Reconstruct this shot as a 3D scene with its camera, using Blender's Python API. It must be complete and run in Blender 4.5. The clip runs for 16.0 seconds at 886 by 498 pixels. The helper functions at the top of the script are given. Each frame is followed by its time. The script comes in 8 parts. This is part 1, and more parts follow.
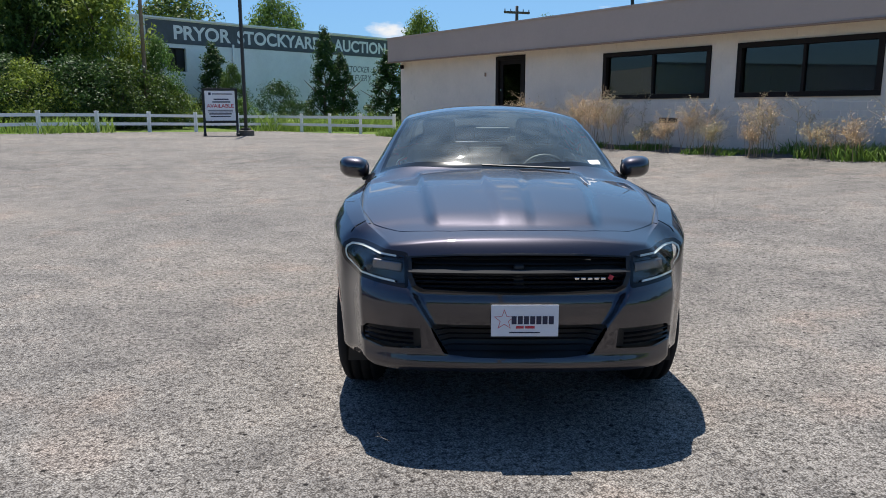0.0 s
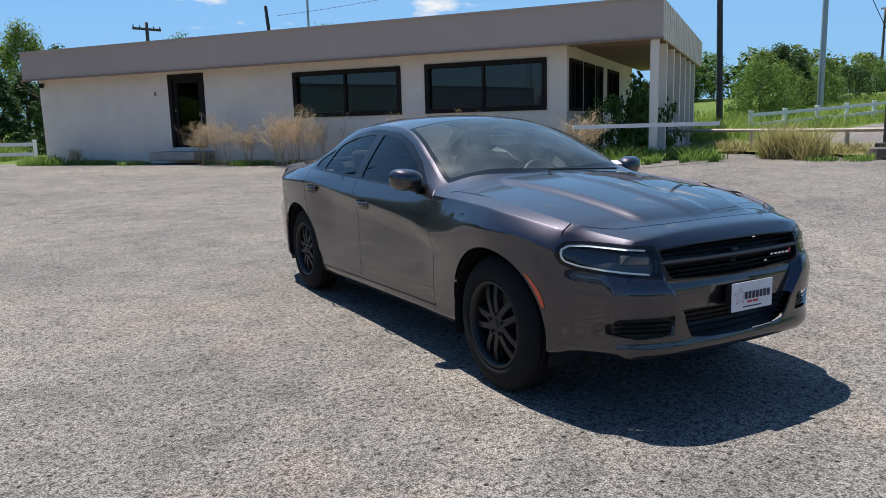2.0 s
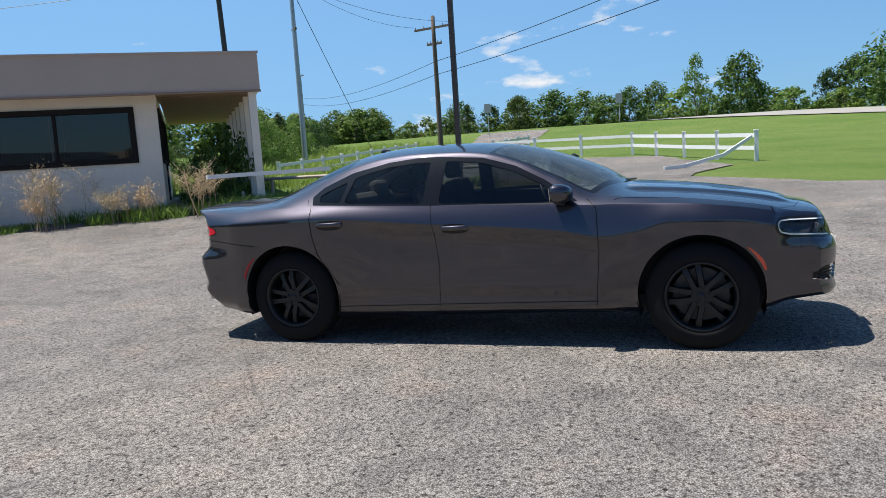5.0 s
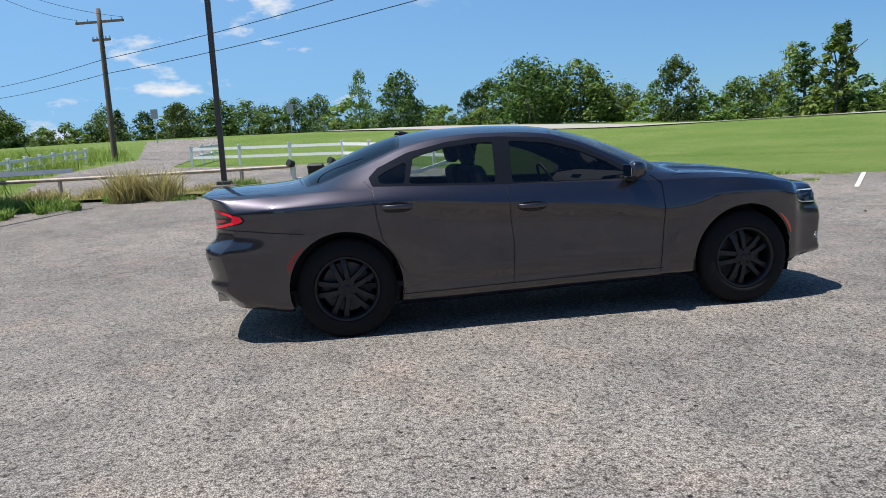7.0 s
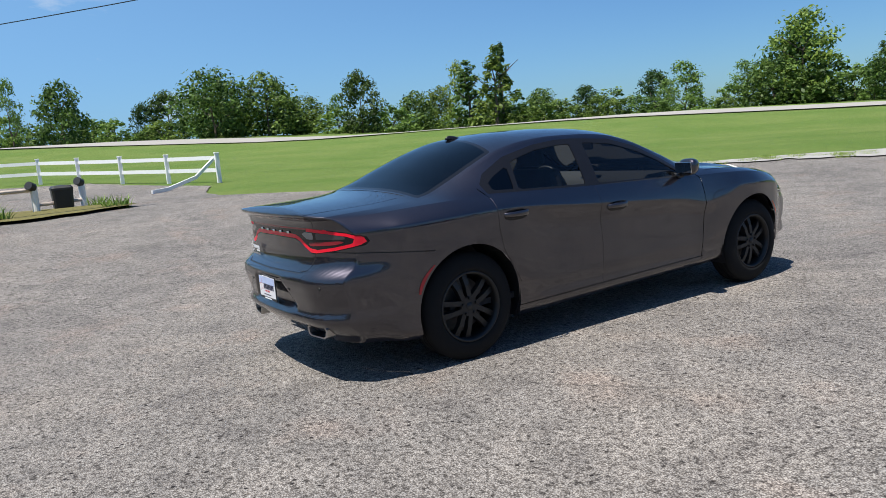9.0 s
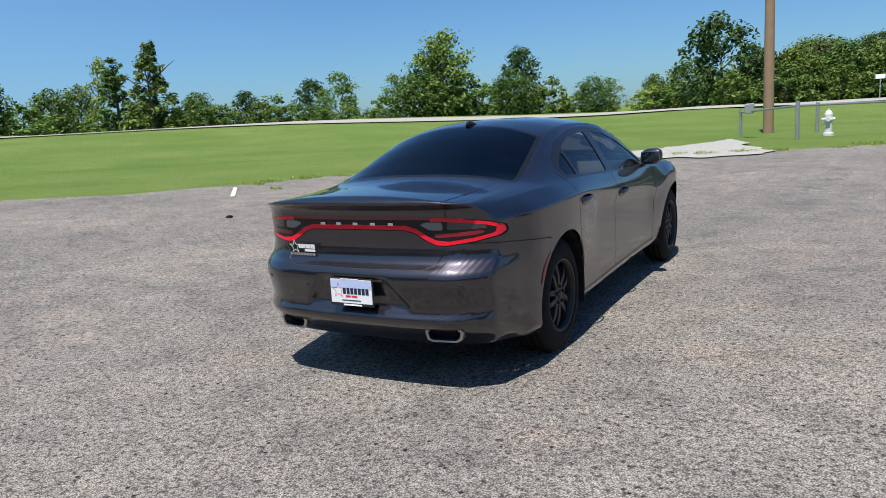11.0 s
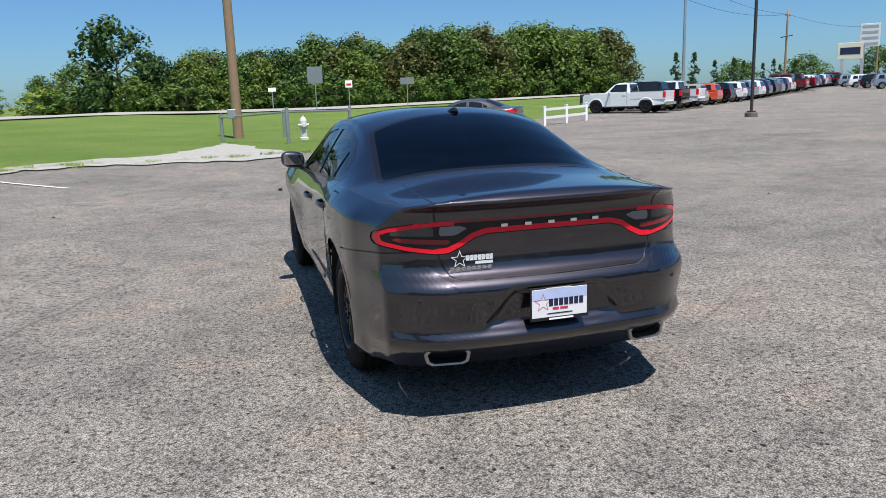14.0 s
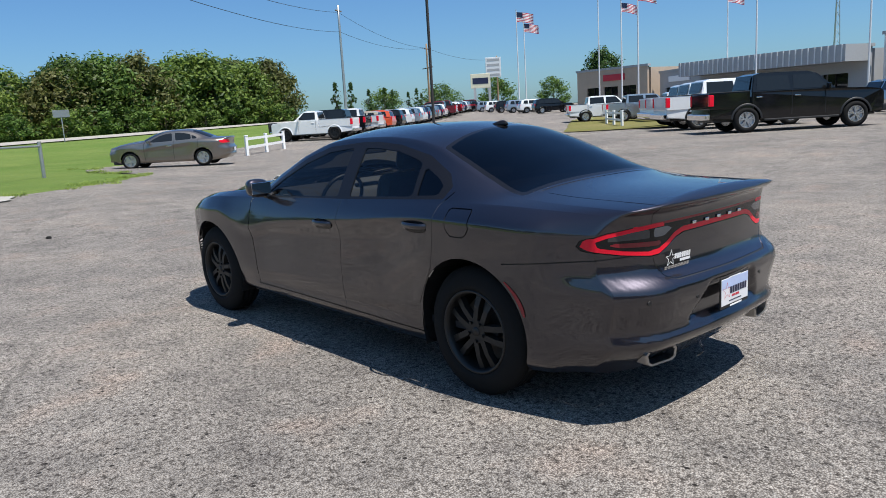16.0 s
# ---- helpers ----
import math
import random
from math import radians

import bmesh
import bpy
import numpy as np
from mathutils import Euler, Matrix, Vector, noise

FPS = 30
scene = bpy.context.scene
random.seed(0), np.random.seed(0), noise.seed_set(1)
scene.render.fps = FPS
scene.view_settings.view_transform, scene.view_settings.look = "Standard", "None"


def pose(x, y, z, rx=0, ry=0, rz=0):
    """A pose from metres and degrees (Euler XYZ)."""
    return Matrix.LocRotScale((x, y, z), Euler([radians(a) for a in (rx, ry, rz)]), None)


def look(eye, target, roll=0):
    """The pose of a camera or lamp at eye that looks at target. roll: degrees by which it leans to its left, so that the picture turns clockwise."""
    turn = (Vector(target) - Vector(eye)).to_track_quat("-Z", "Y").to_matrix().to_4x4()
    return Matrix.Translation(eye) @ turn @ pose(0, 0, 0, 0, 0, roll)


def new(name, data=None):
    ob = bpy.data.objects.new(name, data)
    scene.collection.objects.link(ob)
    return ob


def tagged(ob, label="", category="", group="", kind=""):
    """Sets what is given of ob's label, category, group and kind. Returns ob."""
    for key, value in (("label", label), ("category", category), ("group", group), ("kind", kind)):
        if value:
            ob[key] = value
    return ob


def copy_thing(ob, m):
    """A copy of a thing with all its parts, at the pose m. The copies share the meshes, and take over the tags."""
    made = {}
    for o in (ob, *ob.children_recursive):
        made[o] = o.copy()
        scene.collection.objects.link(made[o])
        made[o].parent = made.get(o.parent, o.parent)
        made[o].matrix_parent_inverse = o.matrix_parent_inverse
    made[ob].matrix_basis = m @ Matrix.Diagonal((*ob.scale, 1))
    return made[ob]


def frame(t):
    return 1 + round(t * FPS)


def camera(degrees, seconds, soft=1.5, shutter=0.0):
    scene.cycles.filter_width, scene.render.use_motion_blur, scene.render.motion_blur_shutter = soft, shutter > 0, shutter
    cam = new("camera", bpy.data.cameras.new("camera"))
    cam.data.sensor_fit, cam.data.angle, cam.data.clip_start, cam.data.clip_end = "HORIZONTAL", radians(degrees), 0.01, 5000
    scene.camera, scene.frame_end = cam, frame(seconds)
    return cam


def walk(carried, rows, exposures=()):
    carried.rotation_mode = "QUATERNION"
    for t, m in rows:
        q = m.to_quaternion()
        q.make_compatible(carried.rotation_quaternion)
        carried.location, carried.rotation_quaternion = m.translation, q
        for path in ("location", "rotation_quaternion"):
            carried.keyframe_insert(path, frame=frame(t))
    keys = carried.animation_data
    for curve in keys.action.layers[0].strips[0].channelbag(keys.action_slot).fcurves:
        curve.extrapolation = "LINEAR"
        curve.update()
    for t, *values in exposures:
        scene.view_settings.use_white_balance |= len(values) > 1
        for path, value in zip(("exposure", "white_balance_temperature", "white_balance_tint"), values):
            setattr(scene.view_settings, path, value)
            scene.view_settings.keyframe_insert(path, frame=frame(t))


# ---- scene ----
cam = camera(61.6, 16.0, 0.9)
PATH = [
    (0, (-0.312, -5.456, 1.454), (-0.321, -3.491, 1.084), -0.1),
    (0.5, (-0.962, -5.371, 1.445), (-0.704, -3.422, 1.078), 0.2),
    (1, (-1.616, -5.193, 1.422), (-1.123, -3.288, 1.065), -0.3),
    (1.5, (-2.273, -5.018, 1.425), (-1.547, -3.188, 1.071), -0.7),
    (2, (-2.932, -4.745, 1.414), (-1.978, -3.018, 1.084), -1.5),
    (2.5, (-3.564, -4.387, 1.408), (-2.404, -2.789, 1.091), -2.1),
    (3, (-4.17, -3.941, 1.401), (-2.824, -2.495, 1.09), -3.0),
    (3.5, (-4.759, -3.45, 1.393), (-3.241, -2.182, 1.098), -3.5),
    (4, (-5.244, -2.867, 1.374), (-3.572, -1.803, 1.108), -3.8),
    (4.2, (-5.418, -2.609, 1.389), (-3.693, -1.631, 1.13), -3.8),
    (6.3, (-6.252, 0.459, 1.354), (-4.271, 0.535, 1.094), -3.1),
    (6.5, (-6.242, 0.777, 1.331), (-4.26, 0.75, 1.067), -2.9),
    (7, (-6.153, 1.54, 1.327), (-4.19, 1.273, 1.057), -3.2),
    (7.5, (-5.947, 2.304, 1.335), (-4.033, 1.797, 1.058), -3.2),
    (8, (-5.655, 3.018, 1.348), (-3.809, 2.301, 1.075), -3.6),
    (8.2, (-5.493, 3.272, 1.375), (-3.678, 2.477, 1.104), -4.0),
    (10.3, (-3.387, 5.505, 1.51), (-2.12, 3.997, 1.163), -3.6),
    (10.5, (-3.142, 5.634, 1.489), (-1.959, 4.06, 1.142), -3.5),
    (11, (-2.503, 5.879, 1.493), (-1.524, 4.168, 1.154), -3.5),
    (11.5, (-1.818, 6.053, 1.508), (-1.058, 4.235, 1.167), -3.3),
    (12, (-1.106, 6.165, 1.516), (-0.573, 4.269, 1.17), -3.0),
    (12.5, (-0.419, 6.188, 1.515), (-0.133, 4.242, 1.157), -2.4),
    (13, (0.237, 6.113, 1.523), (0.236, 4.148, 1.15), -2.0),
    (13.5, (0.864, 5.943, 1.539), (0.596, 3.998, 1.158), -1.9),
    (14, (1.47, 5.686, 1.533), (0.922, 3.803, 1.138), -2.0),
    (14.5, (2.043, 5.386, 1.537), (1.263, 3.586, 1.144), -2.0),
    (15, (2.616, 5.064, 1.558), (1.633, 3.364, 1.179), -2.8),
    (15.5, (3.132, 4.698, 1.561), (1.973, 3.109, 1.196), -3.2),
    (16, (3.588, 4.333, 1.549), (2.269, 2.873, 1.189), -3.4),
]
walk(cam, [(t, look(eye, target, roll)) for t, eye, target, roll in PATH])

# ---- world ----
world = bpy.data.worlds.new("sky_world")
scene.world = world
world.use_nodes = True
SUN_WAY = Vector((-0.06, 0.37, 1.0)).normalized()   # towards the sun
SUN_ELEV = math.asin(SUN_WAY.z)


def build_world():
    nt = world.node_tree
    nt.nodes.clear()
    out = nt.nodes.new("ShaderNodeOutputWorld")
    bg = nt.nodes.new("ShaderNodeBackground")
    sky = nt.nodes.new("ShaderNodeTexSky")
    sky.sky_type = "NISHITA"
    sky.sun_disc = False
    sky.sun_elevation = SUN_ELEV
    sky.sun_rotation = math.atan2(SUN_WAY.x, SUN_WAY.y)
    sky.air_density, sky.dust_density, sky.ozone_density = 1.0, 0.6, 3.0
    bg.inputs["Strength"].default_value = 0.062
    tint = nt.nodes.new("ShaderNodeMix")                     # deep clear-day blue
    tint.data_type, tint.blend_type = "RGBA", "MULTIPLY"
    tint.inputs[0].default_value = 1.0
    tint.inputs[7].default_value = (0.62, 0.95, 1.29, 1)
    nt.links.new(sky.outputs[0], tint.inputs[6])
    co = nt.nodes.new("ShaderNodeTexCoord")
    flat = nt.nodes.new("ShaderNodeMapping")
    flat.inputs["Scale"].default_value = (1.0, 1.0, 2.6)
    nt.links.new(co.outputs["Generated"], flat.inputs["Vector"])
    puff = nt.nodes.new("ShaderNodeTexNoise")
    puff.inputs["Scale"].default_value, puff.inputs["Detail"].default_value, puff.inputs["Roughness"].default_value = 7.0, 7.0, 0.55
    nt.links.new(flat.outputs[0], puff.inputs["Vector"])
    cut = nt.nodes.new("ShaderNodeValToRGB")
    cut.color_ramp.elements[0].position, cut.color_ramp.elements[1].position = 0.60, 0.69
    nt.links.new(puff.outputs["Fac"], cut.inputs["Fac"])
    cloud = nt.nodes.new("ShaderNodeMix")
    cloud.data_type = "RGBA"
    cloud.inputs[7].default_value = (9.5, 9.7, 10.0, 1)
    way = nt.nodes.new("ShaderNodeVectorMath")               # fair-weather puffs stand in the north-east alone
    way.operation = "DOT_PRODUCT"
    way.inputs[1].default_value = (0.62, 0.78, -0.9)
    nt.links.new(co.outputs["Generated"], way.inputs[0])
    side = nt.nodes.new("ShaderNodeMapRange")
    side.inputs["From Min"].default_value, side.inputs["From Max"].default_value = 0.25, 0.5
    nt.links.new(way.outputs["Value"], side.inputs["Value"])
    both = nt.nodes.new("ShaderNodeMath")
    both.operation = "MULTIPLY"
    nt.links.new(cut.outputs[0], both.inputs[0])
    nt.links.new(side.outputs[0], both.inputs[1])
    nt.links.new(both.outputs[0], cloud.inputs[0])
    veil = nt.nodes.new("ShaderNodeVectorMath")              # brighter summer haze on the clouds' side of the sky
    veil.operation = "DOT_PRODUCT"
    veil.inputs[1].default_value = (0.66, 0.75, 0.0)
    nt.links.new(co.outputs["Generated"], veil.inputs[0])
    amount = nt.nodes.new("ShaderNodeMapRange")
    amount.inputs["From Min"].default_value, amount.inputs["From Max"].default_value, amount.inputs["To Max"].default_value = -0.2, 1.0, 0.72
    nt.links.new(veil.outputs["Value"], amount.inputs["Value"])
    haze = nt.nodes.new("ShaderNodeMix")
    haze.data_type = "RGBA"
    haze.inputs[7].default_value = (3.2, 6.3, 10.3, 1)
    nt.links.new(amount.outputs[0], haze.inputs[0])
    nt.links.new(tint.outputs[2], haze.inputs[6])
    nt.links.new(haze.outputs[2], cloud.inputs[6])
    nt.links.new(cloud.outputs[2], bg.inputs["Color"])
    nt.links.new(bg.outputs[0], out.inputs["Surface"])


build_world()
sun = new("sun", bpy.data.lights.new("sun", "SUN"))
sun.data.energy, sun.data.angle, sun.data.color = 5.0, radians(0.55), (1.0, 0.955, 0.88)
sun.matrix_world = look(SUN_WAY * 60, (0, 0, 0))
scene.view_settings.exposure = 0.58

# ---- materials ----
def material(name):
    m = bpy.data.materials.new(name)
    m.use_nodes = True
    nt = m.node_tree
    return m, nt, nt.nodes["Principled BSDF"]


def node(nt, kind, **values):
    n = nt.nodes.new(kind)
    for k, v in values.items():
        if k in n.inputs:
            n.inputs[k].default_value = v
    return n


def noise_tex(nt, scale, detail=4.0, rough=0.6, coords=None):
    n = nt.nodes.new("ShaderNodeTexNoise")
    n.inputs["Scale"].default_value = scale
    n.inputs["Detail"].default_value = detail
    n.inputs["Roughness"].default_value = rough
    if coords is not None:
        nt.links.new(coords, n.inputs["Vector"])
    return n.outputs["Fac"]


def ramp(nt, fac, stops):
    r = nt.nodes.new("ShaderNodeValToRGB")
    while len(r.color_ramp.elements) < len(stops):
        r.color_ramp.elements.new(0.5)
    for e, (p, c) in zip(r.color_ramp.elements, stops):
        e.position, e.color = p, (*c, 1.0)
    nt.links.new(fac, r.inputs["Fac"])
    return r.outputs["Color"]


def mix(nt, fac, a, b, kind="MIX"):
    m = nt.nodes.new("ShaderNodeMix")
    m.data_type, m.blend_type = "RGBA", kind
    for sock, val in ((m.inputs[0], fac), (m.inputs[6], a), (m.inputs[7], b)):
        if isinstance(val, (int, float)):
            sock.default_value = val
        elif isinstance(val, tuple):
            sock.default_value = (*val, 1.0) if len(val) == 3 else val
        else:
            nt.links.new(val, sock)
    return m.outputs[2]


def bump(nt, bsdf, height, strength=0.3, distance=0.01):
    b = nt.nodes.new("ShaderNodeBump")
    b.inputs["Strength"].default_value = strength
    b.inputs["Distance"].default_value = distance
    nt.links.new(height, b.inputs["Height"])
    nt.links.new(b.outputs[0], bsdf.inputs["Normal"])


def world_pos(nt):
    return nt.nodes.new("ShaderNodeNewGeometry").outputs["Position"]


def plain(name, color, rough=0.5, metal=0.0, vary=0.12, scale=6.0, coat=0.0, relief=0.0, spec=None, placed=False):
    """A surface with a slow stain and a fine grain over its base colour."""
    m, nt, b = material(name)
    pos = world_pos(nt) if placed else nt.nodes.new("ShaderNodeTexCoord").outputs["Object"]
    f = noise_tex(nt, scale, 6.0, 0.65, pos)
    g = noise_tex(nt, scale * 14, 3.0, 0.6, pos)
    dark = tuple(c * (1 - vary) for c in color)
    light = tuple(min(1, c * (1 + vary)) for c in color)
    c = ramp(nt, f, [(0.3, dark), (0.7, light)])
    c = mix(nt, 0.25, c, ramp(nt, g, [(0.3, dark), (0.7, light)]))
    nt.links.new(c, b.inputs["Base Color"])
    b.inputs["Roughness"].default_value = rough
    b.inputs["Metallic"].default_value = metal
    b.inputs["Coat Weight"].default_value = coat
    b.inputs["Coat Roughness"].default_value = 0.03
    if spec is not None:
        b.inputs["Specular IOR Level"].default_value = spec
    if relief:
        bump(nt, b, g, relief, 0.004)
    return m


def asphalt_material():
    m, nt, b = material("old_asphalt")
    pos = world_pos(nt)
    v = nt.nodes.new("ShaderNodeTexVoronoi")                 # worn aggregate
    v.inputs["Scale"].default_value = 118.0
    nt.links.new(pos, v.inputs["Vector"])
    stone = ramp(nt, v.outputs["Color"], [(0.0, (0.13, 0.12, 0.112)), (0.25, (0.245, 0.228, 0.213)), (0.55, (0.335, 0.315, 0.293)), (0.85, (0.41, 0.388, 0.36)), (1.0, (0.52, 0.50, 0.468))])
    # gaps between stones darkened in the colour, for their tiny shadows
    gap = ramp(nt, v.outputs["Distance"], [(0.40, (1, 1, 1)), (0.72, (0.36, 0.345, 0.335))])
    c = mix(nt, 1.0, mix(nt, 1.0, mix(nt, 0.08, stone, (0.33, 0.31, 0.29)), (0.935, 0.945, 0.955), "MULTIPLY"), gap, "MULTIPLY")
    w = nt.nodes.new("ShaderNodeTexVoronoi")                 # coarser stones and clots of tar
    w.inputs["Scale"].default_value = 34.0
    nt.links.new(pos, w.inputs["Vector"])
    c = mix(nt, 1.0, c, ramp(nt, w.outputs["Color"], [(0.0, (0.72, 0.71, 0.70)), (0.3, (0.95, 0.94, 0.93)), (0.75, (1.06, 1.05, 1.04)), (1.0, (1.16, 1.15, 1.13))]), "MULTIPLY")
    pit = nt.nodes.new("ShaderNodeTexVoronoi")               # scattered pits
    pit.inputs["Scale"].default_value = 11.0
    nt.links.new(pos, pit.inputs["Vector"])
    few = ramp(nt, pit.outputs["Color"], [(0.60, (0, 0, 0)), (0.62, (1, 1, 1))])
    hole = mix(nt, 1.0, few, ramp(nt, pit.outputs["Distance"], [(0.10, (1, 1, 1)), (0.15, (0, 0, 0))]), "MULTIPLY")
    c = mix(nt, hole, c, (0.018, 0.016, 0.015))
    pock = noise_tex(nt, 30.0, 3.0, 0.55, pos)              # uneven pocks where stones have gone
    c = mix(nt, 1.0, c, ramp(nt, pock, [(0.34, (0.30, 0.29, 0.285)), (0.45, (0.90, 0.895, 0.89)), (0.60, (1.06, 1.055, 1.05)), (0.72, (1.12, 1.11, 1.10))]), "MULTIPLY")
    big = noise_tex(nt, 0.35, 5.0, 0.6, pos)
    c = mix(nt, 1.0, c, ramp(nt, big, [(0.32, (0.74, 0.735, 0.745)), (0.5, (0.96, 0.95, 0.945)), (0.68, (1.14, 1.10, 1.06))]), "MULTIPLY")
    mid = noise_tex(nt, 2.6, 6.0, 0.65, pos)
    c = mix(nt, 1.0, c, ramp(nt, mid, [(0.30, (0.70, 0.70, 0.715)), (0.5, (0.98, 0.98, 0.98)), (0.72, (1.17, 1.16, 1.155))]), "MULTIPLY")
    rust = noise_tex(nt, 1.3, 3.0, 0.5, pos)
    c = mix(nt, ramp(nt, rust, [(0.56, (0, 0, 0)), (0.72, (0.4, 0.4, 0.4))]), c, mix(nt, 1.0, c, (1.12, 0.90, 0.80), "MULTIPLY"))
    bend = nt.nodes.new("ShaderNodeTexNoise")                # long cracks
    bend.inputs["Scale"].default_value, bend.inputs["Detail"].default_value = 1.6, 6.0
    nt.links.new(pos, bend.inputs["Vector"])
    warp = mix(nt, 0.16, pos, bend.outputs["Color"], "ADD")
    e = nt.nodes.new("ShaderNodeTexVoronoi")
    e.feature = "DISTANCE_TO_EDGE"
    e.inputs["Scale"].default_value = 0.23
    nt.links.new(warp, e.inputs["Vector"])
    crack = mix(nt, 1.0, ramp(nt, e.outputs["Distance"], [(0.0012, (1, 1, 1)), (0.0032, (0, 0, 0))]), ramp(nt, noise_tex(nt, 0.5, 3.0, 0.5, pos), [(0.46, (0, 0, 0)), (0.62, (0.5, 0.5, 0.5))]), "MULTIPLY")
    c = mix(nt, crack, c, (0.05, 0.046, 0.042))
    nt.links.new(c, b.inputs["Base Color"])
    b.inputs["Roughness"].default_value = 0.92
    b.inputs["Specular IOR Level"].default_value = 0.25
    h = mix(nt, 0.4, v.outputs["Distance"], mix(nt, 1.0, (1.0, 1.0, 1.0), pock, "SUBTRACT"))
    inv = nt.nodes.new("ShaderNodeInvert")
    nt.links.new(h, inv.inputs["Color"])
    bump(nt, b, inv.outputs[0], 1.0, 0.012)
    return m


def grass_material(name="grass_ground", lush=(0.105, 0.170, 0.038), pale=(0.21, 0.245, 0.08)):
    m, nt, b = material(name)
    pos = world_pos(nt)
    f = noise_tex(nt, 0.22, 5.0, 0.6, pos)
    g = noise_tex(nt, 5.0, 6.0, 0.7, pos)
    k = noise_tex(nt, 60.0, 3.0, 0.6, pos)
    c = ramp(nt, f, [(0.35, lush), (0.72, pale)])
    c = mix(nt, 0.5, c, ramp(nt, g, [(0.3, tuple(x * 0.65 for x in lush)), (0.7, tuple(x * 1.3 for x in lush))]))
    c = mix(nt, 1.0, c, ramp(nt, k, [(0.3, (0.6, 0.6, 0.6)), (0.7, (1.25, 1.25, 1.2))]), "MULTIPLY")
    nt.links.new(c, b.inputs["Base Color"])
    b.inputs["Roughness"].default_value = 0.95
    b.inputs["Specular IOR Level"].default_value = 0.1
    bump(nt, b, k, 0.8, 0.05)
    return m


def leaf_material(name, dark, light, autumn=1.0):
    m, nt, b = material(name)
    geo = nt.nodes.new("ShaderNodeNewGeometry")
    rnd = geo.outputs["Random Per Island"]
    info = nt.nodes.new("ShaderNodeObjectInfo").outputs["Random"]
    c = ramp(nt, rnd, [(0.0, dark), (0.6, light), (1.0, tuple(x * 1.35 for x in light))])
    c = mix(nt, 1.0, c, ramp(nt, info, [(0.0, (0.75, 0.85, 0.8)), (0.6, (1.0, 1.0, 1.0)), (1.0, (1 + 0.45 * autumn, 1 + 0.15 * autumn, 1 - 0.15 * autumn))]), "MULTIPLY")
    nt.links.new(c, b.inputs["Base Color"])
    b.inputs["Roughness"].default_value = 0.55
    b.inputs["Specular IOR Level"].default_value = 0.3
    b.inputs["Transmission Weight"].default_value = 0.0
    tr = nt.nodes.new("ShaderNodeBsdfTranslucent")
    nt.links.new(c, tr.inputs["Color"])
    add = nt.nodes.new("ShaderNodeMixShader")
    add.inputs[0].default_value = 0.37
    nt.links.new(b.outputs[0], add.inputs[1])
    nt.links.new(tr.outputs[0], add.inputs[2])
    nt.links.new(add.outputs[0], nt.nodes["Material Output"].inputs["Surface"])
    return m


def car_paint(name, base, flake=0.7, rough=0.28):
    m, nt, b = material(name)
    pos = nt.nodes.new("ShaderNodeTexCoord").outputs["Object"]
    v = nt.nodes.new("ShaderNodeTexVoronoi")
    v.inputs["Scale"].default_value = 900.0
    nt.links.new(pos, v.inputs["Vector"])
    c = ramp(nt, v.outputs["Color"], [(0.0, tuple(x * 0.8 for x in base)), (1.0, tuple(x * 1.25 for x in base))])
    nt.links.new(c, b.inputs["Base Color"])
    b.inputs["Metallic"].default_value = flake
    b.inputs["Roughness"].default_value = rough
    b.inputs["Coat Weight"].default_value = 1.0
    b.inputs["Coat Roughness"].default_value = 0.03
    b.inputs["Coat IOR"].default_value = 1.7
    return m


def glass(name, color=(0.9, 0.95, 0.93), rough=0.0, ior=1.5, dust_glare=0.0):
    """Thin glass: a clear mix of see-through tint and mirror."""
    m, nt, b = material(name)
    nt.nodes.remove(b)
    tr = nt.nodes.new("ShaderNodeBsdfTransparent")
    tr.inputs["Color"].default_value = (*color, 1)
    gl = nt.nodes.new("ShaderNodeBsdfGlossy")
    gl.inputs["Roughness"].default_value = rough
    fr = nt.nodes.new("ShaderNodeFresnel")
    fr.inputs["IOR"].default_value = ior
    mx = nt.nodes.new("ShaderNodeMixShader")
    nt.links.new(fr.outputs[0], mx.inputs[0])
    nt.links.new(tr.outputs[0], mx.inputs[1])
    nt.links.new(gl.outputs[0], mx.inputs[2])
    last = mx.outputs[0]
    if dust_glare:                                    # thin dust film whose pale blue-green also paints sky glare on the pane
        film = nt.nodes.new("ShaderNodeBsdfPrincipled")
        film.inputs["Base Color"].default_value = (0.55, 0.66, 0.68, 1)
        film.inputs["Roughness"].default_value = 0.30
        pos = nt.nodes.new("ShaderNodeTexCoord").outputs["Object"]
        amt = ramp(nt, noise_tex(nt, 7.0, 5.0, 0.6, pos), [(0.3, (dust_glare * 0.5,) * 3), (0.75, (dust_glare * 1.6,) * 3)])
        m2 = nt.nodes.new("ShaderNodeMixShader")
        nt.links.new(amt, m2.inputs[0])
        nt.links.new(last, m2.inputs[1])
        nt.links.new(film.outputs[0], m2.inputs[2])
        last = m2.outputs[0]
    nt.links.new(last, nt.nodes["Material Output"].inputs["Surface"])
    return m


ASPHALT = asphalt_material()
GRASS = grass_material()
PAINT = car_paint("granite_grey_paint", (0.036, 0.0325, 0.041), 1.0, 0.42)
BLACK_PLASTIC = plain("black_plastic", (0.010, 0.010, 0.011), 0.5)
GLOSS_BLACK = plain("gloss_black", (0.008, 0.008, 0.009), 0.10, spec=0.35)
RUBBER = plain("tyre_rubber", (0.010, 0.010, 0.010), 0.85, relief=0.2, scale=20, spec=0.2)
RIM_BLACK = plain("black_wheel_paint", (0.007, 0.007, 0.007), 0.5)
CHROME = plain("chrome", (0.75, 0.75, 0.76), 0.12, 1.0, vary=0.03)
STEEL = plain("brushed_steel", (0.4, 0.39, 0.38), 0.35, 1.0)
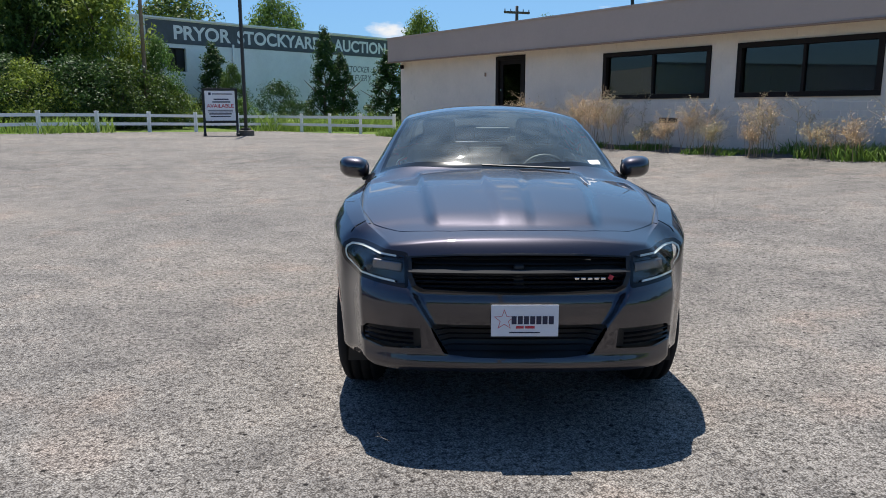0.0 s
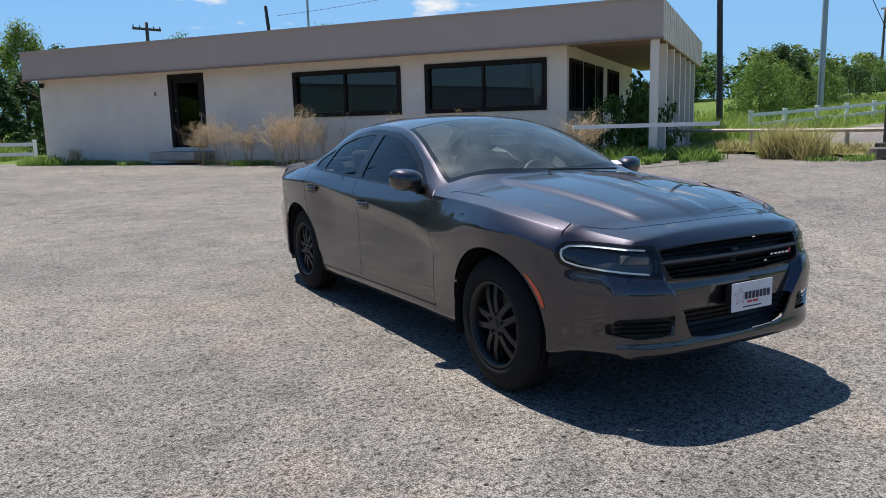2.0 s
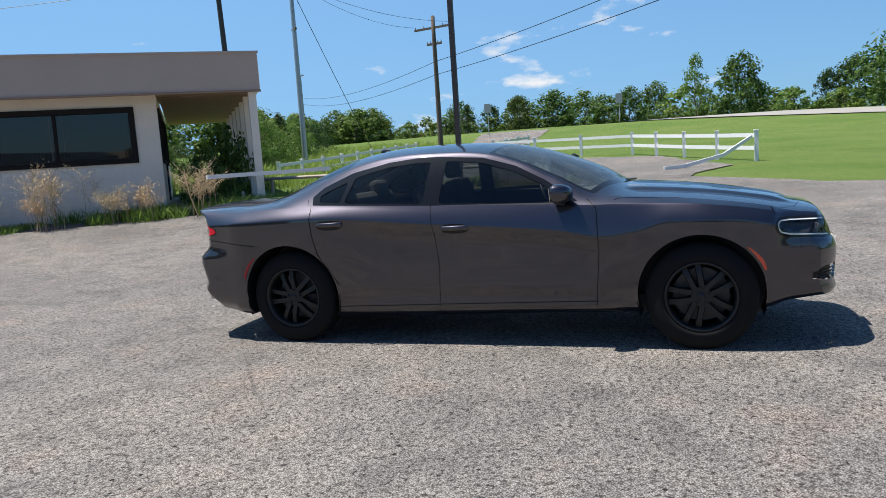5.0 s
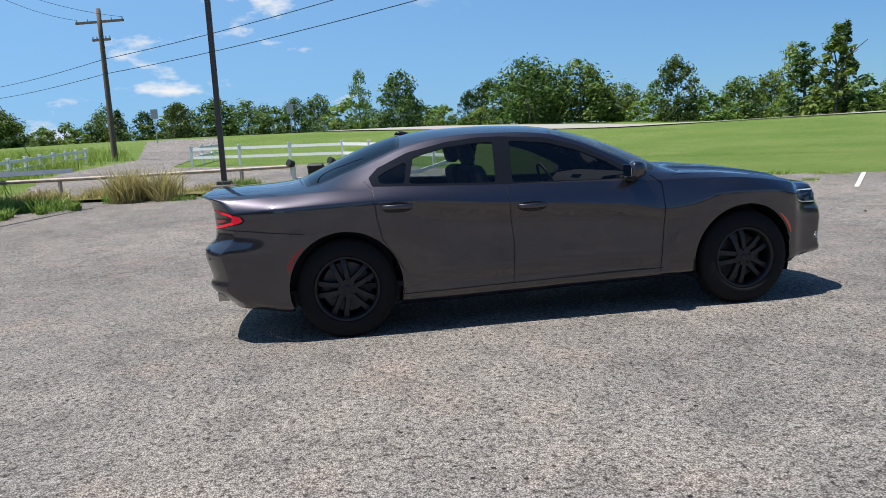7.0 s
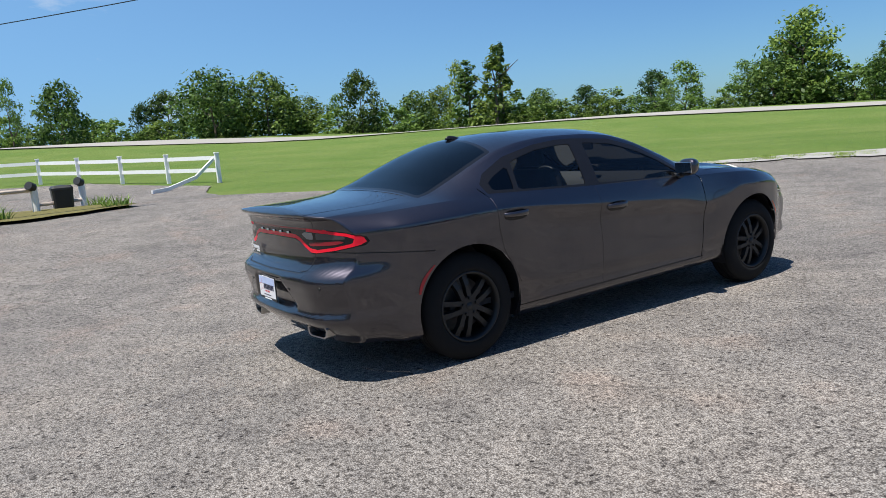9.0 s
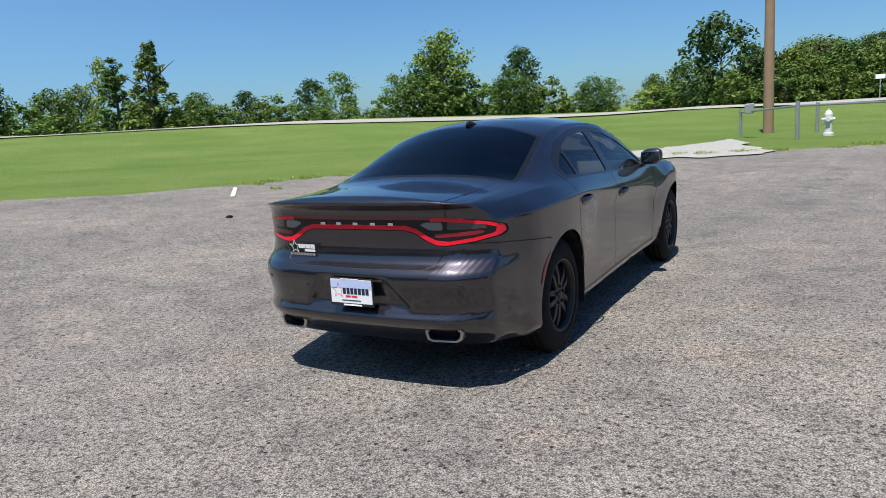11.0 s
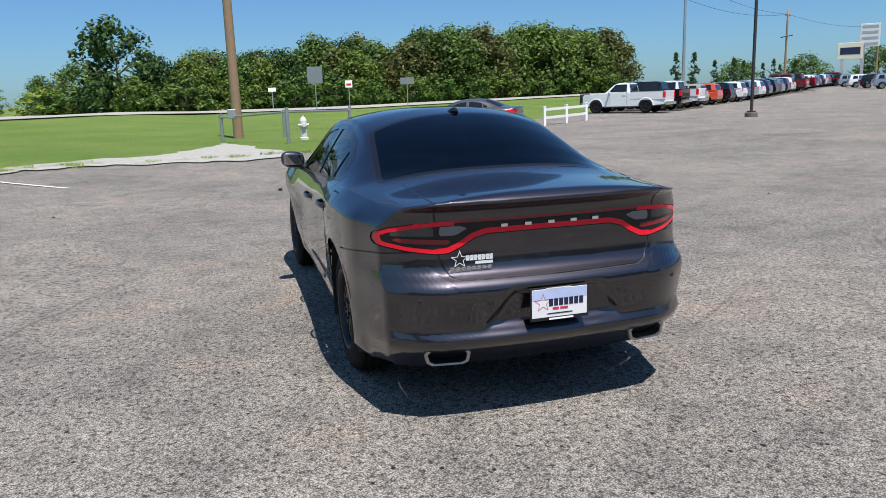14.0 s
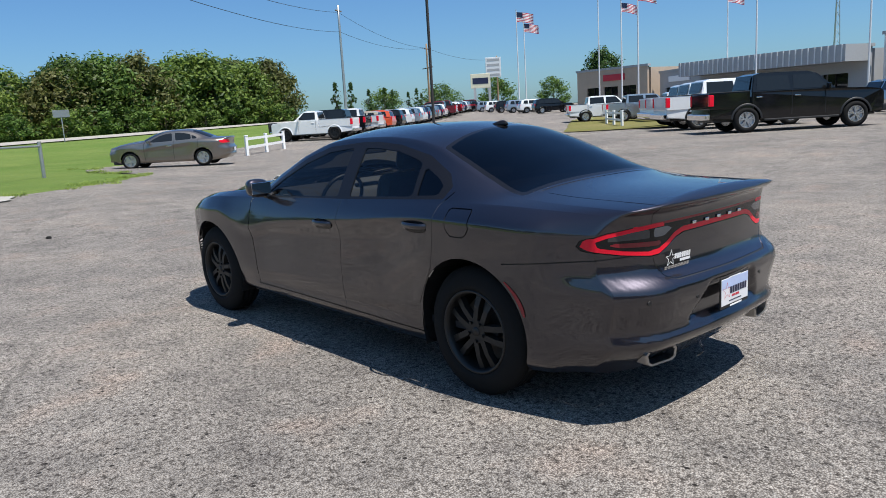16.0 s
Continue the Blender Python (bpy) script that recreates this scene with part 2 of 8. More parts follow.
TINT_DARK = glass("dark_tinted_glass", (0.012, 0.012, 0.014))
TINT_FRONT = glass("smoked_front_glass", (0.24, 0.26, 0.26))
TINT_MID = glass("tinted_glass", (0.66, 0.72, 0.70))
CLEAR = glass("windscreen_glass", (0.66, 0.80, 0.80), 0.02, ior=1.6, dust_glare=0.06)
LENS = glass("clear_lens", (0.92, 0.94, 0.95))
WALL_TAN = plain("tan_painted_block", (0.86, 0.755, 0.63), 0.85, vary=0.07, scale=1.2, relief=0.15, placed=True)
FASCIA = plain("brown_fascia_metal", (0.50, 0.385, 0.31), 0.6, vary=0.06, scale=0.8)
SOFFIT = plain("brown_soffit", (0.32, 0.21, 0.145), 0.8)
FRAME_BROWN = plain("dark_bronze_frame", (0.020, 0.016, 0.014), 0.75, spec=0.2)
WHITE_WALL = plain("white_painted_wall", (0.88, 0.87, 0.86), 0.85, vary=0.1, scale=0.7)
SLATE_BAND = plain("dark_sign_band", (0.10, 0.11, 0.125), 0.85, vary=0.2, scale=3)
WHITE_PAINT = plain("white_paint", (0.78, 0.77, 0.74), 0.55, vary=0.06)
WHITE_VINYL = plain("white_vinyl", (0.80, 0.80, 0.79), 0.4, vary=0.04)
WOOD_POLE = plain("weathered_wood_pole", (0.25, 0.165, 0.10), 0.85, vary=0.12, scale=3, relief=0.3)
WOOD_OLD = plain("old_grey_brown_pole", (0.115, 0.088, 0.068), 0.85, vary=0.2, scale=3, relief=0.3)
DARK_POLE = plain("dark_bronze_pole", (0.035, 0.030, 0.027), 0.5)
GALV = plain("galvanised_steel", (0.42, 0.43, 0.43), 0.45, 0.8, vary=0.15)
CONCRETE = plain("concrete", (0.34, 0.325, 0.30), 0.9, vary=0.15, scale=2, relief=0.2, spec=0.2)
DARK_CONCRETE = plain("stained_dark_concrete", (0.13, 0.115, 0.10), 0.9, vary=0.2, scale=3, relief=0.2, spec=0.2)
ROAD_MAT = plain("pale_road", (0.30, 0.285, 0.26), 0.95, vary=0.08, scale=0.5, spec=0.1)
BARK = plain("bark", (0.10, 0.075, 0.055), 0.9, vary=0.3, scale=5, relief=0.4)
LEAF = leaf_material("green_leaves", (0.024, 0.058, 0.010), (0.115, 0.18, 0.036), 0.5)
LEAF_LIGHT = leaf_material("light_green_leaves", (0.055, 0.11, 0.020), (0.16, 0.25, 0.05))
LEAF_DARK = leaf_material("dark_green_leaves", (0.016, 0.038, 0.010), (0.054, 0.104, 0.024))
LEAF_OLIVE = leaf_material("olive_leaves", (0.050, 0.055, 0.016), (0.120, 0.132, 0.042), 0.25)
LEAF_DRY = leaf_material("dry_tan_stems", (0.38, 0.28, 0.17), (0.62, 0.49, 0.33), 0.15)
GRASS_TALL = leaf_material("tall_grass", (0.12, 0.20, 0.036), (0.25, 0.345, 0.075))

WHITE_PRINT = plain("white_print", (0.85, 0.85, 0.85), 0.4, vary=0.02)
RED_PRINT = plain("red_print", (0.5, 0.03, 0.05), 0.4)
NAVY = plain("navy_print", (0.012, 0.016, 0.05), 0.4)
SKY_PRINT = plain("pale_blue_print", (0.42, 0.50, 0.72), 0.4)


# ---- helpers of this scene ----
def mesh_of(name, verts, faces, smooth=False):
    me = bpy.data.meshes.new(name)
    me.from_pydata([tuple(v) for v in verts], [], [tuple(f) for f in faces])
    if smooth:
        me.polygons.foreach_set("use_smooth", [True] * len(me.polygons))
    me.update()
    return me


def piece(name, verts, faces, mat, parent=None, label="", smooth=False):
    ob = new(name, mesh_of(name, verts, faces, smooth))
    ob.data.materials.append(mat)
    if parent is not None:
        ob.parent = parent
    if label:
        ob["label"] = label
    return ob


def part(name, bm, mat, parent=None, label="", smooth=False):
    me = bpy.data.meshes.new(name)
    bm.to_mesh(me)
    bm.free()
    if smooth:
        me.polygons.foreach_set("use_smooth", [True] * len(me.polygons))
    me.materials.append(mat)
    ob = new(name, me)
    if parent is not None:
        ob.parent = parent
    if label:
        ob["label"] = label
    return ob


def thing(name, m, label, category, group="", kind=""):
    ob = new(name)
    ob.matrix_world = m
    ob.empty_display_size = 0.2
    return tagged(ob, label, category, group, kind)


def add_box(bm, size, m=None, bevel=0.0):
    r = bmesh.ops.create_cube(bm, size=1.0)
    vs = r["verts"]
    bmesh.ops.scale(bm, vec=size, verts=vs)
    if bevel:
        es = list({e for v in vs for e in v.link_edges})
        rb = bmesh.ops.bevel(bm, geom=es, offset=bevel, segments=2, affect="EDGES", profile=0.5)
        vs = list({v for f in rb["faces"] for v in f.verts} | {v for v in vs if v.is_valid})
    if m is not None:
        bmesh.ops.transform(bm, matrix=m, verts=vs)
    return vs


def add_tube(bm, a, b, r0, r1=None, sides=10):
    a, b = Vector(a), Vector(b)
    r1 = r0 if r1 is None else r1
    d = b - a
    q = d.to_track_quat("Z", "Y").to_matrix().to_4x4()
    r = bmesh.ops.create_cone(bm, cap_ends=True, segments=sides, radius1=r0, radius2=r1, depth=d.length)
    bmesh.ops.transform(bm, matrix=Matrix.Translation((a + b) / 2) @ q, verts=r["verts"])
    return r["verts"]


def box(name, size, m, mat, parent=None, label="", bevel=0.0):
    bm = bmesh.new()
    add_box(bm, size, m, bevel)
    return part(name, bm, mat, parent, label)


def tube(name, a, b, r0, mat, parent=None, label="", r1=None, sides=10):
    bm = bmesh.new()
    add_tube(bm, a, b, r0, r1, sides)
    return part(name, bm, mat, parent, label, smooth=False)


def lathe(profile, sides=24):
    """Verts and faces of a profile of (radius, height) turned about z."""
    V, F = [], []
    for r, z in profile:
        for i in range(sides):
            a = 2 * math.pi * i / sides
            V.append((r * math.cos(a), r * math.sin(a), z))
    for j in range(len(profile) - 1):
        for i in range(sides):
            k = (i + 1) % sides
            F.append((j * sides + i, j * sides + k, (j + 1) * sides + k, (j + 1) * sides + i))
    return V, F


def sm(a, b, x):
    t = min(1.0, max(0.0, (x - a) / (b - a)))
    return t * t * (3 - 2 * t)


def text_mesh(body, height, mat, m, parent=None, name="lettering", depth=0.002, width=None, align="LEFT", shear=0.0, weight=0.0):
    cu = bpy.data.curves.new(name, "FONT")
    cu.body, cu.size, cu.extrude, cu.align_x, cu.shear, cu.offset = body, 1.0, 0.0, align, shear, weight
    tmp = new("tmp_text", cu)
    bpy.context.view_layer.update()
    me = bpy.data.meshes.new_from_object(tmp.evaluated_get(bpy.context.evaluated_depsgraph_get()))
    bpy.data.objects.remove(tmp)
    xs = [v.co.x for v in me.vertices]
    ys = [v.co.y for v in me.vertices]
    sy = height / (max(ys) - min(ys))
    sx = width / (max(xs) - min(xs)) if width else sy
    x0, y0 = (min(xs) if align == "LEFT" else (min(xs) + max(xs)) / 2), min(ys)
    for v in me.vertices:
        v.co = ((v.co.x - x0) * sx, (v.co.y - y0) * sy, depth)
    me.materials.append(mat)
    me.name = name
    ob = new(name, me)
    if parent is not None:
        ob.parent = parent
    ob.matrix_basis = m
    return ob


def star_outline(r, w):
    """Thin outline of a five-pointed star, as quads in the plane z = 0."""
    pts = []
    for k in range(10):
        a = math.pi / 2 + k * math.pi / 5
        q = r if k % 2 == 0 else r * 0.42
        pts.append(Vector((q * math.cos(a), q * math.sin(a), 0)))
    V, F = [], []
    for p in pts:
        V += [p * 1.0, p * (1 - w)]
    for k in range(10):
        a, b = 2 * k, 2 * ((k + 1) % 10)
        F.append((a, b, b + 1, a + 1))
    return V, F


def bars(name, rects, mat, parent, m, z=0.0015):
    """Flat printed bars, each a piece of its own."""
    for x0, x1, y0, y1 in rects:
        ob = piece(name, [(x0, y0, z), (x1, y0, z), (x1, y1, z), (x0, y1, z)], [(0, 1, 2, 3)], mat, parent)
        ob.matrix_basis = m


# ---- ground ----
def seg_dist(x, y, pts):
    best = 1e9
    for (ax, ay), (bx, by) in zip(pts, pts[1:]):
        dx, dy = bx - ax, by - ay
        t = min(1, max(0, ((x - ax) * dx + (y - ay) * dy) / (dx * dx + dy * dy)))
        best = min(best, math.hypot(x - ax - t * dx, y - ay - t * dy))
    return best


ROAD_LINE = [(160, 120), (110, 52), (84, 12), (66, -18), (40, -44), (8, -60), (-20, -70), (-70, -92), (-160, -135), (-420, -260)]


def ground_z(x, y):
    r = math.hypot(x, y)
    east = 0.5 * sm(2.0, 13.5, x) + 0.95 * sm(14, 46, x)
    north = 0.35 * sm(7.0, 20.0, y) * (1 - 0.7 * sm(2.0, 13.5, x)) * sm(-40, -5, x)
    far_east = 1.3 * sm(46, 78, x + 0.35 * y)
    south = 0.30 * sm(-6.0, -18.0, y) * sm(-12.0, 0.0, x) * sm(14, 6, x) + 0.2 * sm(-27, -42, y) * sm(0, -14, x)
    road = 0.5 * sm(26.0, 7.0, seg_dist(x, y, ROAD_LINE)) if r < 260 else 0.0
    west = 0.29 * sm(-8.0, -18.0, x) * sm(-24.0, -13.0, y) * sm(-60, -35, x)
    return west + east + north + far_east + south + road + 0.9 * sm(35, 110, r) + 0.8 * sm(110, 300, r)


def grid_axis():
    a = [i * 1.0 for i in range(-30, 31)]
    s, v = 1.2, 30.0
    while v < 2500:
        v += s
        s *= 1.16
        a += [v, -v]
    return sorted(a)


def build_ground():
    ax = grid_axis()
    n = len(ax)
    V = [(x, y, ground_z(x, y) - 0.03) for y in ax for x in ax]
    F = [(j * n + i, j * n + i + 1, (j + 1) * n + i + 1, (j + 1) * n + i) for j in range(n - 1) for i in range(n - 1)]
    ob = piece("ground", V, F, GRASS, smooth=True)
    tagged(ob, "mown green grass verge with drier patches", "ground", kind="structure")


def poly_sdf(x, y, pts):
    """Signed distance to a polygon, negative inside."""
    d = 1e18
    s = 1.0
    n = len(pts)
    for i in range(n):
        ax, ay = pts[i]
        bx, by = pts[i - 1]
        ex, ey = bx - ax, by - ay
        wx, wy = x - ax, y - ay
        t = min(1, max(0, (wx * ex + wy * ey) / (ex * ex + ey * ey)))
        dx, dy = wx - ex * t, wy - ey * t
        d = min(d, dx * dx + dy * dy)
        c1, c2, c3 = y >= ay, y < by, ex * wy > ey * wx
        if (c1 and c2 and c3) or (not c1 and not c2 and not c3):
            s = -s
    return s * math.sqrt(d)


def split(V, F, fn):
    """Cuts the faces along fn = 0. Gives the verts (grown), the faces where fn < 0 and those where fn > 0."""
    val = [fn(*v) for v in V]
    cuts = {}

    def cut(a, b):
        k = (a, b) if a < b else (b, a)
        if k not in cuts:
            t = val[a] / (val[a] - val[b])
            V.append(tuple(p + (q - p) * t for p, q in zip(V[a], V[b])))
            val.append(0.0)
            cuts[k] = len(V) - 1
        return cuts[k]

    neg, posi = [], []
    for f in F:
        s = [val[i] for i in f]
        if max(s) <= 0:
            neg.append(f)
        elif min(s) >= 0:
            posi.append(f)
        else:
            fn_, fp = [], []
            for i, a in enumerate(f):
                b = f[(i + 1) % len(f)]
                if val[a] <= 0:
                    fn_.append(a)
                if val[a] >= 0:
                    fp.append(a)
                if val[a] * val[b] < 0:
                    c = cut(a, b)
                    fn_.append(c)
                    fp.append(c)
            if len(fn_) > 2:
                neg.append(tuple(fn_))
            if len(fp) > 2:
                posi.append(tuple(fp))
    return V, neg, posi


def compact(V, F):
    ids, W = {}, []
    G = []
    for f in F:
        g = []
        for i in f:
            if i not in ids:
                ids[i] = len(W)
                W.append(V[i])
            g.append(ids[i])
        G.append(tuple(g))
    return W, G


LOT = [(-2.6, 27.3), (-9.4, 33.4), (-18.0, 22.5), (-34, 4), (-60, -6), (-120, -30), (-175, -110), (-165, -160), (-60, -64), (-26, -44.5), (-13, -33),
       (-6.4, -28.2), (-5.2, -24.8), (-5.6, -20.4), (-3.8, -16.8), (-1.0, -14.9), (1.2, -14.4), (4.4, -14.1), (5.8, -12.9), (7.4, -10.9), (8.6, -8.7), (9.6, -6.3), (10.6, -4.0), (12.1, -2.4),
       (13.8, -1.4), (16, -1.6), (19, -2.6), (27, 0.0), (30.0, 6), (32.3, 9.6), (42, 10.3), (68, 12), (68, 19), (44, 14.2), (28, 14.2), (17, 10.8), (11.2, 10.6), (10.2, 11.2)]


def drape(name, outline, mat, lift, step, label, category, jag=0.0):
    xs = [p[0] for p in outline]
    ys = [p[1] for p in outline]
    nx, ny = int((max(xs) - min(xs)) / step) + 2, int((max(ys) - min(ys)) / step) + 2
    V = [(min(xs) + i * step, min(ys) + j * step, 0.0) for j in range(ny) for i in range(nx)]
    F = [(j * nx + i, j * nx + i + 1, (j + 1) * nx + i + 1, (j + 1) * nx + i) for j in range(ny - 1) for i in range(nx - 1)]
    fn = lambda x, y, z: poly_sdf(x, y, outline) + jag * noise.noise((x * 1.7, y * 1.7, 3.0)) + jag * 0.5 * noise.noise((x * 6, y * 6, 1.0))
    V, inside, _ = split(V, F, fn)
    V, inside = compact(V, inside)
    V = [(x, y, ground_z(x, y) + lift) for x, y, _ in V]
    return tagged(piece(name, V, inside, mat, smooth=True), label, category, kind="structure")


build_ground()
drape("parking_lot", LOT, ASPHALT, 0.0, 0.7, "worn grey asphalt parking lot with exposed stones", "pavement", 0.25)


def build_road():
    V, F = [], []
    pts = [Vector((x, y, 0)) for x, y in ROAD_LINE]
    fine = []
    for a, b in zip(pts, pts[1:]):
        n = max(2, int((b - a).length / 5))
        fine += [a.lerp(b, i / n) for i in range(n)]
    for i, p in enumerate(fine):
        d = (fine[min(i + 1, len(fine) - 1)] - fine[max(i - 1, 0)]).normalized()
        s = Vector((-d.y, d.x, 0))
        for k in (-4.2, 4.2):
            q = p + s * k
            V.append((q.x, q.y, ground_z(q.x, q.y) + 0.06))
    for i in range(len(fine) - 1):
        F.append((2 * i, 2 * i + 1, 2 * i + 3, 2 * i + 2))
    tagged(piece("road", V, F, ROAD_MAT, smooth=True), "pale two-lane highway along the grass verge", "road", kind="structure")


build_road()

DRY_GRASS = grass_material("dry_weedy_ground", (0.16, 0.15, 0.055), (0.30, 0.25, 0.13))
drape("island", [(11.9, 3.0), (12.5, 5.6), (12.7, 8.2), (10.9, 9.9), (11.4, 11.0), (16, 9.6), (15.4, 5), (14.4, 1.0), (12.9, 0.7)], DRY_GRASS, 0.07, 0.35, "weedy planting island with dry grass", "ground", 0.2)
drape("grass_island", [(-26.5, -13.5), (-31, -23), (-46, -34), (-52, -36), (-44, -24), (-33, -14)], grass_material("dry_lawn", (0.15, 0.15, 0.05), (0.27, 0.22, 0.11)), 0.05, 0.8, "patchy dry grass island in the lot", "ground", 0.3)
GRAVEL = plain("pale_gravel", (0.30, 0.29, 0.272), 0.95, vary=0.25, scale=9, relief=0.6, spec=0.1, placed=True)
drape("gravel_edge", [(4.6, -14.9), (3.6, -15.5), (2.75, -16.2), (1.9, -18.3), (1.3, -20.6), (0.6, -18.5), (0.4, -16.6), (-0.6, -14.6), (-0.3, -13.8), (0.9, -13.3), (2.1, -13.6), (3.3, -13.5), (4.4, -13.4), (5.6, -12.5), (7.1, -10.7),
                      (7.5, -11.0), (6.2, -13.1)], GRAVEL, 0.03, 0.25, "broken pale gravel where the asphalt meets grass", "pavement", 0.3)


def painted_line(a, b, width=0.08):
    a, b = Vector((*a, 0)), Vector((*b, 0))
    d = (b - a).normalized()
    s = Vector((-d.y, d.x, 0)) * width / 2
    V, F = [], []
    n = 10
    for i in range(n + 1):
        p = a.lerp(b, i / n)
        for k in (-1, 1):
            q = p + s * k * (1 + 0.3 * noise.noise((p.x * 5, p.y * 5, k)))
            V.append((q.x, q.y, ground_z(q.x, q.y) + 0.016))
    for i in range(n):
        F.append((2 * i, 2 * i + 2, 2 * i + 3, 2 * i + 1))
    tagged(piece("parking_line", V, F, LINE_PAINT), "worn white painted parking line", "marking", kind="structure")


LINE_PAINT = plain("worn_line_paint", (0.58, 0.565, 0.53), 0.85, vary=0.3, scale=9)
for a, b in (((9.2, -5.8), (8.2, -4.7)), ((8.05, -9.35), (6.35, -7.9)), ((6.4, -11.3), (4.3, -9.7))):
    painted_line(a, b)

# ---- the low tan office building ----
BD = Vector((0.612, -0.791, 0)).normalized()      # along the front wall
BN = Vector((-0.791, -0.612, 0)).normalized()     # out of the front wall
BA = Vector((4.58, 18.2, 0))
BM = Matrix(((BD.x, -BN.x, 0, BA.x), (BD.y, -BN.y, 0, BA.y), (0, 0, 1, 0), (0, 0, 0, 1)))   # x along, y into the building, z up
ROOM = plain("dim_room_paint", (0.34, 0.32, 0.30), 0.9)
PANE = glass("window_pane", (0.42, 0.45, 0.46), ior=1.65)


def wall_with_openings(name, x0, x1, z0, z1, thick, openings, mat, parent, m):
    """A wall in the plane y = 0..thick of m, with rectangular holes (x0, x1, z0, z1)."""
    xs = sorted({x0, x1, *[o[0] for o in openings], *[o[1] for o in openings]})
    zs = sorted({z0, z1, *[o[2] for o in openings], *[o[3] for o in openings]})
    bm = bmesh.new()
    for xa, xb in zip(xs, xs[1:]):
        for za, zb in zip(zs, zs[1:]):
            cx, cz = (xa + xb) / 2, (za + zb) / 2
            if any(o[0] < cx < o[1] and o[2] < cz < o[3] for o in openings):
                continue
            add_box(bm, (xb - xa, thick, zb - za), Matrix.Translation((cx, thick / 2, cz)))
    bmesh.ops.remove_doubles(bm, verts=bm.verts, dist=0.0005)
    bmesh.ops.transform(bm, matrix=m, verts=bm.verts)
    return part(name, bm, mat, parent)


def framed_window(parent, m, x0, x1, z0, z1, splits, pane_mat, wide=0.13):
    """A fixed window with a heavy dark surround, in the plane y = 0 of m."""
    w = new("window")
    w.parent = parent
    w["label"] = "wide fixed window in a heavy dark frame"
    T = lambda x, y, z: m @ Matrix.Translation((x, y, z))
    for nm, cx, cz, sx, sz in (("frame_top", (x0 + x1) / 2, z1 - wide / 2, x1 - x0, wide), ("frame_bottom", (x0 + x1) / 2, z0 + wide / 2, x1 - x0, wide),
                               ("frame_side", x0 + wide / 2, (z0 + z1) / 2, wide, z1 - z0 - 2 * wide), ("frame_side", x1 - wide / 2, (z0 + z1) / 2, wide, z1 - z0 - 2 * wide)):
        box(nm, (sx - 0.002, 0.16, sz - 0.002), T(cx, 0.03, cz), FRAME_BROWN, w)
    edges = [x0 + wide] + [x0 + (x1 - x0) * s for s in splits] + [x1 - wide]
    for k, (a, b) in enumerate(zip(edges, edges[1:])):
        if k:
            box("mullion", (0.07, 0.10, z1 - z0 - 2 * wide), T(a, 0.05, (z0 + z1) / 2), FRAME_BROWN, w)
        g = box("pane", (b - a - 0.03, 0.012, z1 - z0 - 2 * wide - 0.01), T((a + b) / 2, 0.07, (z0 + z1) / 2), pane_mat, w)
        g.visible_shadow = False
    return w


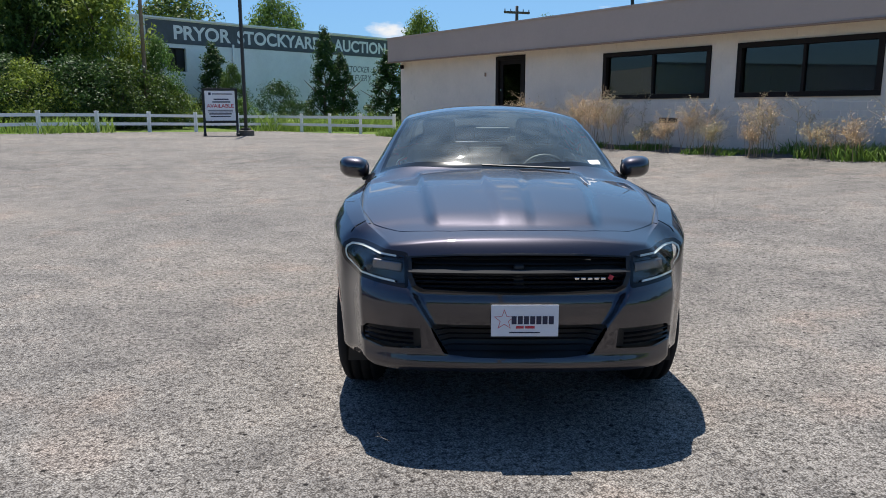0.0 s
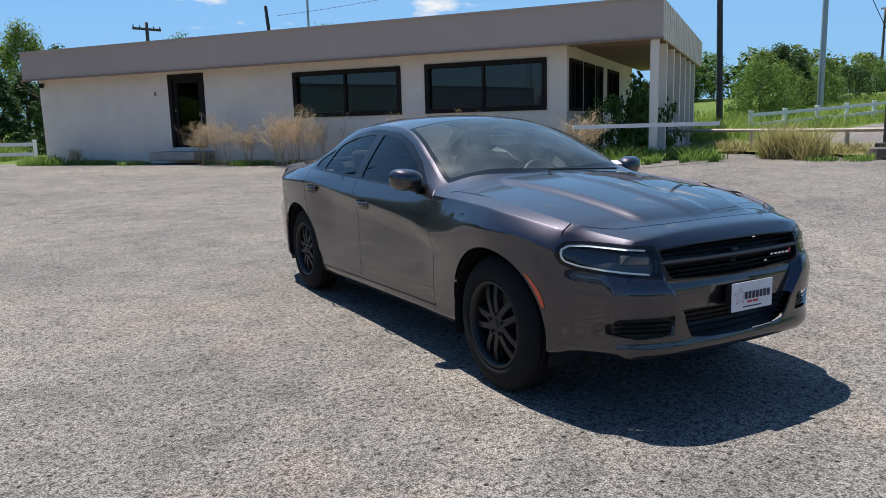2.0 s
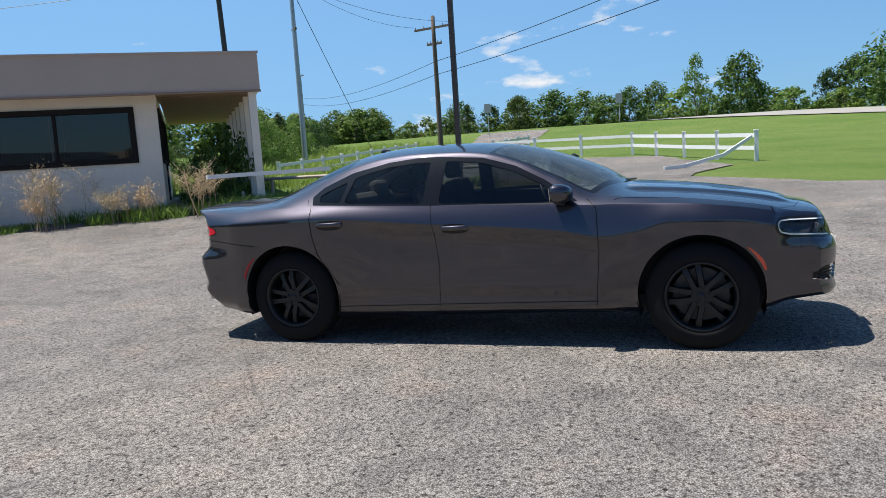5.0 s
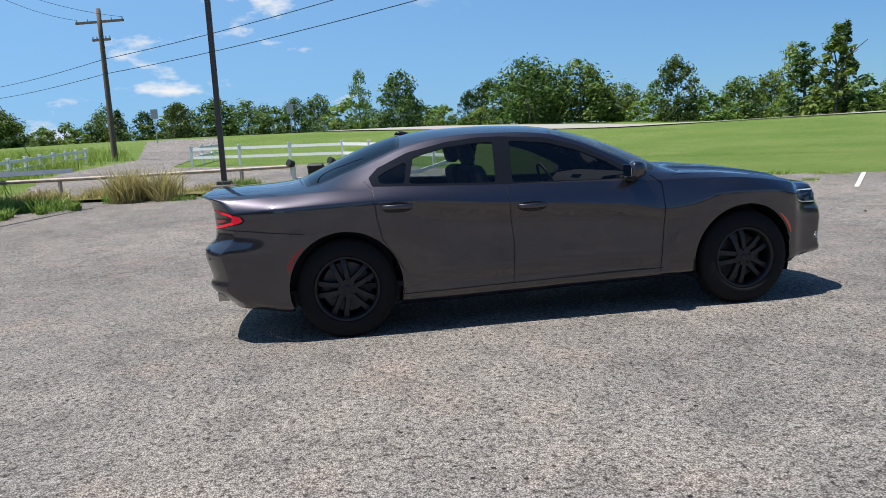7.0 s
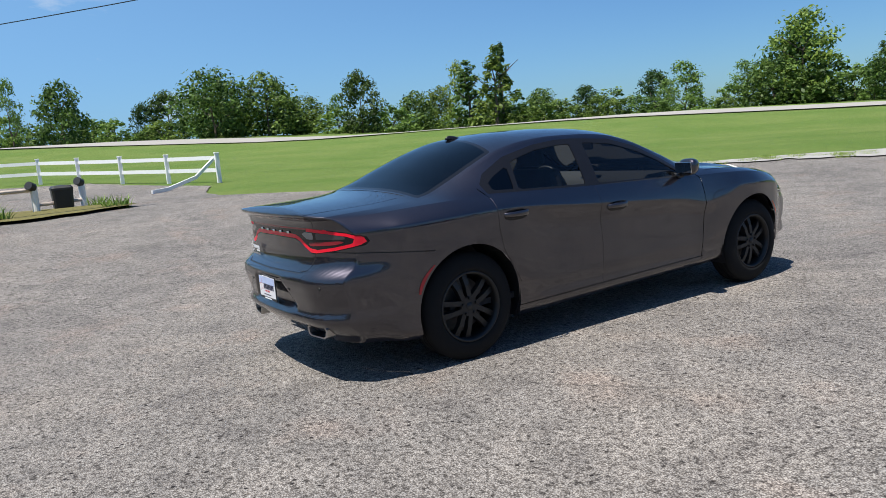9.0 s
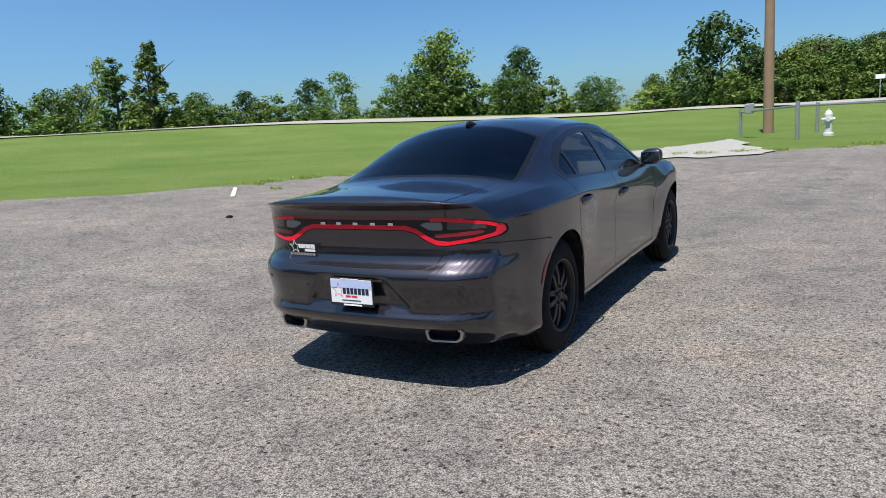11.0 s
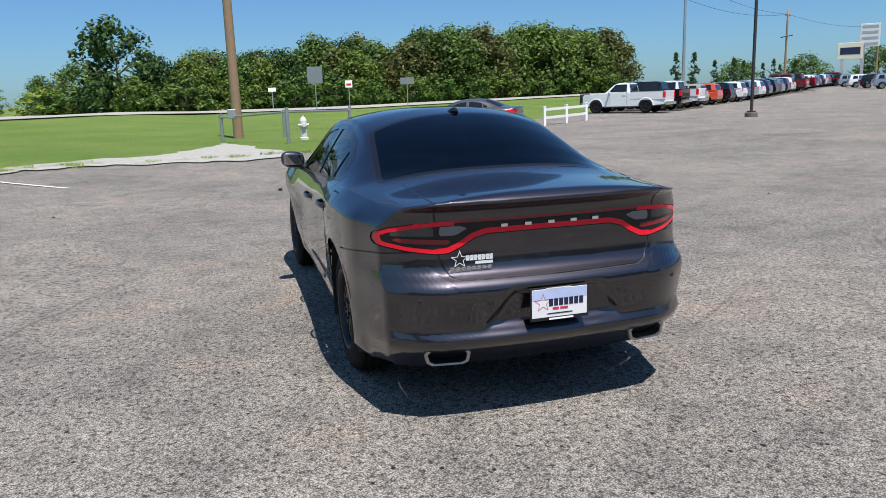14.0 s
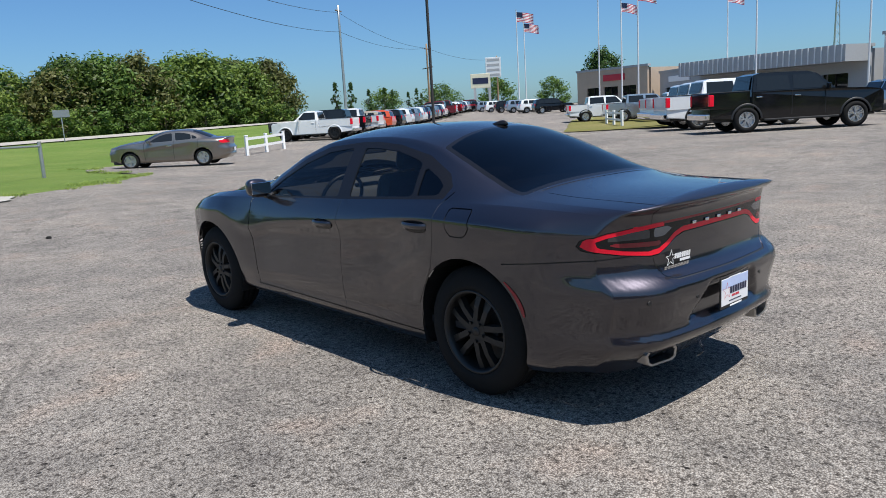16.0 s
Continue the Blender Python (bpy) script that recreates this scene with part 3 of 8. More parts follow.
def tan_building():
    b = thing("office_building", Matrix.Identity(4), "single-storey tan block office building with deep brown fascia", "building")
    T = lambda x, y, z: BM @ Matrix.Translation((x, y, z))
    wins = [(-0.02, 3.72, 1.74, 3.13), (4.5, 8.1, 1.74, 3.13)]
    door = (-5.02, -3.52, 0.88, 3.3)
    wall_with_openings("front_wall", -11.15, 8.65, -0.3, 3.46, 0.2, wins + [door], WALL_TAN, b, BM)
    SM = BM @ Matrix.Translation((8.65, 0.0, 0)) @ pose(0, 0, 0, 0, 0, 90)          # the porch side wall, x runs into the building
    side = [(0.25, 1.75, 1.70, 3.10), (2.05, 3.45, 1.70, 3.10), (3.75, 4.75, 0.62, 3.10), (5.6, 7.6, 1.7, 3.1)]
    wall_with_openings("side_wall", 0.2, 10.5, -0.3, 3.46, 0.2, side, WALL_TAN, b, SM)
    wall_with_openings("end_wall", 0.2, 10.5, -0.3, 3.46, 0.2, [], WALL_TAN, b, BM @ Matrix.Translation((-10.95, 0, 0)) @ pose(0, 0, 0, 0, 0, 90))
    wall_with_openings("back_wall", -11.15, 8.65, -0.3, 3.46, 0.2, [], WALL_TAN, b, BM @ Matrix.Translation((0, 10.5, 0)))
    box("room_floor", (19.4, 10.2, 0.1), T(-1.25, 5.3, 0.75), ROOM, b)
    box("partition", (19.4, 0.1, 2.6), T(-1.25, 4.2, 2.1), ROOM, b)
    box("partition", (0.1, 4.0, 2.6), T(-2.2, 2.2, 2.1), ROOM, b)
    for x0, x1, z0, z1 in wins:
        framed_window(b, BM, x0, x1, z0, z1, [0.49], PANE)
    for x0, x1, z0, z1 in side[:2] + side[3:]:
        framed_window(b, SM, x0, x1, z0, z1, [0.5], PANE, 0.09)
    for m, (x0, x1, z0, z1), lbl in ((BM, door, "dark bronze door with a glass pane"), (SM, side[2], "dark bronze side door")):
        d = new("door")
        d.parent = b
        d["label"] = lbl
        w = 0.14
        for nm, cx, cz, sx, sz in (("door_frame", (x0 + x1) / 2, z1 - w / 2, x1 - x0, w), ("door_frame", x0 + w / 2, (z0 + z1 - w) / 2, w, z1 - z0 - w), ("door_frame", x1 - w / 2, (z0 + z1 - w) / 2, w, z1 - z0 - w)):
            box(nm, (sx, 0.16, sz), m @ Matrix.Translation((cx, 0.04, cz)), FRAME_BROWN, d)
        s = 0.15
        a0, a1, c1 = x0 + w, x1 - w, z1 - w
        for nm, cx, cz, sx, sz in (("leaf_stile", a0 + s / 2, (z0 + c1) / 2, s, c1 - z0), ("leaf_stile", a1 - s / 2, (z0 + c1) / 2, s, c1 - z0), ("leaf_rail", (a0 + a1) / 2, c1 - s / 2, a1 - a0 - 2 * s, s),
                                   ("leaf_rail", (a0 + a1) / 2, z0 + 0.12, a1 - a0 - 2 * s, 0.24)):
            box(nm, (sx, 0.06, sz), m @ Matrix.Translation((cx, 0.08, cz)), FRAME_BROWN, d)
        g = box("door_pane", (a1 - a0 - 2 * s, 0.012, c1 - z0 - s - 0.24), m @ Matrix.Translation(((a0 + a1) / 2, 0.08, (z0 + 0.24 + c1 - s) / 2)), PANE, d)
        g.visible_shadow = False
        box("door_lock", (0.05, 0.04, 0.09), m @ Matrix.Translation((a0 + 0.07, 0.035, (z0 + c1) / 2 + 0.1)), CHROME, d, "steel door lock", 0.01)
        box("pull_handle", (0.03, 0.05, 0.3), m @ Matrix.Translation((a1 - 0.06, 0.03, (z0 + c1) / 2 - 0.2)), STEEL, d, "steel pull handle", 0.008)
    box("door_step", (1.9, 1.0, 0.28), T(-4.2, -0.52, 0.62), CONCRETE, b, "rough concrete door step", 0.03)
    # roof with its deep fascia, soffit and porch
    box("roof_deck", (22.2, 11.9, 0.12), T(0.0, 5.4, 4.22), CONCRETE, b)
    box("front_fascia", (22.36, 0.07, 0.92), T(0, -0.6, 3.85), FASCIA, b)
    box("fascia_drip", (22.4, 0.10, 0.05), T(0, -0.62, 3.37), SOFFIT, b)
    box("fascia_cap", (22.42, 0.14, 0.05), T(0, -0.6, 4.335), FASCIA, b)
    for x, nm in ((-11.15, "end_fascia"), (11.15, "porch_fascia")):
        box(nm, (0.07, 12.0, 0.92), T(x, 5.44, 3.85), FASCIA if x < 0 else WALL_TAN, b)
    for k in range(24):
        box("fascia_batten", (0.03, 0.05, 0.9), T(11.2, -0.35 + 0.5 * k, 3.85), WALL_TAN, b)
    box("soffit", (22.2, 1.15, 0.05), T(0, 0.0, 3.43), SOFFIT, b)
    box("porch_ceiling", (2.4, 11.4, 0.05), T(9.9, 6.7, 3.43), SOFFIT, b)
    for k in range(7):
        box("porch_column", (0.2, 0.16, 3.3), T(10.98, -0.48 + 1.72 * k, 1.75), WALL_TAN, b, "", 0.01)
    box("porch_slab", (2.6, 11.2, 0.3), T(9.95, 4.7, 0.42), CONCRETE, b)
    box("porch_rail", (0.06, 3.4, 0.09), T(11.1, -2.5, 1.28) @ pose(0, 0, 0, 0, 0, -62), WHITE_PAINT, b)
    box("wall_lamp", (0.12, 0.14, 0.16), T(-10.9, -0.12, 3.2), FRAME_BROWN, b, "small dark wall lamp", 0.02)
    box("bell_box", (0.06, 0.05, 0.14), T(-5.6, -0.03, 2.7), SOFFIT, b, "small rusty box", 0.01)
    # no real opening: a black plate gives the shade inside the broken blocks
    box("broken_block", (0.62, 0.03, 0.16), T(2.45, -0.008, 1.12), BLACK_PLASTIC, b, "black plate painted as the shaded hole of broken blocks")
    return b


tan_building()


# ---- the white warehouse with its painted sign ----
def warehouse():
    L, R = Vector((-17.4, 36.2, 0)), Vector((-4.2, 51.2, 0))
    d = (R - L).normalized()
    n = Vector((d.y, -d.x, 0))
    ln = (R - L).length
    m = Matrix(((d.x, -n.x, 0, L.x), (d.y, -n.y, 0, L.y), (0, 0, 1, 0), (0, 0, 0, 1)))
    w = thing("warehouse", Matrix.Identity(4), "white painted warehouse with a dark lettered band", "building")
    T = lambda x, y, z: m @ Matrix.Translation((x, y, z))
    H = 6.44
    wall_with_openings("street_wall", 0, ln, -0.5, H, 0.3, [(2.0, 3.2, 3.6, 4.9)], WHITE_WALL, w, m)
    wall_with_openings("end_wall", 0.3, 16, -0.5, H - 0.1, 0.3, [], WHITE_WALL, w, m @ pose(0, 0, 0, 0, 0, 90) @ Matrix.Translation((0, -0.3, 0)))
    box("roof", (ln, 16, 0.2), T(ln / 2, 8.2, H - 0.35), CONCRETE, w)
    box("coping", (ln + 0.1, 0.45, 0.10), T(ln / 2, 0.1, H + 0.05), WHITE_WALL, w)
    box("sign_band", (ln - 1.2, 0.02, 1.25), T(ln / 2 + 0.25, -0.012, 5.75), SLATE_BAND, w, "dark painted band")
    for body, x, h, wd, z in (("PRYOR", 2.5, 0.80, 3.7, 5.36), ("STOCKYARDS", 6.65, 0.80, 7.1, 5.36), ("AUCTION", 14.25, 0.80, 4.9, 5.36)):
        text_mesh(body, h, WHITE_WALL, T(x, -0.026, z) @ pose(0, 0, 0, 90, 0, 0), w, "painted_word", 0.0, wd, weight=0.03)
    for body, x, h, wd, z in (("STOCKER", 15.4, 0.42, 2.1, 4.02), ("SALE", 17.8, 0.42, 1.3, 4.02), ("EVERY", 16.1, 0.42, 1.6, 3.42)):
        text_mesh(body, h, SLATE_BAND, T(x, -0.006, z) @ pose(0, 0, 0, 90, 0, 0), w, "painted_word", 0.0, wd, shear=0.25)
    win = new("window")
    win.parent = w
    box("window_frame", (1.2, 0.06, 0.08), T(2.6, 0.1, 4.9), FRAME_BROWN, win)
    box("window_bar", (0.06, 0.06, 1.3), T(2.6, 0.1, 4.25), FRAME_BROWN, win)
    box("window_board", (1.2, 0.04, 1.3), T(2.6, 0.2, 4.25), BLACK_PLASTIC, win)
    box("drain_pipe", (0.12, 0.1, 4.2), T(6.3, -0.06, 3.2), WHITE_WALL, w)
    return w


warehouse()


# ---- the available sign ----
def lot_sign():
    e = Vector((-9.75, 26.1, 0))
    m = Matrix.Translation((e.x, e.y, ground_z(e.x, e.y))) @ pose(0, 0, 0, 0, 0, 17)
    s = thing("real_estate_sign", m, "white real estate sign in a black timber frame on skids", "sign")
    for x in (-0.66, 0.66):
        box("post", (0.1, 0.1, 1.95), Matrix.Translation((x, 0, 0.98)), BLACK_PLASTIC, s, "", 0.008)
        box("skid", (0.12, 1.3, 0.1), Matrix.Translation((x, 0, 0.07)), BLACK_PLASTIC, s, "", 0.01)
        for k in (-1, 1):
            tube("brace", (x, 0.5 * k, 0.12), (x, 0.03 * k, 0.75), 0.04, BLACK_PLASTIC, s, sides=6)
    box("top_rail", (1.42, 0.1, 0.1), Matrix.Translation((0, 0, 1.92)), BLACK_PLASTIC, s, "", 0.008)
    box("cross_rail", (1.42, 0.09, 0.08), Matrix.Translation((0, 0, 0.58)), BLACK_PLASTIC, s, "", 0.008)
    b = box("board", (1.2, 0.03, 1.22), Matrix.Translation((0, -0.02, 1.25)), WHITE_PRINT, s, "white sign board")
    M = Matrix.Translation((0, -0.037, 1.25)) @ pose(0, 0, 0, 90, 0, 0)
    text_mesh("AVAILABLE", 0.15, RED_PRINT, Matrix.Translation((0, -0.040, 1.17)) @ pose(0, 0, 0, 90, 0, 0), s, "red_word", 0.0, 1.08, "CENTER", weight=0.02)
    bars("print_bar", [(-0.45, -0.35, 0.44, 0.54), (-0.3, 0.5, 0.46, 0.50), (-0.25, 0.35, 0.24, 0.29), (-0.3, 0.42, 0.13, 0.18), (-0.5, 0.5, -0.2, -0.17), (-0.5, 0.5, -0.27, -0.24), (-0.45, 0.45, -0.36, -0.31), (-0.4, 0.4, -0.46, -0.42)],
         NAVY, s, M, 0.003)


lot_sign()

# ---- the car ----
def curve(points):
    """A smooth curve through (t, value) pairs."""
    ts = [p[0] for p in points]
    vs = [p[1] for p in points]
    n = len(ts)
    sl = [(vs[i + 1] - vs[i]) / (ts[i + 1] - ts[i]) for i in range(n - 1)]
    m = [sl[0]] + [0 if sl[i - 1] * sl[i] <= 0 else 2 * sl[i - 1] * sl[i] / (sl[i - 1] + sl[i]) for i in range(1, n - 1)] + [sl[-1]]

    def f(t):
        if t <= ts[0]:
            return vs[0]
        if t >= ts[-1]:
            return vs[-1]
        i = max(k for k in range(n - 1) if ts[k] <= t)
        h = ts[i + 1] - ts[i]
        u = (t - ts[i]) / h
        return ((2 * u ** 3 - 3 * u * u + 1) * vs[i] + (u ** 3 - 2 * u * u + u) * h * m[i]
                + (-2 * u ** 3 + 3 * u * u) * vs[i + 1] + (u ** 3 - u * u) * h * m[i + 1])
    return f


C_TOP = curve([(-2.25, 0.905), (-2.1, 0.955), (-1.8, 1.015), (-1.5, 1.06), (-1.2, 1.09), (-1.03, 1.105), (-0.98, 1.128), (-0.9, 1.184), (-0.82, 1.228), (-0.7, 1.282), (-0.4, 1.387), (-0.15, 1.447), (0.1, 1.475), (0.4, 1.485),
               (0.7, 1.48), (1.0, 1.45), (1.25, 1.385), (1.5, 1.29), (1.7, 1.20), (1.84, 1.145), (2.0, 1.125), (2.3, 1.105)])
C_RAIL = curve([(-2.25, 0.87), (-2.0, 0.93), (-1.7, 0.985), (-1.4, 1.02), (-1.1, 1.04), (-0.88, 1.05), (-0.56, 1.19), (-0.3, 1.31), (-0.05, 1.385), (0.2, 1.41), (0.5, 1.415), (0.75, 1.40),
                (1.0, 1.355), (1.25, 1.265), (1.5, 1.165), (1.7, 1.10), (1.9, 1.08), (2.3, 1.055)])
C_RAILX = curve([(-2.25, 0.56), (-2.0, 0.68), (-1.5, 0.755), (-1.0, 0.75), (-0.86, 0.745), (-0.5, 0.685), (-0.1, 0.615), (0.3, 0.59), (0.7, 0.585), (1.0, 0.595), (1.25, 0.63), (1.5, 0.665), (1.8, 0.70), (2.3, 0.69)])
C_BELT = curve([(-2.25, 0.83), (-2.0, 0.90), (-1.7, 0.955), (-1.4, 0.985), (-1.0, 0.995), (-0.5, 1.0), (0.45, 1.03), (1.24, 1.065), (1.6, 1.065), (2.0, 1.05), (2.3, 1.03)])
C_BELTX = curve([(-2.25, 0.62), (-2.0, 0.755), (-1.5, 0.865), (-1.0, 0.85), (-0.5, 0.845), (0.3, 0.85), (1.0, 0.852), (1.5, 0.848), (1.9, 0.805), (2.3, 0.742)])
C_WIDE = curve([(-2.25, 0.715), (-2.0, 0.825), (-1.85, 0.874), (-1.5, 0.928), (-1.1, 0.915), (-0.5, 0.902), (0.3, 0.907), (1.0, 0.922), (1.5, 0.940), (1.9, 0.920), (2.15, 0.868), (2.3, 0.818)])
C_CREASE = curve([(-2.25, 0.745), (-1.7, 0.87), (-1.35, 0.875), (-1.1, 0.80), (-0.9, 0.765), (-0.6, 0.818), (-0.1, 0.868), (0.4, 0.905), (1.3, 0.975), (2.0, 0.96), (2.3, 0.945)])
C_SILL = curve([(-2.25, 0.335), (-2.1, 0.31), (-1.9, 0.275), (-1.2, 0.25), (-0.5, 0.235), (0.5, 0.215), (1.1, 0.205), (1.9, 0.225), (2.3, 0.255)])
C_NOSE = curve([(0.30, -2.33), (0.34, -2.40), (0.37, -2.41), (0.42, -2.40), (0.5, -2.405), (0.62, -2.415), (0.68, -2.40), (0.72, -2.375), (0.8, -2.352), (0.85, -2.325), (0.89, -2.29), (0.93, -2.21)])
C_TAIL = curve([(0.2, 2.34), (0.285, 2.42), (0.34, 2.49), (0.40, 2.548), (0.425, 2.556), (0.46, 2.535), (0.58, 2.560), (0.64, 2.574), (0.675, 2.569), (0.70, 2.550), (0.735, 2.503), (0.77, 2.486), (0.83, 2.480), (0.9, 2.484), (0.99, 2.488),
                (1.03, 2.502), (1.055, 2.540), (1.072, 2.552), (1.088, 2.530), (1.14, 2.43)])


def nose_y(x, z):
    a = abs(x)
    y = C_NOSE(z) + 0.02 * (a / 0.4) ** 2 + 0.30 * max(0, (a - 0.42) / 0.45) ** 2.2
    edge = 0.385 + (z - 0.54) * 0.6
    y += 0.042 * sm(0.0, 0.028, edge - a) * sm(0.40, 0.47, z) * sm(0.72, 0.67, z)
    return y


def tail_y(x, z):
    a = abs(x)
    y = C_TAIL(z) - 0.018 * (a / 0.4) ** 2 - 0.26 * max(0, (a - 0.5) / 0.42) ** 2.2
    pocket = sm(0.0, 0.05, 0.38 - (z - 0.47) * 0.75 - a) * sm(0.455, 0.50, z) * sm(0.67, 0.62, z)
    return y - 0.03 * pocket


def half_section(y):
    """Points (x, z) from the sill up the side, over the glass and the top to the middle."""
    W, zb, xb, zr, xr, zc, zs = C_WIDE(y) - 0.018, C_BELT(y), C_BELTX(y) - 0.012, C_RAIL(y), C_RAILX(y), C_TOP(y), C_SILL(y)
    pts = []
    crease = C_CREASE(y)
    mid = sm(1.25, 0.7, abs(y))
    low = 0.05 * sm(1.6, 1.2, abs(y)) + 0.02
    for i in range(26):
        t = i / 26
        z = zs + (crease - zs) * t
        u = t
        x = W - low * (1 - u) ** 2 - 0.045 * max(0, 0.06 - u) / 0.06
        x -= 0.036 * mid * min(1.0, (1 - u) / 0.16) ** 0.75 * sm(0.05, 0.85, u)               # hollow door sides below the crease
        x += 0.004 * mid * max(0.0, 1 - abs(z - 0.44) / 0.08)                                   # soft ridge low on the doors
        x += 0.012 * mid * sm(0.20, 0.13, u)                                                  # sill ledge
        pts.append((x, z))
    for i in range(9):
        t = i / 9
        z = crease + (zb - crease) * t
        pts.append((W + (xb - W) * (0.35 * t + 0.65 * t ** 1.6), z))
    n = 16
    for i in range(n):
        t = i / n
        x = xb + (xr - xb) * t
        z = zb + (zr - zb) * t
        bow = 0.012 * math.sin(math.pi * t) * min(1, (zr - zb) / 0.2)
        pts.append((x + bow, z + 0.2 * bow))
    n = 30
    hood = sm(-1.0, -1.12, y) * sm(-2.25, -2.0, y)
    for i in range(n + 1):
        t = i / n
        x = xr * (1 - t)
        z = zr + (zc - zr) * (1 - (1 - t) ** 2.4)
        spread = (y + 2.25) / 1.2
        z += hood * (0.020 * sm(0.022, -0.022, x - 0.36 - 0.12 * spread) + 0.009 * sm(0.014, -0.014, x - 0.06 - 0.06 * spread) - 0.016)
        pts.append((x, z))
    return pts


def side_x(y, z):
    """How far out the body side lies at a height."""
    pts = half_section(y)
    for (xa, za), (xb, zb) in zip(pts, pts[1:]):
        if za <= z <= zb:
            return xa + (xb - xa) * (z - za) / (zb - za + 1e-9)
    return pts[0][0]


def car_shell(n=190, cap=(60, 72), skip=1):
    """The outer skin, as verts with normals and quads."""
    rings = []
    for k in range(n + 1):
        y = -2.25 + 4.55 * k / n
        kf, kr = sm(-1.95, -2.25, y), sm(2.0, 2.3, y)
        rings.append([(x, y + kf * (nose_y(x, z) + 2.25) + kr * (tail_y(x, z) - 2.3), z) for x, z in half_section(y)[::skip]])

    def caps(half, surf, steps):
        zs = half[0][1]
        return [[(x * s, surf(x * s, zs + (z - zs) * s), zs + (z - zs) * s) for x, z in half] for s in (1 - k / steps for k in range(1, steps))]

    front = caps(half_section(-2.25)[::skip], nose_y, cap[0])
    rear = caps(half_section(2.3)[::skip], tail_y, cap[1])
    full = [r + [(-x, y, z) for x, y, z in r[-2::-1]] for r in front[::-1] + rings + rear]
    m = len(full[0])
    P = np.array(full)
    du = np.gradient(P, axis=0)
    dv = np.gradient(P, axis=1)
    N = np.cross(du, dv)
    N /= np.linalg.norm(N, axis=2, keepdims=True) + 1e-9
    V = [tuple(float(c) for c in p) + tuple(float(c) for c in q) for p, q in zip(P.reshape(-1, 3), N.reshape(-1, 3))]
    F = [(j * m + i, (j + 1) * m + i, (j + 1) * m + i + 1, j * m + i + 1) for j in range(len(full) - 1) for i in range(m - 1)]
    return V, F


class Skin:
    """A surface that is cut into regions; the normals of the whole are kept."""

    def __init__(self, V, F):
        self.V, self.F = V, F

    def mid(self, f):
        return [sum(self.V[i][k] for i in f) / len(f) for k in range(3)]

    def cut(self, fn, where):
        """Takes out the faces with fn < 0 among those whose middle passes where."""
        V = self.V
        sel, rest = [], []
        for f in self.F:
            (sel if where(*self.mid(f)) else rest).append(f)
        val, cuts = {}, {}

        def value(i):
            if i not in val:
                val[i] = fn(*V[i][:3])
            return val[i]

        neg = []
        for f in sel:
            s = [value(i) for i in f]
            if max(s) <= 0:
                neg.append(f)
            elif min(s) >= 0:
                rest.append(f)
            else:
                a_, b_ = [], []
                for i, a in enumerate(f):
                    b = f[(i + 1) % len(f)]
                    va, vb = s[i], s[(i + 1) % len(f)]
                    if va <= 0:
                        a_.append(a)
                    if va >= 0:
                        b_.append(a)
                    if va * vb < 0:
                        k = (a, b) if a < b else (b, a)
                        if k not in cuts:
                            t = va / (va - vb)
                            V.append(tuple(p + (q - p) * t for p, q in zip(V[a], V[b])))
                            cuts[k] = len(V) - 1
                            val[cuts[k]] = 0.0
                        a_.append(cuts[k])
                        b_.append(cuts[k])
                if len(a_) > 2:
                    neg.append(tuple(a_))
                if len(b_) > 2:
                    rest.append(tuple(b_))
        self.F = rest
        return neg

    def strip(self, fn, where, half=0.0035):
        """Takes out a thin band along fn = 0."""
        low = self.cut(lambda x, y, z: fn(x, y, z) + half, where)
        band = self.cut(lambda x, y, z: fn(x, y, z) - half, where)
        self.F += low
        return band

    def take(self, where):
        got = [f for f in self.F if where(*self.mid(f))]
        drop = set(got)
        self.F = [f for f in self.F if f not in drop]
        return got

    def piece(self, name, faces, mat, parent, label="", sink=0.0, thick=0.0):
        W, G = compact(self.V, faces)
        pts = [tuple(v[k] - v[3 + k] * sink for k in range(3)) for v in W]
        nrm = [v[3:6] for v in W]
        n = len(pts)
        if thick:
            edges = {}
            for f in G:
                for i, a in enumerate(f):
                    b = f[(i + 1) % len(f)]
                    edges[(a, b)] = edges.get((a, b), 0) + 1
            rim = [(a, b) for a, b in edges if (b, a) not in edges]
            pts += [tuple(p[k] - q[k] * thick for k in range(3)) for p, q in zip(pts, nrm)]
            nrm = nrm + nrm
            G = G + [(b, a, a + n, b + n) for a, b in rim]
        me = mesh_of(name, pts, G, True)
        me.materials.append(mat)
        me.normals_split_custom_set_from_vertices(nrm)
        ob = new(name, me)
        ob.parent = parent
        if label:
            ob["label"] = label
        return ob


def mirrored(pts):
    """An outline on x >= 0, from the middle's top round to its foot, closed by its mirror image."""
    return pts + [(-x, z) for x, z in reversed(pts) if x > 1e-6]


def line_side(pts):
    """A signed distance to an open line, along its first coordinate's left hand."""
    def f(u, v):
        best, sign = 1e9, 1
        for (au, av), (bu, bv) in zip(pts, pts[1:]):
            eu, ev = bu - au, bv - av
            t = min(1, max(0, ((u - au) * eu + (v - av) * ev) / (eu * eu + ev * ev)))
            du, dv = u - au - t * eu, v - av - t * ev
            d = du * du + dv * dv
            if d < best:
                best, sign = d, (1 if eu * dv - ev * du > 0 else -1)
        return sign * math.sqrt(best)
    return f


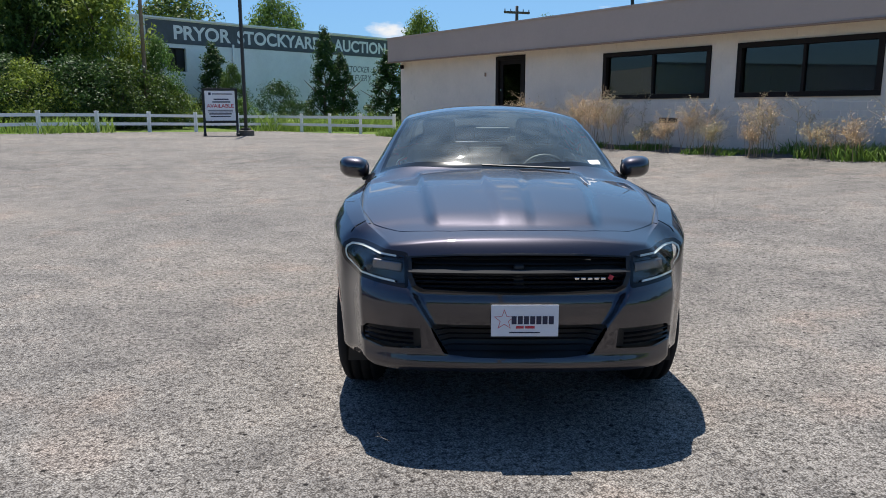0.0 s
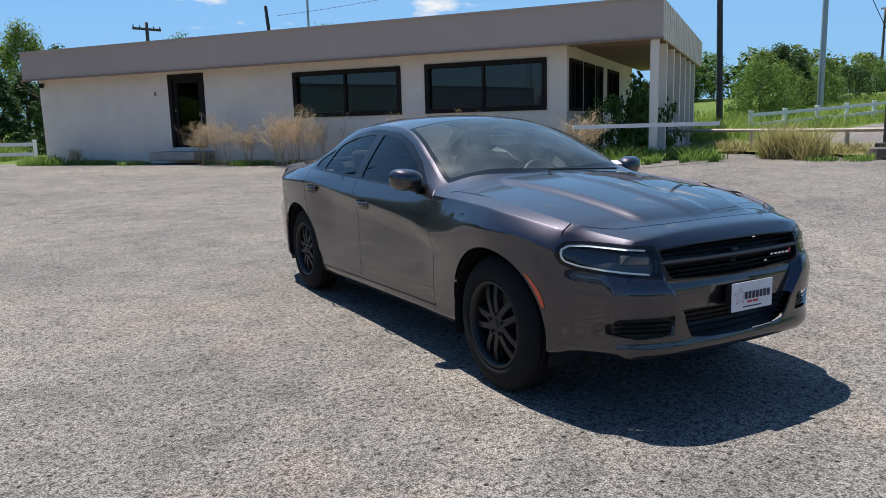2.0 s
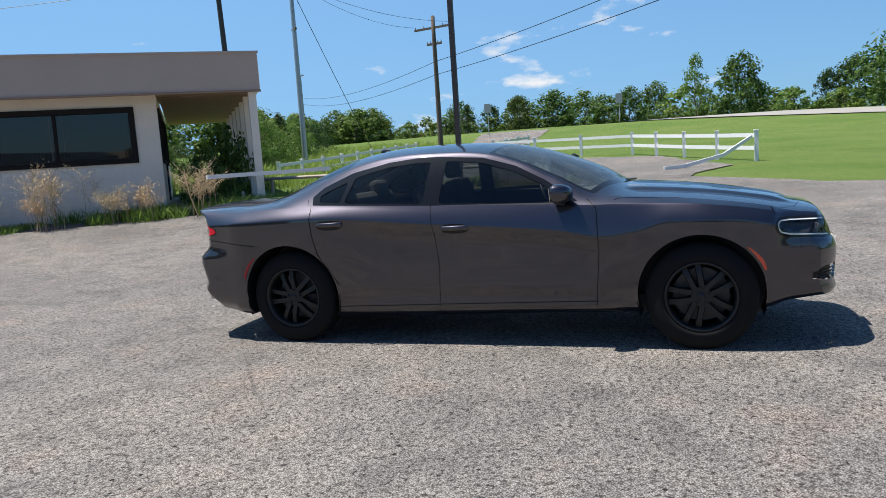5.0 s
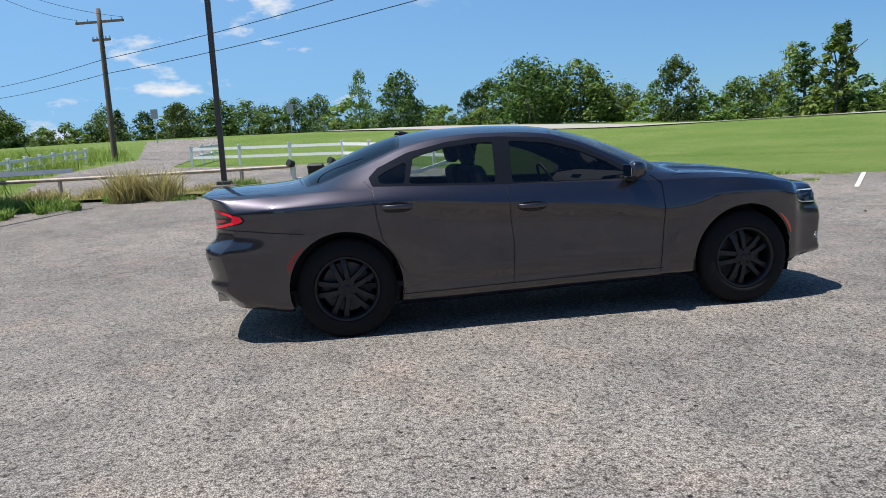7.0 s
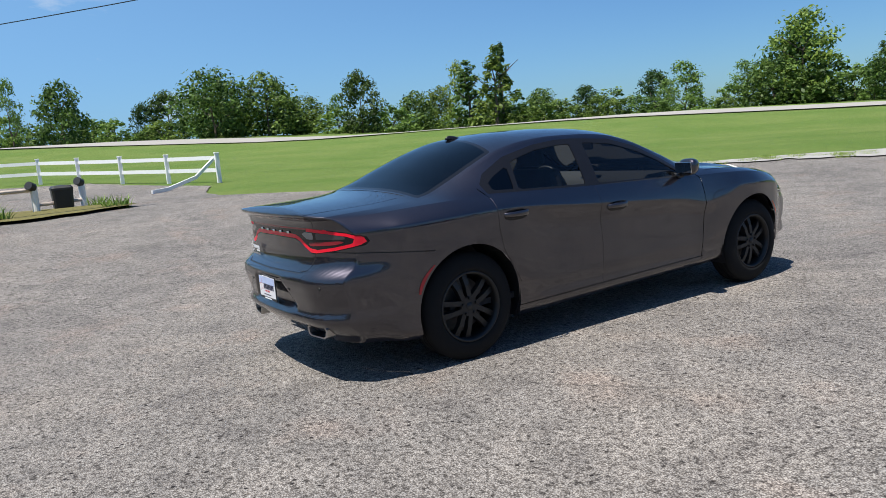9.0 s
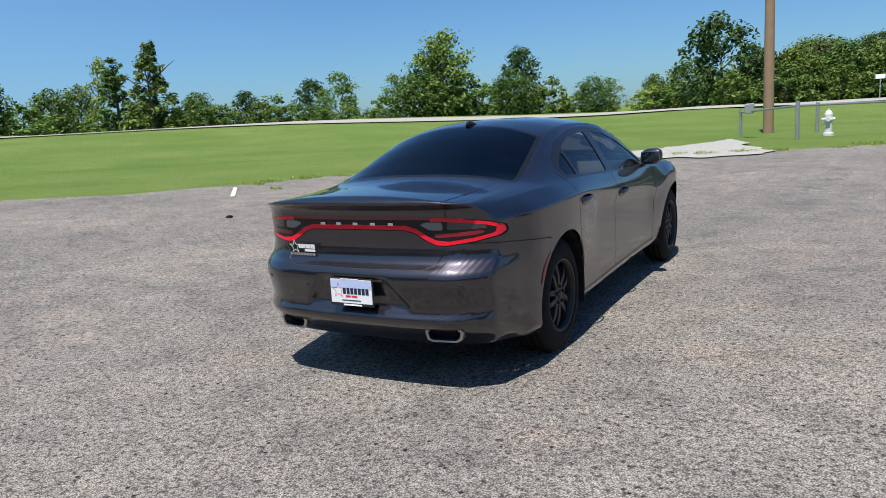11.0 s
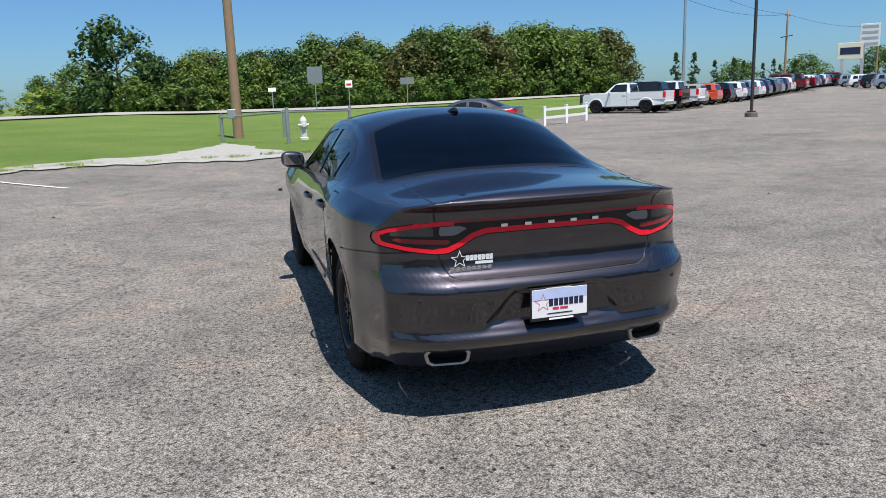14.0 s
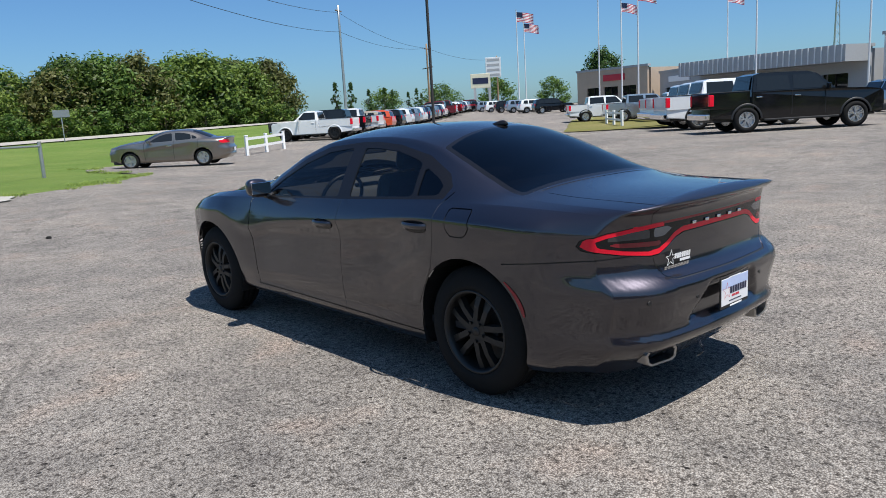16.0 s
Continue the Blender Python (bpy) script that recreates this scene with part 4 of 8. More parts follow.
HEAD = [(0.490, 0.834), (0.60, 0.842), (0.70, 0.850), (0.757, 0.847), (0.790, 0.826), (0.799, 0.795), (0.786, 0.762), (0.742, 0.740), (0.62, 0.723), (0.488, 0.710)]
GRILLE = mirrored([(0.0, 0.846), (0.25, 0.843), (0.485, 0.830), (0.480, 0.75), (0.462, 0.705), (0.43, 0.684), (0.2, 0.674), (0.0, 0.671)])
INTAKE = mirrored([(0.0, 0.536), (0.38, 0.538), (0.365, 0.49), (0.325, 0.415), (0.2, 0.402), (0.0, 0.398)])
FOG = [(0.425, 0.530), (0.55, 0.530), (0.665, 0.522), (0.700, 0.495), (0.700, 0.445), (0.6, 0.425), (0.42, 0.436)]
TAIL_UP = [(0.0, 0.985), (0.54, 0.985), (0.66, 0.975), (0.76, 0.957), (0.812, 0.936), (0.826, 0.905), (0.815, 0.868), (0.70, 0.843), (0.56, 0.825), (0.50, 0.828), (0.44, 0.855), (0.38, 0.893), (0.32, 0.91), (0.0, 0.913)]
TAIL_LAMP = mirrored(TAIL_UP)
TAIL_LOW = list(reversed(TAIL_UP[2:]))
SIDE_GLASS = [(-0.74, 1.025), (-0.50, 1.18), (-0.28, 1.29), (-0.03, 1.362), (0.32, 1.388), (0.5, 1.388), (0.72, 1.368), (1.02, 1.305), (1.25, 1.205), (1.32, 1.14), (1.30, 1.078), (0.45, 1.042), (-0.5, 1.012)]
GLASS_FRONT = [(-0.655, 1.04), (-0.48, 1.152), (-0.27, 1.252), (-0.03, 1.325), (0.2, 1.35), (0.25, 1.35), (0.275, 1.05), (-0.45, 1.028)]
GLASS_REAR = [(0.40, 1.056), (0.375, 1.352), (0.5, 1.352), (0.72, 1.332), (0.90, 1.292), (0.985, 1.265), (1.035, 1.082)]
GLASS_QUARTER = [(1.07, 1.088), (1.03, 1.245), (1.18, 1.185), (1.25, 1.145), (1.245, 1.096)]
DOOR_REAR_EDGE = [(1.345, 1.10), (1.30, 1.05), (1.285, 0.85), (1.25, 0.70), (1.17, 0.58), (1.10, 0.46)]
DOOR_MID = [(0.335, 1.06), (0.315, 0.9), (0.285, 0.6), (0.30, 0.30)]
DOOR_FRONT = [(-0.80, 1.03), (-0.865, 0.97), (-0.875, 0.7), (-0.845, 0.30)]
HOOD_EDGE = [(0.83, -0.90), (0.775, -1.02), (0.765, -1.4), (0.735, -1.75), (0.66, -1.98), (0.52, -2.12), (0.30, -2.175), (0.0, -2.185)]
LID_EDGE = [(0.60, 1.2), (0.565, 1.0), (0.556, 0.85), (0.54, 0.78), (0.505, 0.725), (0.45, 0.708), (0.0, 0.705)]


def car_wheel(parent, x, y, r, rim_r, width, rim_mat, spokes, twin=True):
    """A wheel whose outer face looks to +x (to -x where x < 0)."""
    out = Matrix.Translation((x, y, r)) @ pose(0, 0, 0, 0, 90 if x > 0 else -90, 0)
    w = new("wheel")
    w.parent = parent
    w.matrix_basis = out
    h = width / 2
    prof = [(rim_r - 0.01, -h), (rim_r + 0.03, -h - 0.004), (r - 0.06, -h + 0.0), (r - 0.018, -h + 0.02), (r, -h + 0.045), (r, -0.055), (r - 0.008, -0.051), (r - 0.008, -0.045), (r, -0.041), (r, -0.006),
            (r - 0.008, -0.003), (r - 0.008, 0.003), (r, 0.006), (r, 0.041), (r - 0.008, 0.045), (r - 0.008, 0.051), (r, 0.055), (r, h - 0.045), (r - 0.018, h - 0.02), (r - 0.06, h),
            (rim_r + 0.03, h + 0.006), (rim_r + 0.012, h + 0.004), (rim_r, h - 0.012), (rim_r - 0.012, h - 0.03)]
    V, F = lathe(prof, 56)
    piece("tyre", V, F, RUBBER, w, "black rubber tyre", smooth=True)
    rimp = [(rim_r + 0.004, h - 0.006), (rim_r, h + 0.002), (rim_r - 0.012, h - 0.003), (rim_r - 0.02, h - 0.03), (rim_r - 0.03, -h + 0.03), (rim_r - 0.02, -h)]
    V, F = lathe(rimp, 48)
    bm = bmesh.new()
    me = mesh_of("tmp", V, F, True)
    bm.from_mesh(me)
    bpy.data.meshes.remove(me)
    zf = h - 0.035
    for k in range(spokes):
        a = 2 * math.pi * k / spokes + 0.3
        for s in ((-1, 1) if twin else (0,)):
            turn = Matrix.Rotation(a, 4, "Z")
            inner, outer = rim_r * 0.22, rim_r - 0.012
            off_i, off_o = s * 0.024, s * (0.047 if twin else 0)
            wid = 0.021 if twin else rim_r * 0.13
            vs = []
            for rr, off, zz, ww in ((inner, off_i, zf + 0.012, wid * 1.1), (rim_r * 0.6, (off_i + off_o) / 2, zf + 0.012, wid), (outer, off_o, zf - 0.006, wid * 1.25)):
                for dy, dz in ((-ww, -0.035), (-ww * 0.75, 0.0), (ww * 0.75, 0.0), (ww, -0.035)):
                    vs.append(bm.verts.new(turn @ Vector((rr, off + dy, zz + dz))))
            for q in (0, 4):
                for i in range(3):
                    bm.faces.new((vs[q + i], vs[q + i + 4], vs[q + i + 5], vs[q + i + 1]))
    r2 = bmesh.ops.create_cone(bm, cap_ends=True, segments=24, radius1=rim_r * 0.33, radius2=rim_r * 0.28, depth=0.05)
    bmesh.ops.translate(bm, vec=(0, 0, zf - 0.012), verts=r2["verts"])
    part("rim", bm, rim_mat, w, "five twin-spoke alloy rim")
    nut = None
    for k in range(5):
        a = 2 * math.pi * k / 5
        if nut is None:
            bm = bmesh.new()
            bmesh.ops.create_cone(bm, cap_ends=True, segments=6, radius1=0.011, radius2=0.009, depth=0.02)
            nut = part("lug_nut", bm, RIM_BLACK if rim_mat is RIM_BLACK else CHROME, w)
            ob = nut
        else:
            ob = new("lug_nut", nut.data)
            ob.parent = w
        ob.location = (0.055 * math.cos(a), 0.055 * math.sin(a), zf + 0.016)
    V, F = lathe([(0.0, 0.004), (0.024, 0.004), (0.027, 0.0)], 20)
    ob = piece("centre_cap", V, F, rim_mat, w, smooth=True)
    ob.location.z = zf + 0.0145
    V, F = lathe([(0.0, 0.0), (rim_r * 0.78, 0.0), (rim_r * 0.78, -0.02), (0.0, -0.02)], 32)
    ob = piece("brake_disc", V, F, DISC, w, "dull steel brake disc")
    ob.location.z = zf - 0.09
    return w


def seat(parent, x, y, z, width):
    bm = bmesh.new()
    add_box(bm, (width, 0.52, 0.17), Matrix.Translation((x, y, z)), 0.05)
    add_box(bm, (width * 0.95, 0.15, 0.62), Matrix.Translation((x, y + 0.30, z + 0.36)) @ pose(0, 0, 0, -18, 0, 0), 0.06)
    for dx in ((0,) if width < 0.7 else (-0.36, 0.36)):
        add_box(bm, (0.26, 0.10, 0.19), Matrix.Translation((x + dx, y + (0.42 if width < 0.7 else 0.34), z + (0.77 if width < 0.7 else 0.66))) @ pose(0, 0, 0, -14, 0, 0), 0.04)
    return part("seat" if width < 0.7 else "rear_bench", bm, CLOTH, parent, "black cloth seat with headrest", smooth=False)


DISC = plain("dull_brake_disc", (0.09, 0.085, 0.08), 0.5, 0.6)
MIRROR = plain("mirror", (0.6, 0.62, 0.64), 0.02, 1.0, vary=0.02)
CLOTH = plain("black_seat_cloth", (0.022, 0.022, 0.024), 0.9, relief=0.2, scale=30)
RED_LENS = plain("red_lamp_lens", (0.80, 0.008, 0.03), 0.25, coat=0.15, vary=0.05, spec=0.3)
RED_DARK = plain("dark_red_lens", (0.22, 0.006, 0.015), 0.12, coat=0.3)
AMBER_RED = plain("orange_marker_lens", (0.75, 0.07, 0.02), 0.15, coat=1.0)
PALE_LENS = plain("pale_reverse_lens", (0.13, 0.135, 0.14), 0.15, coat=1.0)
LIGHT_GUIDE = plain("white_light_guide", (0.8, 0.84, 0.82), 0.25, coat=1.0, vary=0.02)
LIGHT_GUIDE.node_tree.nodes["Principled BSDF"].inputs["Emission Color"].default_value = (0.9, 1.0, 0.95, 1)      # running lights are on
LIGHT_GUIDE.node_tree.nodes["Principled BSDF"].inputs["Emission Strength"].default_value = 0.05
HEAD_DARK = plain("dark_headlamp_housing", (0.035, 0.036, 0.038), 0.25, coat=0.5)
GUN = plain("grey_headlamp_reflector", (0.22, 0.22, 0.23), 0.25, 0.8)
PLATE_WHITE = plain("white_plate_paint", (0.72, 0.72, 0.74), 0.35, vary=0.03)


def dealer_plate(parent, m, framed):
    p = new("plate")
    p.parent = parent
    p.matrix_basis = m
    p["label"] = "white dealer plate with a red star and dark lettering bars"
    if framed:
        box("plate_frame", (0.322, 0.175, 0.008), Matrix.Translation((0, -0.004, -0.004)), BLACK_PLASTIC, p, "black plate frame", 0.003)
        bars("frame_print", [(-0.06, 0.075, -0.088, -0.078), (-0.075, 0.06, 0.076, 0.080)], WHITE_PRINT, p, Matrix.Identity(4), 0.0035)
    box("plate_sheet", (0.305, 0.148, 0.004), Matrix.Identity(4), PLATE_WHITE, p, "", 0.0015)
    if framed:
        bars("sky_band", [(-0.15, 0.15, 0.018, 0.072)], SKY_PRINT, p, Matrix.Identity(4), 0.0028)
    bars("name_bar", [(x, x + 0.0225, -0.016, 0.022) for x in (-0.060, -0.032, -0.004, 0.024, 0.052, 0.080, 0.108)], NAVY, p, Matrix.Identity(4), 0.0036)
    bars("small_print", [(-0.04, -0.005, -0.036, -0.024), (0.002, 0.045, -0.036, -0.024)], RED_PRINT, p, Matrix.Identity(4), 0.0036)
    bars("web_line", [(-0.07, 0.07, -0.058, -0.052)], NAVY, p, Matrix.Identity(4), 0.0036)
    V, F = star_outline(0.05, 0.13)
    s = piece("star", V, F, RED_PRINT, p)
    s.matrix_basis = Matrix.Translation((-0.093, 0.004, 0.0033))
    return p


def grey_sedan():
    car = thing("car", Matrix.Identity(4), "dark grey metallic four-door sedan with black wheels, parked on the asphalt", "car")
    skin = Skin(*car_shell())
    for cy in (-1.526, 1.526):
        skin.cut(lambda x, y, z: math.hypot(y - cy, z - 0.375) - 0.405, lambda x, y, z: abs(x) > 0.5 and z < 0.92 and abs(y - cy) < 0.6)
    front = lambda x, y, z: y < -1.85
    rear = lambda x, y, z: y > 2.1
    # lamps and openings of the nose
    for sx in (-1, 1):
        on = lambda x, y, z: y < -1.7 and x * sx > 0.3 and 0.6 < z < 0.95
        hf = lambda x, y, z: poly_sdf(abs(x), z, HEAD)
        lamp = skin.cut(lambda x, y, z: hf(x, y, z) - 0.012, on)
        h = new("headlight")
        h.parent = car
        h["label"] = "clear headlight with a white light guide round its rim"
        sub = Skin(skin.V, lamp)
        core = sub.cut(lambda x, y, z: hf(x, y, z) + 0.004, on)
        sub.piece("bezel", sub.F, GLOSS_BLACK, h, "black bezel", thick=0.02)
        core_s = Skin(skin.V, list(core))
        guide_zone = core_s.cut(lambda x, y, z: -(hf(x, y, z) + 0.0125), on)
        guide = [f for f in guide_zone if abs(core_s.mid(f)[0]) > 0.53]
        inner = core_s.F + [f for f in guide_zone if abs(core_s.mid(f)[0]) <= 0.53]
        sub.piece("light_guide", guide, LIGHT_GUIDE, h, "white light guide", sink=0.002)
        sub.piece("housing", inner, HEAD_DARK, h, "dark lamp housing", sink=0.035)
        sub.piece("lens", core, LENS, h, "clear lens").visible_shadow = False
        xm = 0.57 * sx
        bm = bmesh.new()
        add_box(bm, (0.14, 0.02, 0.045), Matrix.Translation((xm, nose_y(xm, 0.78) + 0.028, 0.782)) @ pose(0, 0, 0, 0, -sx * 4, sx * 20), 0.006)
        part("reflector", bm, GUN, h, "grey reflector bar")
    gr = skin.cut(lambda x, y, z: poly_sdf(x, z, GRILLE), lambda x, y, z: front(x, y, z) and abs(x) < 0.6 and 0.62 < z < 0.9)
    g = new("grille")
    g.parent = car
    g["label"] = "black grille with a crossbar"
    skin.piece("grille_mesh", gr, BLACK_PLASTIC, g, sink=0.07)
    bm = bmesh.new()
    outer = GRILLE
    cx, cz = 0.0, 0.77
    ring = []
    for x, z in outer:
        for k, dy in ((1.0, 0.0), (0.955, -0.004), (0.955, 0.07), (1.0, 0.07)):
            ring.append(bm.verts.new((cx + (x - cx) * k, nose_y(x, z) + dy - 0.003, cz + (z - cz) * (k if k == 1 else 0.90))))
    n = len(outer)
    for i in range(n):
        for j in range(4):
            a, b = i * 4 + j, i * 4 + (j + 1) % 4
            c, d = ((i + 1) % n) * 4 + (j + 1) % 4, ((i + 1) % n) * 4 + j
            bm.faces.new((ring[a], ring[b], ring[c], ring[d]))
    part("grille_rim", bm, BLACK_PLASTIC, g)
    for zz in (0.70, 0.722, 0.743, 0.797, 0.820):
        V, F = [], []
        for i in range(25):
            x = -0.47 + 0.94 * i / 24
            y = nose_y(x, zz) + 0.03
            V += [(x, y, zz + 0.005), (x, y - 0.008, zz), (x, y, zz - 0.007), (x, y + 0.03, zz - 0.006)]
        for i in range(24):
            for j in range(4):
                F.append((i * 4 + j, i * 4 + (j + 1) % 4, (i + 1) * 4 + (j + 1) % 4, (i + 1) * 4 + j))
        piece("grille_slat", V, F, BLACK_PLASTIC, g)
    for zz, hh in ((0.766, 0.013),):
        V, F = [], []
        for i in range(25):
            x = -0.475 + 0.95 * i / 24
            y = nose_y(x, zz) + 0.008
            V += [(x, y, zz + hh), (x, y - 0.012, zz), (x, y, zz - hh), (x, y + 0.04, zz)]
        for i in range(24):
            for j in range(4):
                F.append((i * 4 + j, i * 4 + (j + 1) % 4, (i + 1) * 4 + (j + 1) % 4, (i + 1) * 4 + j))
        piece("crossbar", V, F, BLACK_PLASTIC, g)
    box("centre_bar", (0.05, 0.03, 0.11), Matrix.Translation((0, -2.325, 0.745)) @ pose(0, 0, 0, 12, 0, 0), BLACK_PLASTIC, g, "", 0.012)
    for k in range(5):
        box("badge_bar", (0.020, 0.006, 0.010), Matrix.Translation((0.245 + 0.028 * k, nose_y(0.235, 0.745), 0.742)), CHROME, g, "small chrome badge bar", 0.002)
    bm = bmesh.new()
    add_box(bm, (0.02, 0.006, 0.020), Matrix.Translation((0.392, nose_y(0.39, 0.745) + 0.0, 0.745)) @ pose(0, 0, 0, 0, 25, 0))
    part("badge_stripe", bm, RED_PRINT, g, "red badge stripe")
    it = skin.cut(lambda x, y, z: poly_sdf(x, z, INTAKE), lambda x, y, z: front(x, y, z) and abs(x) < 0.5 and 0.3 < z < 0.6)
    inta = skin.piece("lower_intake", it, BLACK_PLASTIC, car, "black lower air intake", sink=0.05)
    for zz in (0.42, 0.443, 0.466, 0.489, 0.512):
        half = 0.315 + (zz - 0.42) * 0.5
        V, F = [], []
        for i in range(15):
            x = -half + 2 * half * i / 14
            y = nose_y(x, zz) + 0.03
            V += [(x, y, zz + 0.004), (x, y - 0.012, zz), (x, y, zz - 0.004)]
        for i in range(14):
            for j in range(3):
                F.append((i * 3 + j, i * 3 + (j + 1) % 3, (i + 1) * 3 + (j + 1) % 3, (i + 1) * 3 + j))
        piece("intake_slat", V, F, BLACK_PLASTIC, inta)
    for sx in (-1, 1):
        fg = skin.cut(lambda x, y, z: poly_sdf(abs(x), z, FOG), lambda x, y, z: y < -1.7 and x * sx > 0.35 and 0.38 < z < 0.6)
        fp = skin.piece("fog_pocket", fg, BLACK_PLASTIC, car, "black slatted corner vent", sink=0.03)
        for zz in (0.455, 0.478, 0.50):
            V, F = [], []
            for i in range(9):
                x = sx * (0.455 + 0.22 * i / 8)
                y = nose_y(x, zz) + 0.012
                V += [(x, y, zz + 0.006), (x, y - 0.010, zz), (x, y, zz - 0.006)]
            for i in range(8):
                for j in range(3):
                    F.append((i * 3 + j, i * 3 + (j + 1) % 3, (i + 1) * 3 + (j + 1) % 3, (i + 1) * 3 + j))
            piece("vent_slat", V, F, GLOSS_BLACK, fp)
    # tail lamps
    tl_where = lambda x, y, z: y > 2.0 and 0.78 < z < 1.02
    tf = lambda x, y, z: poly_sdf(x, z, TAIL_LAMP)
    lamp = skin.cut(tf, tl_where)
    t = new("tail_light")
    t.parent = car
    t["label"] = "red full-width tail light with dark smoked centre"
    low = line_side(TAIL_LOW)
    lowd = lambda x, y, z: abs(low(abs(x), z))
    band = Skin(skin.V, lamp)
    ring = lambda x, y, z: max(abs(tf(x, y, z) + 0.014) - 0.0095, 0.47 - abs(x))
    glow = band.cut(lambda x, y, z: min(lowd(x, y, z) - (0.030 if abs(x) < 0.56 else 0.024), ring(x, y, z)), tl_where)
    gs = Skin(skin.V, glow)
    rim = gs.cut(lambda x, y, z: lowd(x, y, z) - 0.005, tl_where)
    gs.piece("light_strip", gs.F, RED_LENS, t, "bright red light strip", sink=0.002)
    gs.piece("lamp_rim", rim, GLOSS_BLACK, t, sink=0.004)
    for sx in (-1, 1):
        rev = band.cut(lambda x, y, z: poly_sdf(abs(x), z, [(0.41, 0.944), (0.45, 0.958), (0.545, 0.957), (0.545, 0.914), (0.47, 0.914)]), lambda x, y, z: tl_where(x, y, z) and x * sx > 0.2)
        band.piece("reverse_lens", rev, PALE_LENS, t, "clear reversing lens", sink=0.003)
        inn = band.cut(lambda x, y, z: poly_sdf(abs(x), z, [(0.57, 0.958), (0.73, 0.945), (0.76, 0.925), (0.755, 0.915), (0.57, 0.915)]), lambda x, y, z: tl_where(x, y, z) and x * sx > 0.5)
        band.piece("smoked_lens", inn, HEAD_DARK, t, "smoked grey lens", sink=0.003)
        inn = band.cut(lambda x, y, z: poly_sdf(abs(x), z, [(0.49, 0.895), (0.73, 0.905), (0.755, 0.895), (0.70, 0.882), (0.50, 0.872)]), lambda x, y, z: tl_where(x, y, z) and x * sx > 0.4)
        band.piece("brake_lens", inn, RED_DARK, t, "dark red lens", sink=0.002)
    top = band.cut(lambda x, y, z: 0.972 - z, tl_where)
    band.piece("upper_strip", top, RED_DARK, t, "dark red upper strip", sink=0.002)
    band.piece("smoked_panel", band.F, GLOSS_BLACK, t, "gloss black panel", sink=0.003)
    for k in range(5):
        x = 0.235 - 0.1175 * k
        box("badge_bar", (0.034, 0.006, 0.016), Matrix.Translation((x, tail_y(x, 0.948) + 0.002, 0.948)), CHROME, t, "chrome badge bar", 0.002)
    # glass
    cowl = lambda x: -1.03 + 0.17 * (x / 0.7) ** 2
    head = lambda x: -0.115 + 0.05 * (x / 0.6) ** 2
    ws = lambda x, y, z: max(abs(x) - (C_RAILX(y) - 0.018), cowl(x) - y, y - head(x))
    upper = lambda x, y, z: -1.1 < y < 0.0 and z > C_RAIL(y) - 0.002 and abs(x) < C_RAILX(y) + 0.004
    ring = skin.cut(ws, upper)
    sub = Skin(skin.V, ring)
    pane = sub.cut(lambda x, y, z: max(abs(x) - (C_RAILX(y) - 0.045), cowl(x) + 0.05 - y, y - head(x) + 0.035), upper)
    w = sub.piece("windscreen", pane, CLEAR, car, "clear windscreen reflecting the sun")
    w.visible_shadow = False
    sub.piece("windscreen_border", sub.F, GLOSS_BLACK, car, "black glass border")
    bl = lambda x, y, z: max(abs(x) - (C_RAILX(y) - 0.022), 1.03 + 0.03 * (x / 0.5) ** 2 - y, y - 1.815 + 0.04 * (x / 0.6) ** 2)
    ring = skin.cut(bl, lambda x, y, z: 0.9 < y < 1.9 and z > C_RAIL(y) - 0.002)
    sub = Skin(skin.V, ring)
    pane = sub.cut(lambda x, y, z: bl(x, y, z) + 0.03, lambda x, y, z: True)
    sub.piece("rear_window", pane, TINT_DARK, car, "dark tinted rear window").visible_shadow = False
    sub.piece("rear_window_border", sub.F, GLOSS_BLACK, car, "black glass border")
    for sx in (-1, 1):
        side = lambda x, y, z: x * sx > 0.5 and -0.85 < y < 1.45 and z > 0.98 and z < C_RAIL(y) + 0.001
        dlo = skin.cut(lambda x, y, z: poly_sdf(y, z, SIDE_GLASS), side)
        sub = Skin(skin.V, dlo)
        for nm, out, mt, lb in (("front_side_window", GLASS_FRONT, TINT_FRONT, "tinted front side window"), ("rear_side_window", GLASS_REAR, TINT_MID, "tinted rear side window"),
                                ("quarter_window", GLASS_QUARTER, TINT_DARK, "small dark quarter window")):
            p = sub.cut(lambda x, y, z: poly_sdf(y, z, out), lambda x, y, z: True)
            sub.piece(nm, p, mt, car, lb, sink=0.006).visible_shadow = False
        sill = sub.cut(lambda x, y, z: z - (1.052 + 0.03 * (y + 0.5) / 1.8) + 0.028, lambda x, y, z: True)
        sub.piece("window_frame", sub.F, GLOSS_BLACK, car, "gloss black window frame", thick=0.012)
        if sill:
            sub.piece("belt_strip", sill, BLACK_PLASTIC, car, "black belt strip", thick=0.012)
    # shut lines, then the panels between them
    gaps = []
    side = lambda x, y, z: abs(x) > 0.55 and -1.1 < y < 1.45
    for ln, lo, hi, za, zb in ((DOOR_REAR_EDGE, 1.0, 1.4, 0.44, 1.12), (DOOR_MID, 0.2, 0.42, 0.30, 1.05), (DOOR_FRONT, -0.97, -0.72, 0.30, 1.035)):
        s = line_side(ln)
        gaps += skin.strip(lambda x, y, z: s(y, z), lambda x, y, z: side(x, y, z) and lo < y < hi and za < z < zb)
    gaps += skin.strip(lambda x, y, z: z - (0.312 - 0.02 * (y - 0.1)), lambda x, y, z: side(x, y, z) and -0.86 < y < 1.12 and z < 0.4)
    s = line_side(HOOD_EDGE)
    gaps += skin.strip(lambda x, y, z: s(abs(x), y), lambda x, y, z: -2.3 < y < -0.98 and z > 0.87 and abs(x) < 0.8)
